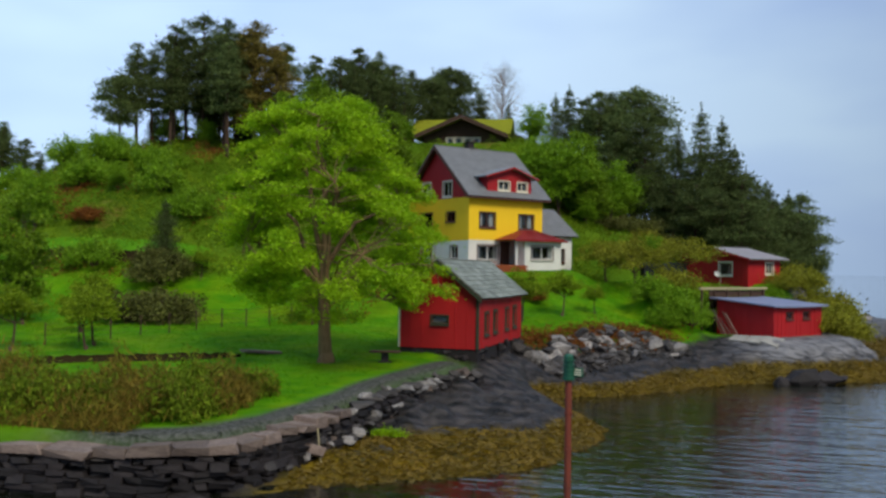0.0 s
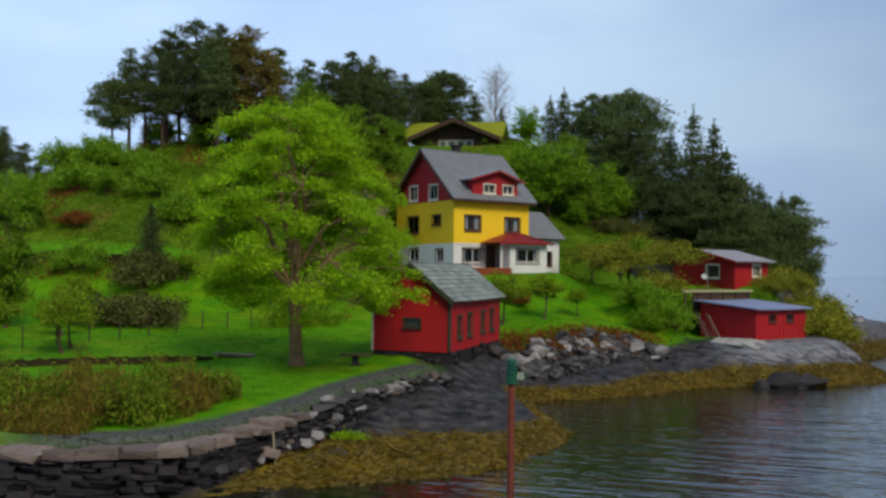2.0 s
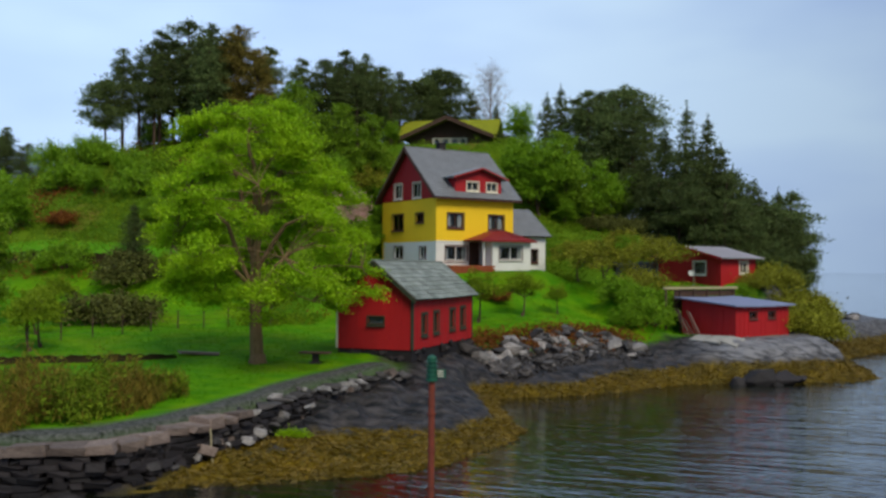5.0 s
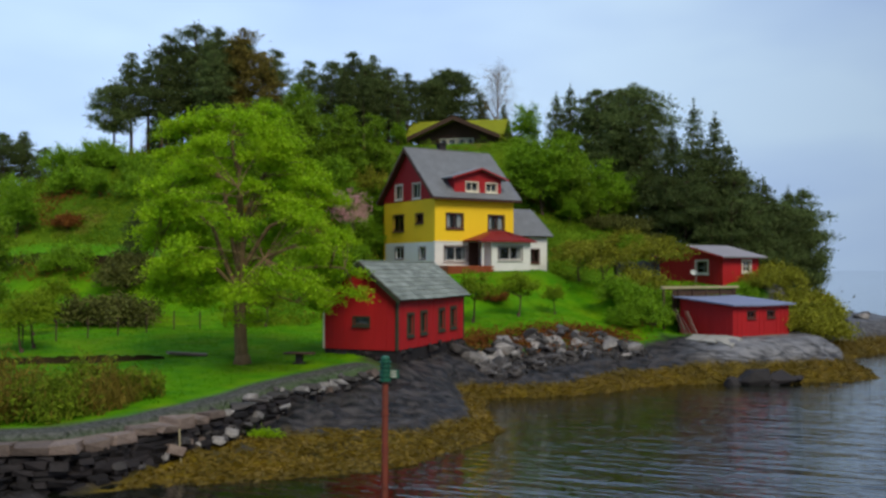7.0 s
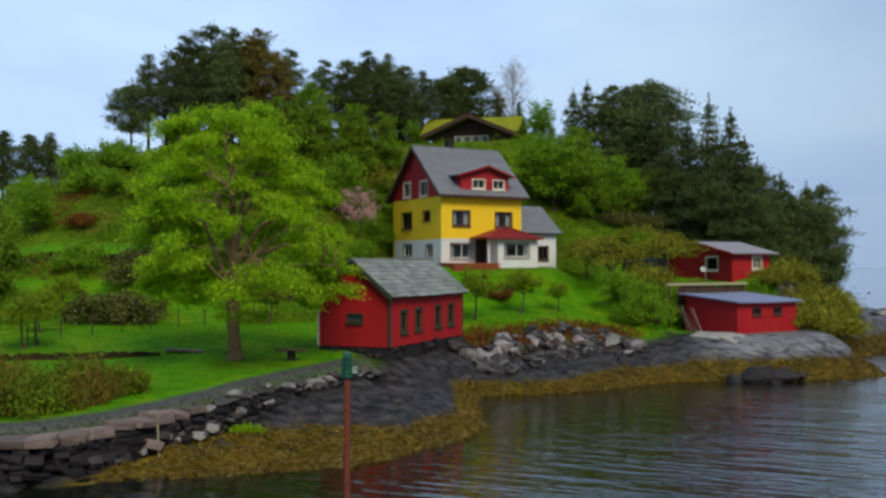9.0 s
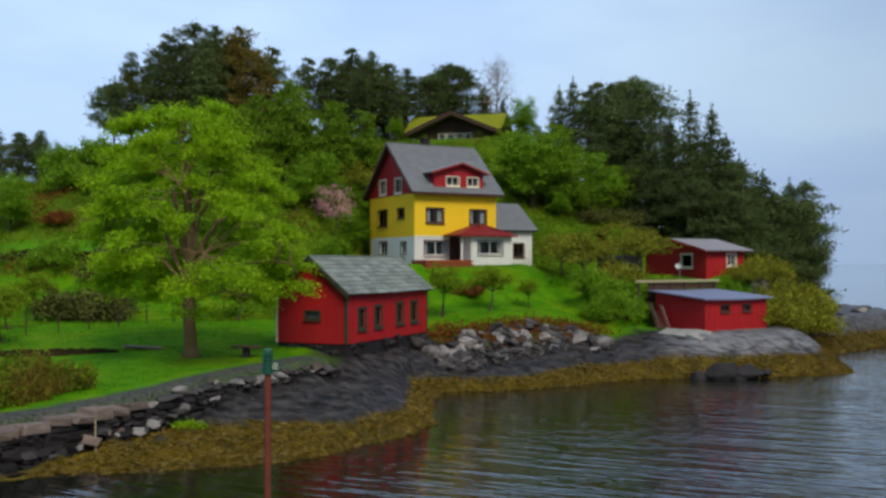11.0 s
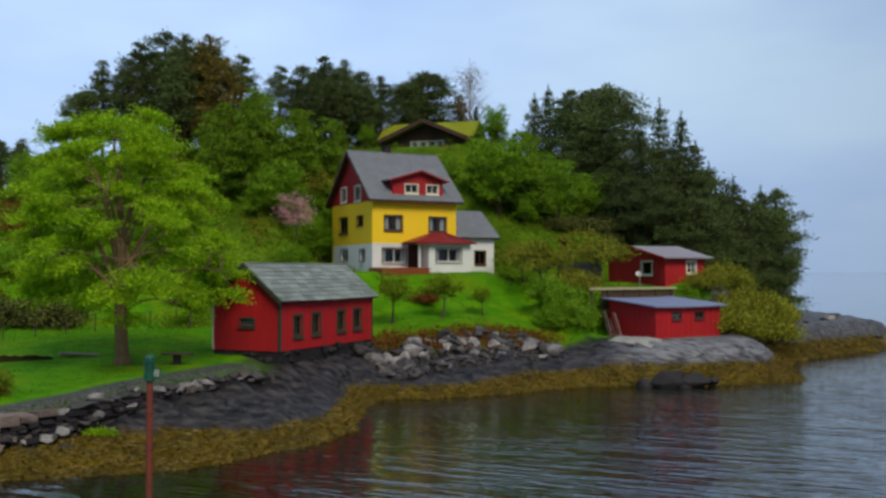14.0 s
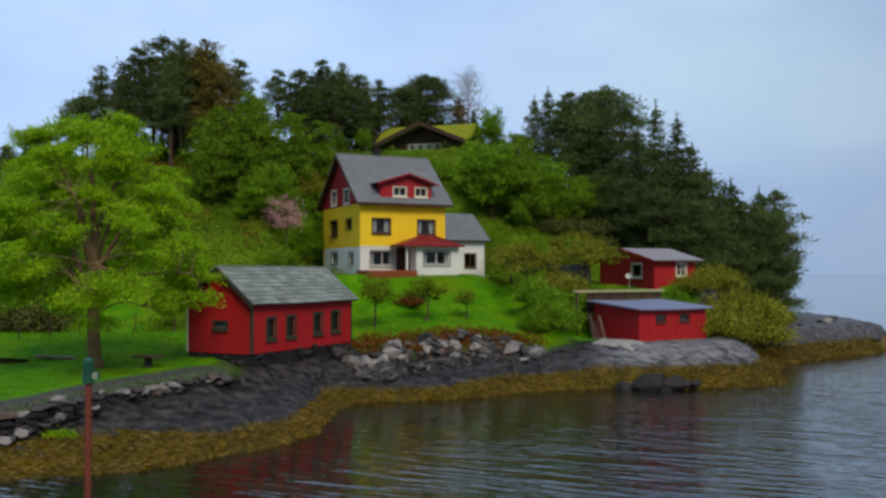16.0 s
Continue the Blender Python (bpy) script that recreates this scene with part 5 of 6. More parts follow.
# ---- sea mark, wall, boulders ----
def sea_mark():
    p = thing("sea_mark", pose(7.63, -17.99, 0), "rusty red iron sea mark pole with a green lantern", "marker pole")
    bm = bmesh.new()
    bmesh.ops.create_cone(bm, cap_ends=True, segments=14, radius1=0.105, radius2=0.095, depth=6.4)
    bmesh.ops.translate(bm, verts=bm.verts, vec=(0, 0, 0.75))
    part("pole", bm, M_RUST, p, "rust-red iron pole")
    bm = bmesh.new()
    bmesh.ops.create_cone(bm, cap_ends=True, segments=14, radius1=0.17, radius2=0.17, depth=0.08)
    bmesh.ops.translate(bm, verts=bm.verts, vec=(0, 0, 3.99))
    part("collar", bm, M_GREEN_PAINT, p)
    bm = bmesh.new()
    bmesh.ops.create_cone(bm, cap_ends=True, segments=14, radius1=0.16, radius2=0.13, depth=0.55)
    bmesh.ops.translate(bm, verts=bm.verts, vec=(0, 0, 4.31))
    l = part("lantern", bm, M_GREEN_PAINT, p, "dark green lantern housing")
    for k in range(4):
        bm = bmesh.new()
        bmesh.ops.create_cone(bm, cap_ends=True, segments=14, radius1=0.19, radius2=0.19, depth=0.025)
        bmesh.ops.translate(bm, verts=bm.verts, vec=(0, 0, 4.12 + 0.13 * k))
        part("fin", bm, M_GREEN_PAINT, l)
    bm = bmesh.new()
    bmesh.ops.create_uvsphere(bm, u_segments=14, v_segments=8, radius=0.14)
    bmesh.ops.scale(bm, verts=bm.verts, vec=(1, 1, 0.7))
    bmesh.ops.translate(bm, verts=bm.verts, vec=(0, 0, 4.60))
    part("dome", bm, M_GREEN_PAINT, l)
    part("number_board", boxy(0.12, 0.42, -0.02, 0.02, 4.05, 4.3), M_GREEN_PAINT, p, "green side board with pale bars")
    for k in range(3):
        part("pale_bar", boxy(0.17, 0.37, -0.028, -0.022, 4.09 + k * 0.07, 4.12 + k * 0.07), M_CREAM, p)
    for k in range(3):
        bm = bmesh.new()
        bmesh.ops.create_cone(bm, cap_ends=True, segments=14, radius1=0.118, radius2=0.118, depth=0.05)
        bmesh.ops.translate(bm, verts=bm.verts, vec=(0, 0, 0.9 + k * 1.05))
        part("band", bm, M_RUST, p)


M_RUST = mat("rusty_red_paint", (0.20, 0.035, 0.016), 0.75, 0.6, 1.6, 0.4, 12, second=(0.10, 0.03, 0.018))
M_GREEN_PAINT = mat("green_paint", (0.012, 0.10, 0.055), 0.45, 0.3, 3, 0.1, 20)
sea_mark()


def along(pts, vals, s):
    """Point, direction and value at a distance along a polyline."""
    for i in range(len(pts) - 1):
        a, b = Vector(pts[i]), Vector(pts[i + 1])
        l = (b - a).length
        if s <= l or i == len(pts) - 2:
            t = min(1.0, s / l)
            return a.lerp(b, t), (b - a) / l, vals[i] + (vals[i + 1] - vals[i]) * t
        s -= l


def sea_wall():
    w = thing("sea_wall", pose(0, 0, 0), "dark dry-stone sea wall capped with pale flat stones", "stone wall", kind="structure")
    r = random.Random(11)
    total = sum((Vector(SEA_WALL[i + 1]) - Vector(SEA_WALL[i])).length for i in range(len(SEA_WALL) - 1))
    start = 18.0
    # backing earth and hidden courses, then the stones that the sea side shows
    n = 0
    s = start
    while s < total - 0.2:
        length = r.uniform(0.95, 1.7) if s < 33.5 else r.uniform(0.45, 1.1)
        p, d, top = along(SEA_WALL, SEA_WALL_TOP, s + length / 2)
        nrm = Vector((d.y, -d.x))
        late = smooth(33, 42, np.array([s]))[0]
        rough = r.random() < 0.95 * late
        o = part_mesh("cap_stone", (DARK_BOULDERS if r.random() < 0.6 else BOULDERS)[n % 8] if rough else CAPS[n % 5] if r.random() > 0.06 else STONES[n % 8], w)
        q = p + nrm * r.uniform(-0.08, 0.1)
        hgt = r.uniform(0.2, 0.34)
        o.matrix_local = Matrix.Translation((q.x, q.y, top - 0.1 + r.uniform(-0.05, 0.08))) @ pose(0, 0, 0, r.uniform(-6, 6), r.uniform(-5, 5), math.degrees(math.atan2(d.y, d.x)) + r.uniform(-12, 12)) @ Matrix.Diagonal((length * 1.04, r.uniform(0.8, 1.15), hgt * 1.35, 1))
        s += length * 0.93
        n += 1
    for course in range(9):
        s = start + r.uniform(0, 0.3)
        while s < total:
            length = r.uniform(0.3, 0.95)
            p, d, top = along(SEA_WALL, SEA_WALL_TOP, s + length / 2)
            nrm = Vector((d.y, -d.x))
            z = top - 0.34 - course * 0.185 + r.uniform(-0.02, 0.02)
            q = p + nrm * (0.12 + 0.045 * course + r.uniform(-0.06, 0.08))
            if z > ground_at(q.x + nrm.x * 0.5, q.y + nrm.y * 0.5) - 0.25:
                o = part_mesh("wall_stone", STONES[r.randrange(8)] if r.random() > 0.05 else DARK_BOULDERS[r.randrange(8)], w)
                o.matrix_local = Matrix.Translation((q.x, q.y, z)) @ pose(0, 0, 0, r.uniform(-5, 5), r.uniform(-4, 4), math.degrees(math.atan2(d.y, d.x)) + r.uniform(-7, 7)) @ Matrix.Diagonal((length * 1.06, r.uniform(0.5, 0.8), r.uniform(0.17, 0.25), 1))
            s += length
    # loose stones heaped along the lower northern stretch
    for k in range(70):
        s = 33.0 + (total - 33.4) * r.random()
        p, d, top = along(SEA_WALL, SEA_WALL_TOP, s)
        q = p + Vector((d.y, -d.x)) * r.uniform(-0.35, 0.75)
        e = r.uniform(0.25, 0.62)
        pool = CAPS if r.random() < 0.15 else BOULDERS if r.random() < 0.4 else DARK_BOULDERS
        o = part_mesh("wall_stone", pool[r.randrange(len(pool))], w)
        o.matrix_local = Matrix.Translation((q.x, q.y, min(top - 0.05, ground_at(q.x, q.y) + e * 0.8) + r.uniform(-0.12, 0.1))) @ pose(0, 0, 0, r.uniform(-25, 25), r.uniform(-25, 25), r.uniform(0, 360)) @ Matrix.Diagonal((e * 1.3, e, e * 0.7, 1))
    # packed core behind the stones
    verts, faces = [], []
    for i, ((x, y), t) in enumerate(zip(SEA_WALL, SEA_WALL_TOP)):
        a = Vector(SEA_WALL[max(i - 1, 0)])
        b = Vector(SEA_WALL[min(i + 1, len(SEA_WALL) - 1)])
        d = (b - a).normalized()
        nrm = Vector((d.y, -d.x))
        for off, z in ((-0.5, -0.5), (-0.5, t - 0.16), (0.05, t - 0.16), (0.3, -0.5)):
            verts.append((x + nrm.x * off, y + nrm.y * off, z))
        if i:
            k = (i - 1) * 4
            faces += [(k + j, k + j + 1, k + j + 5, k + j + 4) for j in range(3)]
    part_mesh("wall_core", mesh_of("wall_core", verts, faces, M_DARK_STONE), w)


sea_wall()


def boulders():
    r = random.Random(21)
    line = [(1.1, 7.4), (2.3, 9.6), (3.1, 13.0), (4.6, 15.6), (6.6, 17.5), (9.4, 18.9)]
    n = 0
    for k in range(290):
        f = r.random()
        p, d, _ = along(line, [0] * 6, f * 14.4)
        nrm = Vector((d.y, -d.x))
        off = r.uniform(-0.9, 2.3) if k % 3 else r.uniform(-0.9, 0.9)
        q = p + nrm * off
        s = r.choice((0.28, 0.36, 0.46, 0.6, 0.8, 1.0)) * r.uniform(0.8, 1.15) * (0.98 if off < 0.5 else 0.72)
        pale = r.random() < (0.68 if off < 0.6 else 0.2)
        o = tagged(new("boulder", (BOULDERS if pale else DARK_BOULDERS)[n % 8]), "pale angular granite boulder tumbled on the shore bank" if pale else "dark grey angular boulder tumbled on the shore bank", "boulder", "boulders of the shore bank")
        o.matrix_world = Matrix.Translation((q.x, q.y, ground_at(q.x, q.y) + s * 0.14)) @ pose(0, 0, 0, r.uniform(-30, 30), r.uniform(-30, 30), r.uniform(0, 360)) @ Matrix.Diagonal((s * 1.35, s, s * 0.75, 1))
        n += 1
    # small stones that fill the gaps between the boulders
    verts, faces = [], []
    shapes = [([v.co.copy() for v in me.vertices], [tuple(q.vertices) for q in me.polygons]) for me in DARK_BOULDERS[:4]]
    for k in range(900):
        p, d, _ = along(line, [0] * 6, r.random() * 14.6)
        q = p + Vector((d.y, -d.x)) * r.uniform(-1.1, 2.8)
        s = r.uniform(0.10, 0.30)
        m = Matrix.Translation((q.x, q.y, ground_at(q.x, q.y) + s * 0.1)) @ pose(0, 0, 0, r.uniform(0, 360), r.uniform(0, 360), r.uniform(0, 360)) @ Matrix.Diagonal((s * 1.3, s, s * 0.7, 1))
        co, fs = shapes[k % 4]
        base = len(verts)
        verts += [m @ v for v in co]
        faces += [tuple(base + i for i in q) for q in fs]
    tagged(new("rubble", mesh_of("rubble", verts, faces, M_ROCK)), "dark broken stones between the boulders", "rubble", kind="stuff")
    for x, y, s in ((15.9, 16.9, 1.9), (17.4, 17.7, 1.5), (14.9, 16.3, 1.0), (16.8, 16.9, 1.2), (18.4, 18.4, 0.8)):
        o = tagged(new("dark_rock", BLACK_ROCKS[n % 5]), "dark wet rock lying among the seaweed", "rock", "dark rocks in the seaweed")
        o.matrix_world = Matrix.Translation((x, y, ground_at(x, y) + s * 0.22)) @ pose(0, 0, 0, 6, 8, 25 + 13 * n) @ Matrix.Diagonal((s * 1.5, s, s * 0.8, 1))
        n += 1

    for k in range(26):
        x, y = r.uniform(20.6, 30), r.uniform(33, 56)
        d = float(shore_dist(np.array([x]), np.array([y]))[0])
        if not 0.8 < d < 9:
            continue
        s = r.uniform(0.5, 1.3)
        o = tagged(new("shore_rock", BOULDERS[n % 8] if k % 2 else DARK_BOULDERS[n % 8]), "angular grey rock outcrop on the low headland", "rock", "rocks of the headland")
        o.matrix_world = Matrix.Translation((x, y, ground_at(x, y) + s * 0.06)) @ pose(0, 0, 0, r.uniform(-20, 20), r.uniform(-20, 20), r.uniform(0, 360)) @ Matrix.Diagonal((s * 1.7, s, s * 0.55, 1))
        n += 1


boulders()


# ---- seaweed and undergrowth ----
def scatter(n, x0, x1, y0, y1, seed, keep):
    r = np.random.RandomState(seed)
    x, y = r.uniform(x0, x1, n), r.uniform(y0, y1, n)
    k = keep(x, y, r)
    return x[k], y[k]


def seaweed():
    x, y = scatter(560000, -1.2, 29, -19, 52, 7, lambda a, b, r: np.abs(shore_dist(a, b) - 2.3) < 2.65)
    low = (ground_z(x, y) + np.random.RandomState(8).normal(0, 0.05, x.shape) < kelp_top(x, y)) & (behind_wall(x, y) < 0.3)
    x, y = x[low], y[low]
    z = ground_z(x, y)
    pts = np.stack([x, y, z + np.random.RandomState(1).uniform(0.0, 0.06, len(x)) + 0.10 * np.clip(waves(x, y, 0.9, 4), 0, 1)], -1)
    me = cards_mesh("seaweed", pts, 0.26, 0.045, M_KELP, 5, 0.86, -0.12)
    tagged(new("seaweed", me), "wet yellow-brown seaweed hanging over the shore rock", "seaweed", kind="stuff")


seaweed()


def hill_dist(x, y):
    f, s = seg_dist(x, y, FOOT, False)
    return f * s


def undergrowth():
    """Rough grass and low scrub on the hill."""
    def keep(a, b, r):
        f = hill_dist(a, b)
        w = waves(a, b, 7, 51) + 0.5 * waves(a, b, 2.4, 52) + r.normal(0, 0.25, a.shape)
        flat = np.zeros(a.shape, bool)
        for cx, cy, hx, hy, turn, level in TERRACES:
            flat |= np.hypot(a - cx, b - cy) < max(hx, hy) + 0.5
        garden = (a > -11) & (f < 8)
        return (f > np.where(a < -16, 6.5, -1.0)) & (shore_dist(a, b) > 5) & ~flat & np.where(garden, w > 1.05, w > -0.45)
    x, y = scatter(430000, -62, 18, -2, 66, 9, keep)
    r = np.random.RandomState(2)
    g = ground_z(x, y)
    h = (0.2 + 1.1 * np.clip(waves(x, y, 3.1, 53) + 0.5 * waves(x, y, 1.4, 55) + 0.2, 0, 1.2)) * np.where(x > -11, 0.6, 1.0)
    pts = np.stack([x, y, g + r.uniform(0.0, 1.0, len(x)) * h], -1)
    pick = waves(x, y, 9, 54) + r.normal(0, 0.2, len(x))
    for name, m, sel, label in (("scrub", M_SCRUB, pick > 0.22, "yellow-green scrub and young growth on the slope"), ("heath", M_HEATH, pick < -0.42, "russet dry heath on the slope"), ("rough_grass", M_ROUGH, (pick >= -0.42) & (pick <= 0.22), "rough green hillside grass")):
        me = cards_mesh(name, pts[sel], 0.24, 0.08, m, 6, 0.0, 0.6)
        tagged(new(name, me), label, "undergrowth", kind="stuff")


M_SCRUB = mat("scrub_leaves", (0.20, 0.29, 0.012), 0.8, 0.35, 0.3, 0, 2.0, transl=0.3, island=0.3)
M_HEATH = mat("russet_heath", (0.21, 0.075, 0.014), 0.8, 0.4, 0.4, 0, 2.0, second=(0.13, 0.045, 0.012), transl=0.15, island=0.4)
M_ROUGH = mat("rough_grass_blades", (0.105, 0.195, 0.005), 0.8, 0.35, 0.3, 0, 2.0, transl=0.3, island=0.25)
M_REED = mat("dry_reed_stems", (0.20, 0.125, 0.02), 0.8, 0.4, 0.6, 0, 3.0, second=(0.11, 0.11, 0.012), transl=0.2, island=0.5)
M_SHOOT = mat("green_shoots", (0.16, 0.22, 0.012), 0.8, 0.4, 0.6, 0, 3.0, second=(0.09, 0.15, 0.008), transl=0.3, island=0.5)
M_OLIVE = mat("olive_leaves", (0.27, 0.27, 0.022), 0.7, 0.4, 0.5, 0, 2.0, second=(0.16, 0.17, 0.014), transl=0.25, island=0.5)
M_BLOSSOM = mat("pink_blossom", (0.80, 0.40, 0.42), 0.7, 0.3, 0.8, 0, 3.0, transl=0.3, island=0.3)
M_LAWN = mat("lawn_blades", (0.095, 0.27, 0.002), 0.8, 0.3, 0.35, 0, 2.5, second=(0.06, 0.20, 0.002), transl=0.5, island=0.3)
M_DARKBUSH = mat("dark_bush_leaves", (0.11, 0.12, 0.025), 0.7, 0.4, 0.5, 0, 2.0, transl=0.1, island=0.5)
undergrowth()


def lawn_grass():
    def keep(a, b, r):
        f = hill_dist(a, b)
        d = shore_dist(a, b)
        w, _ = seg_dist(a, b, SEA_WALL, False)
        shed = (a > -4.3) & (a < 0.2) & (b > -0.15) & (b < 9.9)
        return (f < 8.5) & ((f < 7) | (a > -13)) & (d > 5.6) & ((w > 2.2) | (b > 0)) & ~shed & (b < 36) & ~((a > -2.2) & (b < 0.8))
    x, y = scatter(95000, -42, 14, -20, 36, 19, keep)
    r = np.random.RandomState(3)
    pts = np.stack([x, y, ground_z(x, y) + r.uniform(0.0, 0.05, len(x))], -1)
    tagged(new("lawn_grass", cards_mesh("lawn_grass", pts, 0.09, 0.04, M_LAWN, 8, 0.0, 1.0)), "bright green mown lawn grass", "grass", kind="stuff")


lawn_grass()


def shore_heath():
    """Russet band of heath along the top of the boulder bank."""
    def keep(a, b, r):
        d = shore_dist(a, b) + r.normal(0, 0.35, a.shape)
        return (d > 5.7) & (d < 7.4) & (b > 9.5) & (a > -0.5) & (a + r.normal(0, 0.9, a.shape) < 7.8)
    x, y = scatter(60000, -1, 10, 9, 26, 29, keep)
    r = np.random.RandomState(5)
    pts = np.stack([x, y, ground_z(x, y) + r.uniform(0, 0.3, len(x))], -1)
    tagged(new("shore_heath", cards_mesh("shore_heath", pts, 0.2, 0.07, M_HEATH, 9, 0.0, 0.6)), "russet heath edging the boulder bank", "heath", kind="stuff")


shore_heath()


# ---- trees ----
def maple_tree():
    """A big open maple: trunk forking low, steep limbs, and foliage in flat sprays with dark hollows between them."""
    rng = random.Random(3)
    r = np.random.RandomState(3)
    tree = thing("maple_tree", pose(0, 0, 0), "large maple in fresh yellow-green leaf standing on the lawn", "tree")
    verts, faces = [], []
    trunk = bend((0, 0, -0.3), (-0.15, 0, 5.2), rng, 0.12, 6)
    limb_into(verts, faces, trunk, 0.34, 0.22, 10)
    limb_into(verts, faces, [(0, 0, -0.35), (0, 0, 0.1), (0, 0, 0.45)], 0.52, 0.33, 10)
    limbs = []
    for x, y, z, start, rad in ((-0.5, 0.2, 11.6, 6, 0.19), (-2.0, -0.7, 10.4, 5, 0.16), (1.6, 0.5, 10.2, 6, 0.16), (-3.6, 0.5, 8.2, 4, 0.14), (3.4, -0.6, 7.6, 5, 0.14), (0.4, -3.2, 8.2, 4, 0.13), (0.3, 3.4, 8.4, 5, 0.13), (-3.6, -2.0, 5.6, 4, 0.10), (3.6, 2.0, 6.0, 4, 0.11), (4.9, -0.4, 4.6, 4, 0.11), (-3.9, 1.8, 5.2, 4, 0.10), (1.6, -3.4, 5.0, 4, 0.09), (2.6, -0.8, 3.0, 3, 0.05)):
        a, tip = Vector(trunk[start]), Vector((x, y, z))
        knee = a.lerp(tip, 0.5) + Vector((-0.10 * x, -0.10 * y, 0.10 * (z - a.z) + 0.3))
        path = bend(a, knee, rng, 0.15, 3) + bend(knee, tip, rng, 0.25, 4)[1:]
        limb_into(verts, faces, path, rad, 0.03, 7)
        limbs += [Vector(q) for q in path[2:]]
    sprays = []

    def reach(z, right):
        """Half width of the crown at a height."""
        table = ((2.4, 3.9, 3.9), (3.1, 4.9, 6.1), (3.9, 5.0, 6.0), (5.0, 5.2, 5.4), (6.6, 5.3, 5.2), (8.4, 5.0, 4.3), (9.5, 4.4, 3.3), (10.9, 3.8, 2.5), (11.9, 2.9, 1.7), (12.6, 1.2, 0.8))
        for (z0, l0, r0), (z1, l1, r1) in zip(table, table[1:]):
            if z <= z1:
                f = max(0.0, (z - z0) / (z1 - z0))
                return (r0 + (r1 - r0) * f) if right else (l0 + (l1 - l0) * f)
        return 0.8

    for k in range(60):
        z = 3.0 + 9.1 * ((k + rng.random()) / 60) ** 1.08
        a = k * 2.39996 + rng.uniform(-0.5, 0.5)
        c, sn = math.cos(a), math.sin(a)
        w = reach(z, c > 0) * 1.07
        depth = 0.53 * (reach(z, True) + reach(z, False))
        lobe = rng.uniform(0.75, 1.25)
        f = rng.uniform(0.3, 1.0) ** 0.3 * rng.uniform(0.9, 1.1)
        core = Vector((c * max(0.2, w - lobe * 0.8) * f, sn * max(0.2, depth - lobe * 0.8) * f, z))
        for j in range(int(5 * lobe)):
            d = Vector((rng.gauss(0, 1), rng.gauss(0, 1), rng.gauss(0.1, 0.8))).normalized()
            sprays.append(core + Vector((d.x * lobe, d.y * lobe, d.z * lobe * 0.62)) * rng.uniform(0.5, 1.1))
    pts = []
    for c in sprays:
        near = min(limbs, key=lambda q: (q - c).length + (0.8 if q.z > c.z else 0.0))
        path = bend(near, c, rng, 0.12 * (near - c).length, 3)
        limb_into(verts, faces, path, 0.028, 0.007, 4)
        out = Vector((c.x, c.y, 0)).normalized() if c.xy.length > 0.1 else Vector((1, 0, 0))
        size = rng.uniform(0.26, 0.5)
        m = int(900 * size * rng.uniform(0.7, 1.3))
        q = r.normal(size=(m, 3)) * np.array([size, size, size * 0.30])
        q[:, 2] -= 0.30 * (q[:, 0] * out.x + q[:, 1] * out.y)
        pts.append(np.array(c) + q)
        for _ in range(4):
            d = Vector((rng.gauss(0, 1), rng.gauss(0, 1), rng.uniform(-0.5, 0.5))).normalized() + out * 0.6
            e = c + d * size * rng.uniform(1.2, 1.9)
            limb_into(verts, faces, [path[2], e], 0.012, 0.004, 3)
            u = r.uniform(0.3, 1.0, (36, 1))
            pts.append(np.array(path[2]) * (1 - u) + np.array(e) * u + r.normal(size=(36, 3)) * 0.09)
    # leafy sprouts on the lower trunk
    for k in range(26):
        z = rng.uniform(1.9, 4.0)
        a, w = rng.uniform(0, 6.28), rng.uniform(0.2, 1.5)
        c = Vector((math.cos(a) * w, math.sin(a) * w, z))
        limb_into(verts, faces, [Vector((0, 0, z - 0.25)), c], 0.02, 0.006, 4)
        q = r.normal(size=(90, 3)) * np.array([0.26, 0.26, 0.12])
        pts.append(np.array(c) + q)
    part_mesh("trunk", mesh_of("trunk", verts, faces, M_BARK_OLD, True), tree)
    part_mesh("crown", cards_mesh("crown", np.concatenate(pts), 0.125, 0.08, M_LEAF, 3), tree)
    return tree


put(maple_tree(), -6.2, -4.3, 22)

G_PINE = "tall pines on the hilltop"
pines = [pine("pine_tree", 100 + k, h, bare, w, M_NEEDLE if k != 3 else M_NEEDLE_OLD, lab, G_PINE, levels=24 if dm > 0.95 else 16, dome=dm) for k, (h, bare, w, lab, dm) in enumerate((
    (13.6, 0.36, 2.6, "tall dark green pine with bare lower trunk", 0.3),
    (12.6, 0.42, 2.1, "slender dark pine with bare lower trunk", 0.15),
    (14.0, 0.28, 3.1, "broad dark green pine with layered boughs", 0.5),
    (13.6, 0.25, 2.7, "pine with browned needles and layered boughs", 0.35),
    (10.2, 0.42, 3.0, "crooked flat-topped pine with open boughs", 0.9),
    (14.0, 0.22, 4.2, "great round-headed dark pine", 1.0),
    (11.5, 0.06, 3.6, "dense dark pine with boughs down to the ground", 0.75)))]
G_SPRUCE = "dark spruces of the headland"
spruces = [spruce("spruce_tree", 200 + k, h, w, M_NEEDLE, lab, G_SPRUCE) for k, (h, w, lab) in enumerate(((15, 3.4, "dark green spruce with drooping tiers"), (12.8, 3.2, "dark green spruce with ragged outline"), (10.6, 3.6, "small bushy dark green spruce")))]
G_DEC = "young leafy trees on the slope"
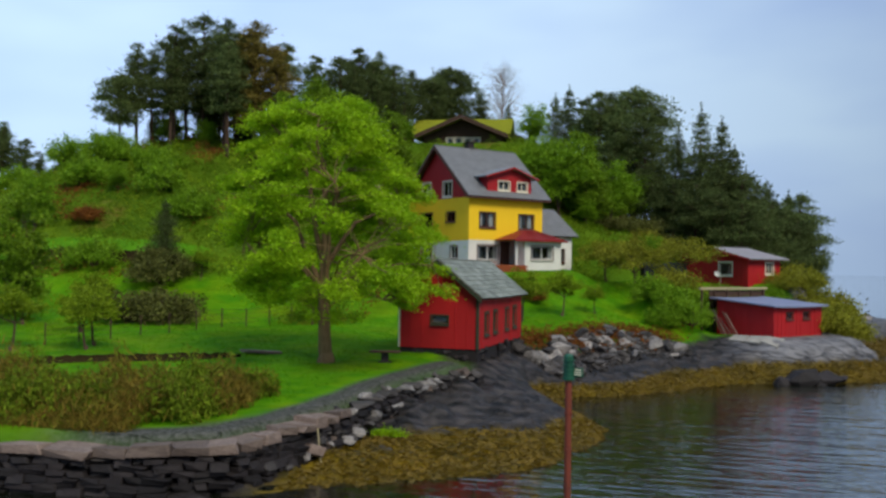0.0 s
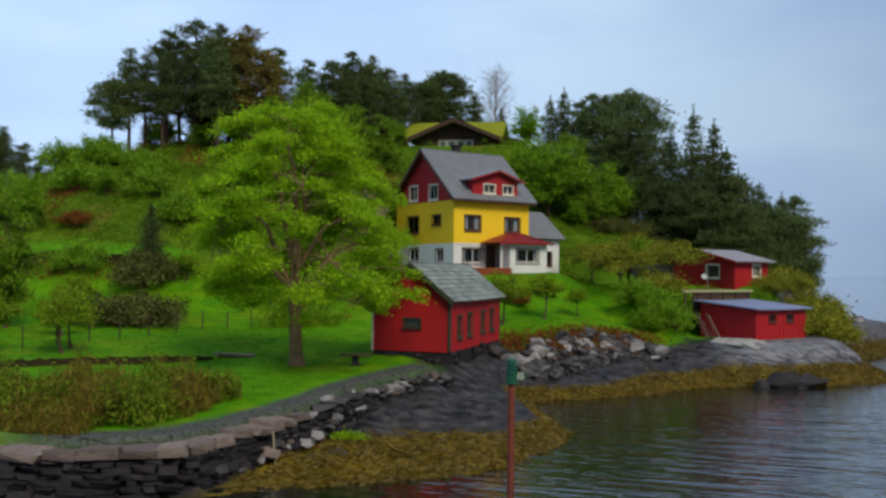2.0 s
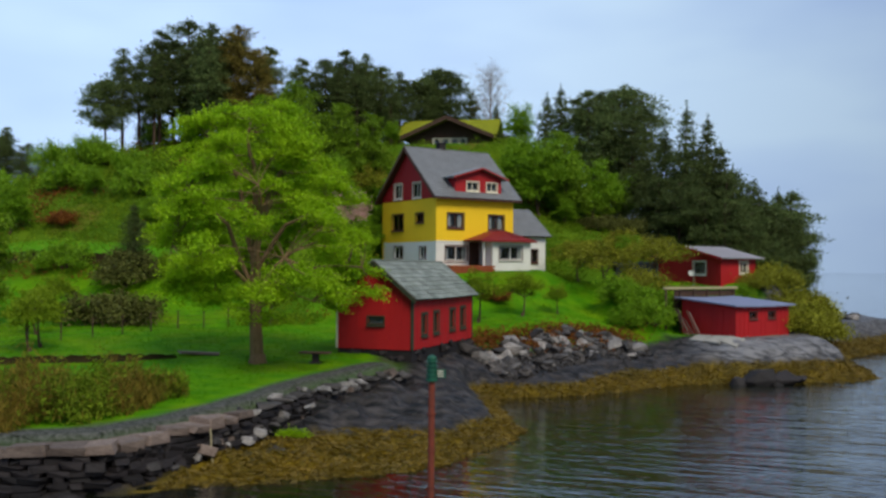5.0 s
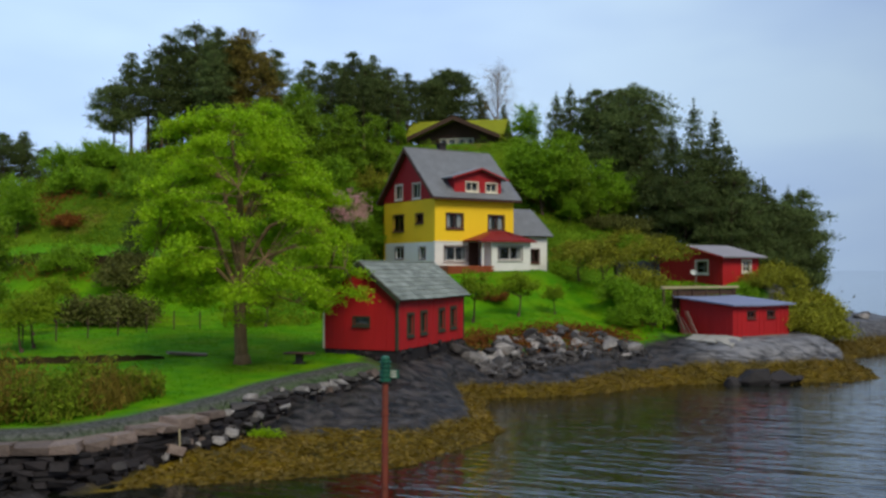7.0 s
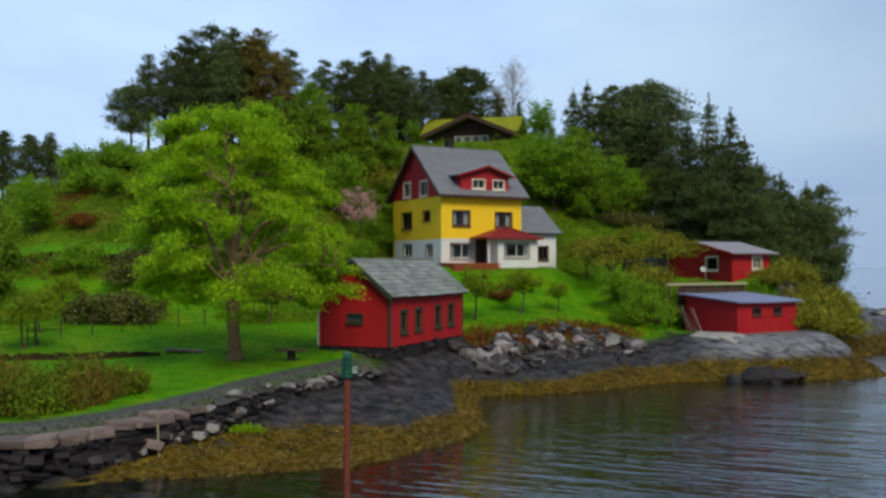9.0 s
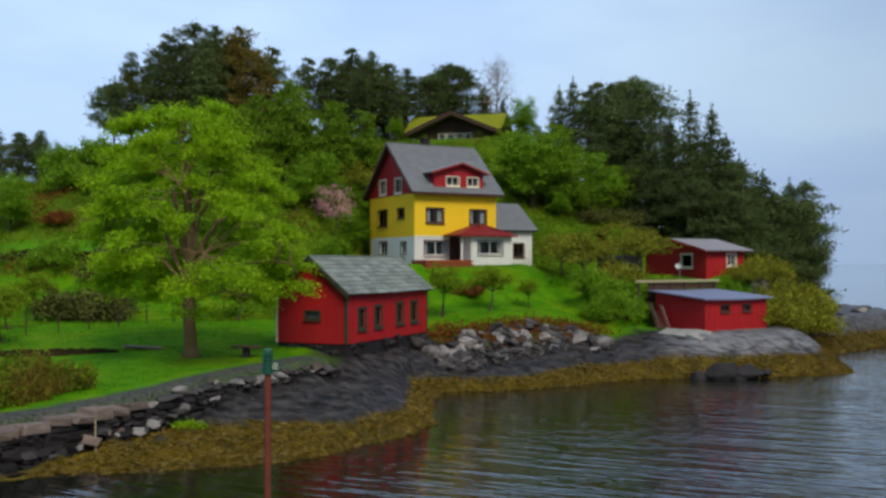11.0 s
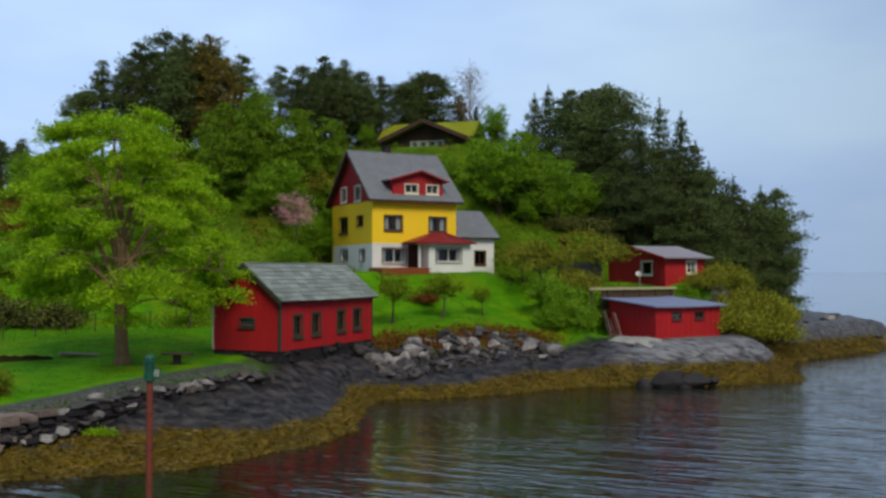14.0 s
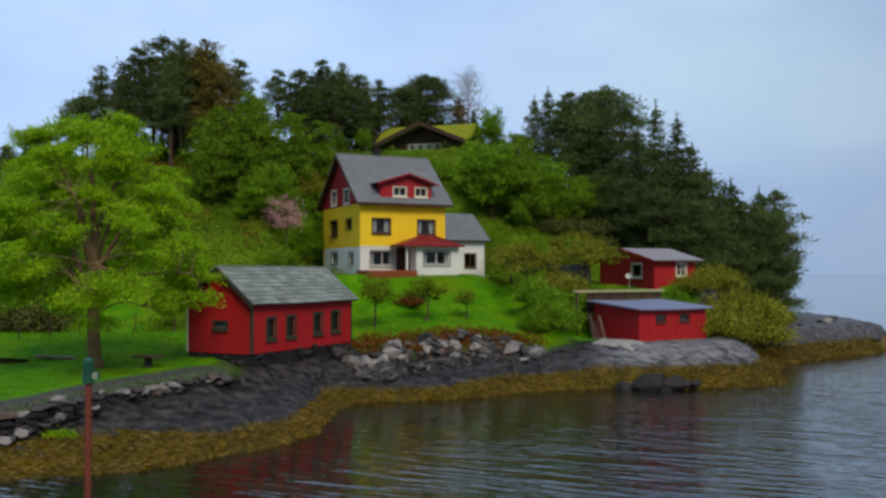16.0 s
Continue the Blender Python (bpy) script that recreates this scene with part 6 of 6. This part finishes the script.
leafy = [broadleaf("leafy_tree", 300 + k, h, lobes, cl, n, lf, tr, lm, M_BARK, lab, G_DEC, sp) for k, (h, lobes, cl, n, lf, tr, sp, lm, lab) in enumerate((
    (6.5, [(0, 0, 4.6, 1.7, 1.0), (-1.1, 0.3, 3.2, 1.4, 0.8), (1.2, -0.3, 3.0, 1.4, 0.8), (0.2, 0.9, 2.4, 1.3, 0.7), (-0.2, -0.9, 2.2, 1.2, 0.7)], 90, 9500, 0.19, 0.10, 0.36, M_FRESH, "rounded young tree in fresh green leaf"),
    (8.0, [(0, 0, 6.6, 1.1, 1.3), (-0.4, 0.3, 5.0, 1.4, 1.0), (0.6, -0.3, 3.9, 1.6, 0.9), (-0.7, 0.4, 2.8, 1.6, 0.8), (0.5, 0.5, 1.9, 1.5, 0.7)], 100, 11000, 0.19, 0.11, 0.34, M_BUSH, "tall young tree in green leaf"),
    (3.6, [(0, 0, 2.7, 0.9, 0.7), (-0.9, 0.1, 2.1, 0.7, 0.7), (0.9, -0.2, 2.1, 0.7, 0.7), (0.2, 0.8, 2.0, 0.6, 0.7)], 60, 3200, 0.15, 0.09, 0.24, M_SCRUB, "small orchard tree just coming into leaf"),
    (4.6, [(0, 0, 3.5, 1.3, 0.6), (-1.6, 0.2, 2.9, 1.2, 0.6), (1.7, -0.3, 2.9, 1.2, 0.6), (0.2, 1.5, 2.9, 1.2, 0.6), (-0.2, -1.5, 2.8, 1.2, 0.6)], 80, 5200, 0.16, 0.12, 0.3, M_OLIVE, "spreading old orchard tree in olive-brown leaf")))]
def plant(kinds, rows, step):
    for k, x, y, size in rows:
        put_copy(kinds[k], x, y, x * step % 360, size)


def stand(kinds, spots):
    for ob, (x, y, size) in zip(kinds, spots):
        put(ob, x, y, 37 * x, size)


stand(pines, ((-40.1, 33.9, 0.88), (-42.8, 31.8, 0.85), (-37.3, 34.7, 0.92), (-31.4, 34.0, 0.96), (-20.2, 59.8, 1.07), (1.2, 60.6, 1.13), (12.6, 51.0, 0.95)))
stand(spruces, ((8.6, 52.5, 1.07), (10.6, 52.7, 1.24), (14.9, 57.0, 1.18)))
stand(leafy, ((-3.8, 52.4, 0.85), (-23.7, 29.3, 0.90), (-23.1, -0.3, 0.79), (4.8, 27.2, 1.05)))
plant(pines, [(4, -43.3, 30.0, 0.76), (0, -34.5, 34.3, 0.93), (3, -28.9, 33.2, 0.81), (1, -43.4, 35.1, 0.81), (2, -40.8, 37.2, 0.79), (0, -35.7, 38.3, 0.87), (1, -31.4, 29.2, 0.84), (1, -38.6, 31.0, 0.75), (0, -33.0, 31.2, 0.8), (2, -33.4, 37.4, 0.84), (2, -38.4, 39.4, 0.8), (0, -29.8, 37.2, 0.82)], 61)
plant(pines, [(0, -30.0, 44.2, 0.74), (2, -27.3, 44.5, 0.72), (0, -26.4, 47.2, 0.81), (1, -24.5, 48.2, 0.83), (2, -23.3, 49.9, 0.67), (1, -22.3, 52.5, 0.73), (4, -21.3, 57.3, 0.91), (1, -24.9, 42.4, 0.70), (0, -23.5, 44.2, 0.67), (1, -30.0, 47.6, 0.65), (0, -21.6, 48.4, 0.51), (1, -17.4, 63.0, 0.80), (2, -28.2, 49.4, 0.7), (2, -25.0, 52.0, 0.68), (0, -27.2, 53.0, 0.72)], 61)
plant(pines, [(1, -12.1, 67.8, 0.6), (4, -13.2, 64.3, 0.6), (0, -2.9, 60.9, 0.98), (0, -4.7, 64.5, 0.95), (2, -0.5, 57.4, 0.8), (2, 2.6, 56.7, 0.85), (2, -1.8, 63.4, 1.05)], 61)
plant(pines, [(0, -78.7, 50.1, 0.72), (1, -79.0, 54.2, 0.85), (2, -75.1, 53.8, 0.6), (1, -72.5, 53.5, 0.52), (0, -69.8, 54.7, 0.5), (2, -80.7, 48.0, 0.74), (0, -82.9, 45.5, 0.8), (1, -81.4, 39.5, 0.8), (0, -77.0, 51.8, 0.7), (2, -76.8, 48.5, 0.68), (2, -83.5, 50.0, 0.74), (2, -73.0, 50.5, 0.5), (0, -86.0, 42.0, 0.8)], 61)
plant(spruces, [(2, -26.7, 12.9, 0.42), (1, -7.0, 54.0, 0.34), (1, -12.0, 55.4, 0.42), (2, 2.0, 54.0, 0.55), (2, 4.2, 52.6, 0.55), (2, 0.2, 56.0, 0.5), (1, -8.7, 65.6, 0.96), (1, -7.1, 66.0, 1.08), (0, 6.3, 54.2, 0.85), (1, 11.8, 53.8, 1.09), (0, 12.9, 54.9, 0.84), (1, 17.2, 60.1, 1.0)], 83)
plant(pines, [(6, 7.6, 54.5, 0.8), (6, 9.8, 52.0, 1.05), (6, 11.8, 55.6, 1.0), (6, 8.4, 48.6, 0.72), (6, 10.6, 47.4, 0.75), (6, 12.6, 47.4, 0.78), (6, 14.8, 50.2, 0.82), (6, 15.4, 54.4, 0.95), (6, 16.8, 58.0, 0.98), (6, 18.0, 61.4, 0.95), (6, 17.4, 54.6, 0.7), (6, 16.4, 50.6, 0.62), (6, 18.2, 57.6, 0.62), (6, 5.6, 55.0, 0.6), (6, 18.0, 56.6, 0.9), (6, 17.8, 59.4, 0.95), (2, 18.6, 62.0, 0.95), (6, 3.6, 54.2, 0.6), (6, 6.0, 51.0, 0.62)], 61)
plant(spruces, [(2, 13.9, 50.9, 0.86), (0, 4.4, 57.0, 0.5), (2, 16.6, 62.6, 1.05), (2, 9.4, 50.5, 0.95)], 83)
# lower trees that close the gaps behind the pines
plant(pines, [(6, -40.0, 39.5, 0.5), (6, -36.5, 41.0, 0.55), (6, -33.0, 39.6, 0.5), (6, -43.5, 37.0, 0.42), (6, -30.2, 38.8, 0.5), (6, -38.2, 37.4, 0.45), (6, -34.8, 36.2, 0.42), (6, -26.0, 50.5, 0.5), (6, -23.0, 52.5, 0.45), (6, -28.5, 52.0, 0.5)], 61)
plant(spruces, [(2, -37.0, 43.0, 0.55), (2, -33.0, 43.5, 0.6), (2, -41.0, 41.0, 0.5), (2, -29.0, 56.0, 0.6), (2, -25.5, 57.0, 0.6), (2, -31.5, 52.0, 0.55), (2, -34.5, 48.0, 0.5), (2, -45.0, 38.0, 0.45), (2, -30.5, 40.0, 0.5)], 83)
plant(leafy, [(0, -43.0, 38.5, 0.55), (0, -39.5, 40.5, 0.6), (0, -36.5, 41.5, 0.6), (0, -33.5, 40.5, 0.55), (0, -41.5, 34.5, 0.4), (0, -36.0, 33.0, 0.4), (0, -30.0, 51.5, 0.6), (0, -26.5, 55.0, 0.6), (0, -23.8, 55.5, 0.55), (0, -28.5, 46.5, 0.45), (0, -24.0, 46.5, 0.4), (0, -20.5, 46.0, 0.4)], 53)
plant(leafy, [(1, -23.4, 31.8, 0.80), (1, -22.9, 25.2, 0.75), (0, 2.7, 35.4, 0.5), (0, -2.9, 46.4, 0.5), (0, 1.8, 53.6, 0.88), (1, 0.8, 51.3, 0.55), (0, -21.6, 30.6, 0.45), (0, -15.0, 27.4, 0.7), (0, -35.0, 18.7, 0.4), (0, -38.1, 13.0, 0.75), (1, -28.8, 1.5, 1.0), (0, 5.0, 38.0, 0.55), (0, -1.0, 40.5, 0.5), (0, -18.5, 24.0, 0.5), (1, -26.5, 29.5, 0.85), (0, -8.2, 50.8, 0.75), (0, -4.8, 49.0, 0.7), (1, -25.0, 33.5, 0.9)], 47)
plant(leafy, [(0, -3.4, 40.0, 1.15), (1, -1.4, 41.8, 1.05), (0, -5.6, 42.2, 0.95), (0, 0.6, 44.6, 1.0), (1, -3.0, 45.2, 0.9)], 47)
plant(leafy, [(1, -20.6, 26.4, 1.0), (1, -18.4, 29.0, 0.95), (1, -16.6, 32.4, 0.8), (1, -22.6, 30.0, 1.0), (1, -20.0, 33.2, 0.75), (0, -14.6, 30.0, 0.75), (0, -17.2, 25.4, 0.85), (0, -12.8, 33.5, 0.65), (1, -24.6, 26.0, 0.9)], 47)
plant(leafy, [(2, -26.4, 4.9, 0.9), (2, -23.5, 12.6, 0.6), (2, -16.8, 12.5, 0.8), (2, -1.0, 14.2, 1.0), (2, 1.0, 17.6, 0.9), (2, 2.8, 20.4, 0.62), (2, -21.7, -7.3, 0.95), (2, -19.3, -4.1, 0.95), (3, 8.2, 30.0, 0.95), (3, 2.2, 30.4, 0.8), (2, -13.5, 9.5, 0.8), (2, -18.6, -5.6, 0.85)], 47)

cherry = broadleaf("blossom_tree", 77, 4.6, [(0, 0, 3.4, 1.2, 0.8), (-0.9, 0.2, 2.6, 1.0, 0.8), (0.9, -0.2, 2.7, 1.0, 0.8), (0.1, 0.4, 2.0, 0.9, 0.7)], 46, 1700, 0.12, 0.07, M_BLOSSOM, M_BARK, "small ornamental tree in pale pink blossom", spread=0.3)
put(cherry, -14.6, 23.6, 0, 1.0)


def bare_tree():
    rng = random.Random(5)
    t = thing("bare_tree", pose(0, 0, 0), "tall bare birch with fine leafless twigs on the hilltop", "tree")
    verts, faces, tips = [], [], []
    trunk = bend((0, 0, -0.3), (0.2, 0, 7.4), rng, 0.15, 8)
    limb_into(verts, faces, trunk, 0.11, 0.02, 6)
    for k in range(46):
        f = 0.25 + 0.72 * k / 46
        i = min(7, int(f * 8))
        p = Vector(trunk[i]).lerp(Vector(trunk[i + 1]), f * 8 - i)
        a = k * 2.4
        reach = 1.7 * (1 - f) ** 0.5 + 0.35
        tip = p + Vector((math.cos(a) * reach, math.sin(a) * reach, reach * 1.1))
        b = bend(p, tip, rng, 0.1, 3)
        limb_into(verts, faces, b, 0.03, 0.008, 4)
        for j in range(5):
            q = b[rng.randint(1, 3)]
            e = Vector(q) + Vector((rng.gauss(0, 0.4), rng.gauss(0, 0.4), rng.uniform(0.2, 0.7)))
            limb_into(verts, faces, [q, e], 0.014, 0.006, 3)
            tips.append(e)
    part_mesh("trunk", mesh_of("trunk", verts, faces, M_BARK_OLD, True), t)
    r = np.random.RandomState(6)
    pts = np.repeat(np.array(tips), 10, 0) + r.normal(size=(len(tips) * 10, 3)) * 0.22
    part_mesh("twig_crown", cards_mesh("twig_crown", pts, 0.30, 0.018, M_BARK_OLD, 6, 0.0, 0.4), t)
    put(t, -12.8, 55.1, 0, 1.16)


bare_tree()

G_BUSH = "bushes of the garden"
bushes = [bush("bush", 400 + k, rx, rz, n, lm, lab, G_BUSH) for k, (rx, rz, n, lm, lab) in enumerate((
    (1.5, 1.5, 4600, M_FRESH, "rounded leafy green garden bush"),
    (1.9, 1.7, 5200, M_OLIVE, "broad loose bush in olive-green leaf"),
    (1.7, 1.3, 4600, M_DARKBUSH, "dense dark brown-green bush"),
    (1.3, 1.1, 3200, M_HEATH, "russet bush with few leaves")))]
for ob, (x, y, s) in zip(bushes, ((8.0, 23.4, 1.1), (17.3, 29.4, 1.1), (-22.0, 6.4, 1.4), (-1.6, 20.4, 0.8))):
    put(ob, x, y, 20, s)
for k, x, y, s in ((0, 9.6, 25.2, 1.1), (0, 6.3, 24.2, 1.0), (1, 10.4, 27.6, 0.9), (1, 7.6, 26.4, 1.0), (1, 17.8, 33.0, 1.2), (1, 16.8, 36.0, 1.1), (3, 18.6, 35.0, 1.2), (3, 18.2, 31.6, 1.1), (2, -23.8, 5.6, 1.5), (1, 17.4, 30.6, 0.9), (1, 13.7, 30.6, 0.55), (1, 18.6, 35.4, 1.2), (1, 18.9, 38.4, 1.3), (3, 19.9, 40.6, 1.2), (1, 19.6, 43.0, 1.2), (1, 16.0, 39.4, 1.5), (1, 18.4, 40.6, 1.6)):
    put_copy(bushes[k], x, y, x * 71 % 360, s)
for k, x, y, s in ((1, 14.4, 29.0, 0.9), (1, 13.2, 30.2, 0.7), (1, 15.6, 30.2, 0.8), (1, 19.4, 33.4, 1.3), (1, 20.0, 36.8, 1.35), (1, 18.0, 28.2, 1.2), (0, 9.2, 21.9, 0.95), (0, 7.4, 21.8, 0.85), (0, 14.6, 31.6, 0.7), (1, 15.8, 33.0, 0.8), (0, -12.8, 20.4, 0.8), (0, -10.6, 18.6, 0.7), (2, -25.6, 11.0, 1.3), (2, -26.4, 12.4, 1.1), (0, -31, 11, 1.2), (3, -35, 15, 1.0), (0, -39, 20, 1.4), (0, -32, 20, 1.3), (0, -28, 18, 1.2), (0, -35, 24, 1.3), (0, -42, 26, 1.3)):
    put_copy(bushes[k], x, y, x * 71 % 360, s)
for k, x, y, s in ((2, 5.0, 44.0, 1.2), (2, 3.0, 47.0, 1.3), (0, -2.0, 44.5, 1.1), (1, 4.2, 40.6, 1.1), (2, 1.2, 43.2, 1.0), (0, -7.0, 47.5, 1.2), (1, -16.5, 30.5, 1.2), (0, -18.0, 33.5, 1.3), (0, -14.5, 36, 1.1), (0, -11, 44, 1.2), (0, -44, 24, 1.3), (0, -46, 20, 1.2), (0, -40, 26, 1.3), (0, -55, 33, 1.2), (0, -51, 27, 1.1)):
    put_copy(bushes[k], x, y, x * 71 % 360, s)


def reeds():
    """Mounds of thin upright shoots behind the sea wall, brown at the heart and green at the edges."""
    def keep(a, b, r):
        w, side = seg_dist(a, b, SEA_WALL, False)
        return (w * side > np.where(a > -5.6, 1.9, 0.6)) & (w * side < 6.4 + 0.9 * waves(a, b, 3, 61)) & (a < -4.4 + 0.6 * waves(a, b, 2, 62)) & (b < -12.0)
    x, y = scatter(150000, -30, -3.4, -22, -12, 39, keep)
    r = np.random.RandomState(7)
    mound = np.clip(waves(x, y, 3.4, 63) + 0.55 * waves(x, y, 1.5, 64) + 0.55, 0, 1.3)
    w, _ = seg_dist(x, y, SEA_WALL, False)
    h = (0.35 + 1.05 * mound) * smooth(0.4, 2.0, w) * smooth(-3.6, -5.6, x) + 0.1
    top = r.uniform(0.05, 1.0, len(x)) ** 0.8
    pts = np.stack([x, y, ground_z(x, y) + top * h * r.choice((1.0, 1.0, 1.0, 1.35), len(x))], -1)
    brown = waves(x, y, 4.0, 65) + r.normal(0, 0.35, len(x)) > -0.05
    tagged(new("reed_scrub", cards_mesh("reed_scrub", pts[brown], 0.36, 0.035, M_REED, 10, 0.2, 1.6)), "brown upright shoots behind the sea wall", "reeds", kind="stuff")
    tagged(new("low_scrub", cards_mesh("low_scrub", pts[~brown], 0.22, 0.07, M_SHOOT, 11, 0.0, 0.9)), "green low scrub behind the sea wall", "scrub", kind="stuff")


reeds()


# ---- garden things ----
def fence():
    f = thing("garden_fence", pose(0, 0, 0), "wire garden fence on thin dark wooden posts", "fence")
    pts = [Vector((-21.6 + 0.68 * k, -5.0 + 1.73 * k, 0)) for k in range(10)]
    for p in pts:
        p.z = ground_at(p.x, p.y)
        part("fence_post", boxy(p.x - 0.032, p.x + 0.032, p.y - 0.032, p.y + 0.032, p.z - 0.3, p.z + 1.15, 0.01), M_WOOD, f)
    for k in range(4):
        verts, faces = [], []
        limb_into(verts, faces, [p + Vector((0.05, 0, 0.25 + 0.27 * k)) for p in pts], 0.007, 0.007, 4)
        part_mesh("wire", mesh_of("wire", verts, faces, M_WOOD), f)


def bench():
    z = ground_at(-3.55, -3.5)
    b = thing("garden_bench", pose(-3.55, -3.5, z, 0, 0, 12), "small dark garden table on a single pedestal", "table")
    part("tabletop", boxy(-0.72, 0.72, -0.3, 0.3, 0.46, 0.54, 0.02), M_WOOD, b)
    part("pedestal", boxy(-0.16, 0.16, -0.12, 0.12, -0.05, 0.46, 0.02), M_DARK_STONE, b)
    part("foot", boxy(-0.28, 0.28, -0.2, 0.2, -0.06, 0.05, 0.02), M_DARK_STONE, b)


def turf_step(label, line, total, height, seed):
    """A low step in the grass: an overhanging lip of turf over a dark earth face."""
    r = random.Random(seed)
    t = thing("turf_bank", pose(0, 0, 0), label, "bank", kind="structure")
    verts, faces, turf = [], [], []
    n = 70
    for i in range(n + 1):
        p, d, _ = along(line, [0] * len(line), total * i / n)
        nrm = Vector((d.y, -d.x))
        h = height * min(1.0, 0.15 + 4 * i / n, 0.15 + 4 * (1 - i / n)) + r.uniform(-0.05, 0.05)
        for off, dz in ((0.22 + r.uniform(-0.05, 0.05), -0.08), (0.08, h * 0.55), (0.12 + r.uniform(-0.05, 0.05), h), (-0.7, h * 0.75), (-2.4, -0.06)):
            q = p + nrm * off
            verts.append((q.x, q.y, ground_at(q.x, q.y) + dz))
        if i:
            k = (i - 1) * 5
            faces += [(k + j, k + j + 1, k + j + 6, k + j + 5) for j in range(2)]
            turf += [(k + j, k + j + 1, k + j + 6, k + j + 5) for j in (2, 3)]
    part_mesh("earth_step", mesh_of("earth_step", verts, faces, M_EARTH, True), t)
    part_mesh("turf_top", mesh_of("turf_top", verts, turf, M_BANK_TURF, True), t, "mown turf above the earth step")


def turf_bank():
    turf_step("low dark earth step along the lawn", [(-24, -14.0), (-18.8, -10.4), (-16.0, -8.4), (-12.9, -6.7), (-10.7, -4.4)], 17.8, 0.34, 4)
    turf_step("grassy terrace step at the foot of the slope", [(-38, 9.4), (-33.9, 11.1), (-30, 12.0), (-27.5, 12.7), (-23.5, 13.8)], 15.0, 0.75, 5)
    s = thing("stone_slab", pose(-10.2, -3.2, ground_at(-10.2, -3.2), 0, 4, 35), "flat pale stone slab lying on the lawn edge", "stone slab")
    part_mesh("slab_stone", CAPS[1], s).matrix_local = Matrix.Translation((0, 0, 0.1)) @ Matrix.Diagonal((2.0, 0.6, 0.14, 1))


M_EARTH = mat("dark_earth", (0.040, 0.026, 0.010), 0.95, 0.5, 1.5, 0.9, 8, second=(0.016, 0.014, 0.006))
M_BANK_TURF = mat("mown_turf", (0.085, 0.22, 0.001), 0.9, 0.3, 0.9, 0.6, 7, second=(0.045, 0.17, 0.001))
M_TARP = mat("grey_tarpaulin", (0.045, 0.05, 0.05), 0.7, 0.4, 1.5, 0.4, 6)


def woodpile():
    z = ground_at(6.6, 31.0)
    w = thing("woodpile", pose(6.6, 31.0, z - 0.1, 0, 0, 20) @ Matrix.Scale(1.05, 4), "firewood stack under a dark grey tarpaulin", "woodpile")
    r = random.Random(9)
    verts, faces = [], []
    for i in range(9):
        for k in range(5):
            x = -1.6 + 3.2 * i / 8
            y, zz = ((-0.75, 0.25), (-0.62, 1.35), (0.0, 1.6), (0.62, 1.3), (0.75, 0.25))[k]
            verts.append((x + r.uniform(-0.05, 0.05), y, zz + r.uniform(-0.08, 0.08)))
        if i:
            a = (i - 1) * 5
            faces += [(a + j, a + j + 1, a + j + 6, a + j + 5) for j in range(4)]
    part_mesh("tarpaulin", mesh_of("tarpaulin", verts, faces, M_TARP, True), w)
    for k in range(24):
        bm = bmesh.new()
        bmesh.ops.create_cone(bm, cap_ends=True, segments=8, radius1=0.1, radius2=0.1, depth=1.1)
        o = part("log", bm, M_WOOD, w)
        o.matrix_local = pose(-1.45 + (k % 12) * 0.26, 0, 0.1 + (k // 12) * 0.2, 90, 0, 0)


def wall_foot_things():
    r = np.random.RandomState(12)
    x, y = -0.2, -11.9
    tuft = thing("grass_tuft", pose(x, y, ground_at(x, y)), "bright yellow-green tuft of grass at the wall foot", "grass tuft")
    p = r.normal(size=(900, 3)) * np.array([0.34, 0.22, 0.0])
    p[:, 2] = np.abs(r.normal(size=900)) * 0.10
    part_mesh("sward", cards_mesh("sward", p, 0.16, 0.035, M_LEAF, 12, 0.0, 1.0), tuft)
    foot, head = Vector((-1.05, -15.85, ground_at(-1.05, -15.85))), Vector((-1.3, -15.65, 1.62))
    pole = thing("leaning_pole", Matrix.Translation(foot) @ (head - foot).to_track_quat("Z", "Y").to_matrix().to_4x4(), "thin pale pole leaning against the sea wall", "pole")
    verts, faces = [], []
    limb_into(verts, faces, [(0, 0, -0.05), (0.02, 0, 0.5), (0, 0, (head - foot).length)], 0.03, 0.022, 6)
    part_mesh("stem", mesh_of("stem", verts, faces, M_BEAM, True), pole)


wall_foot_things()
fence()
bench()
turf_bank()
woodpile()
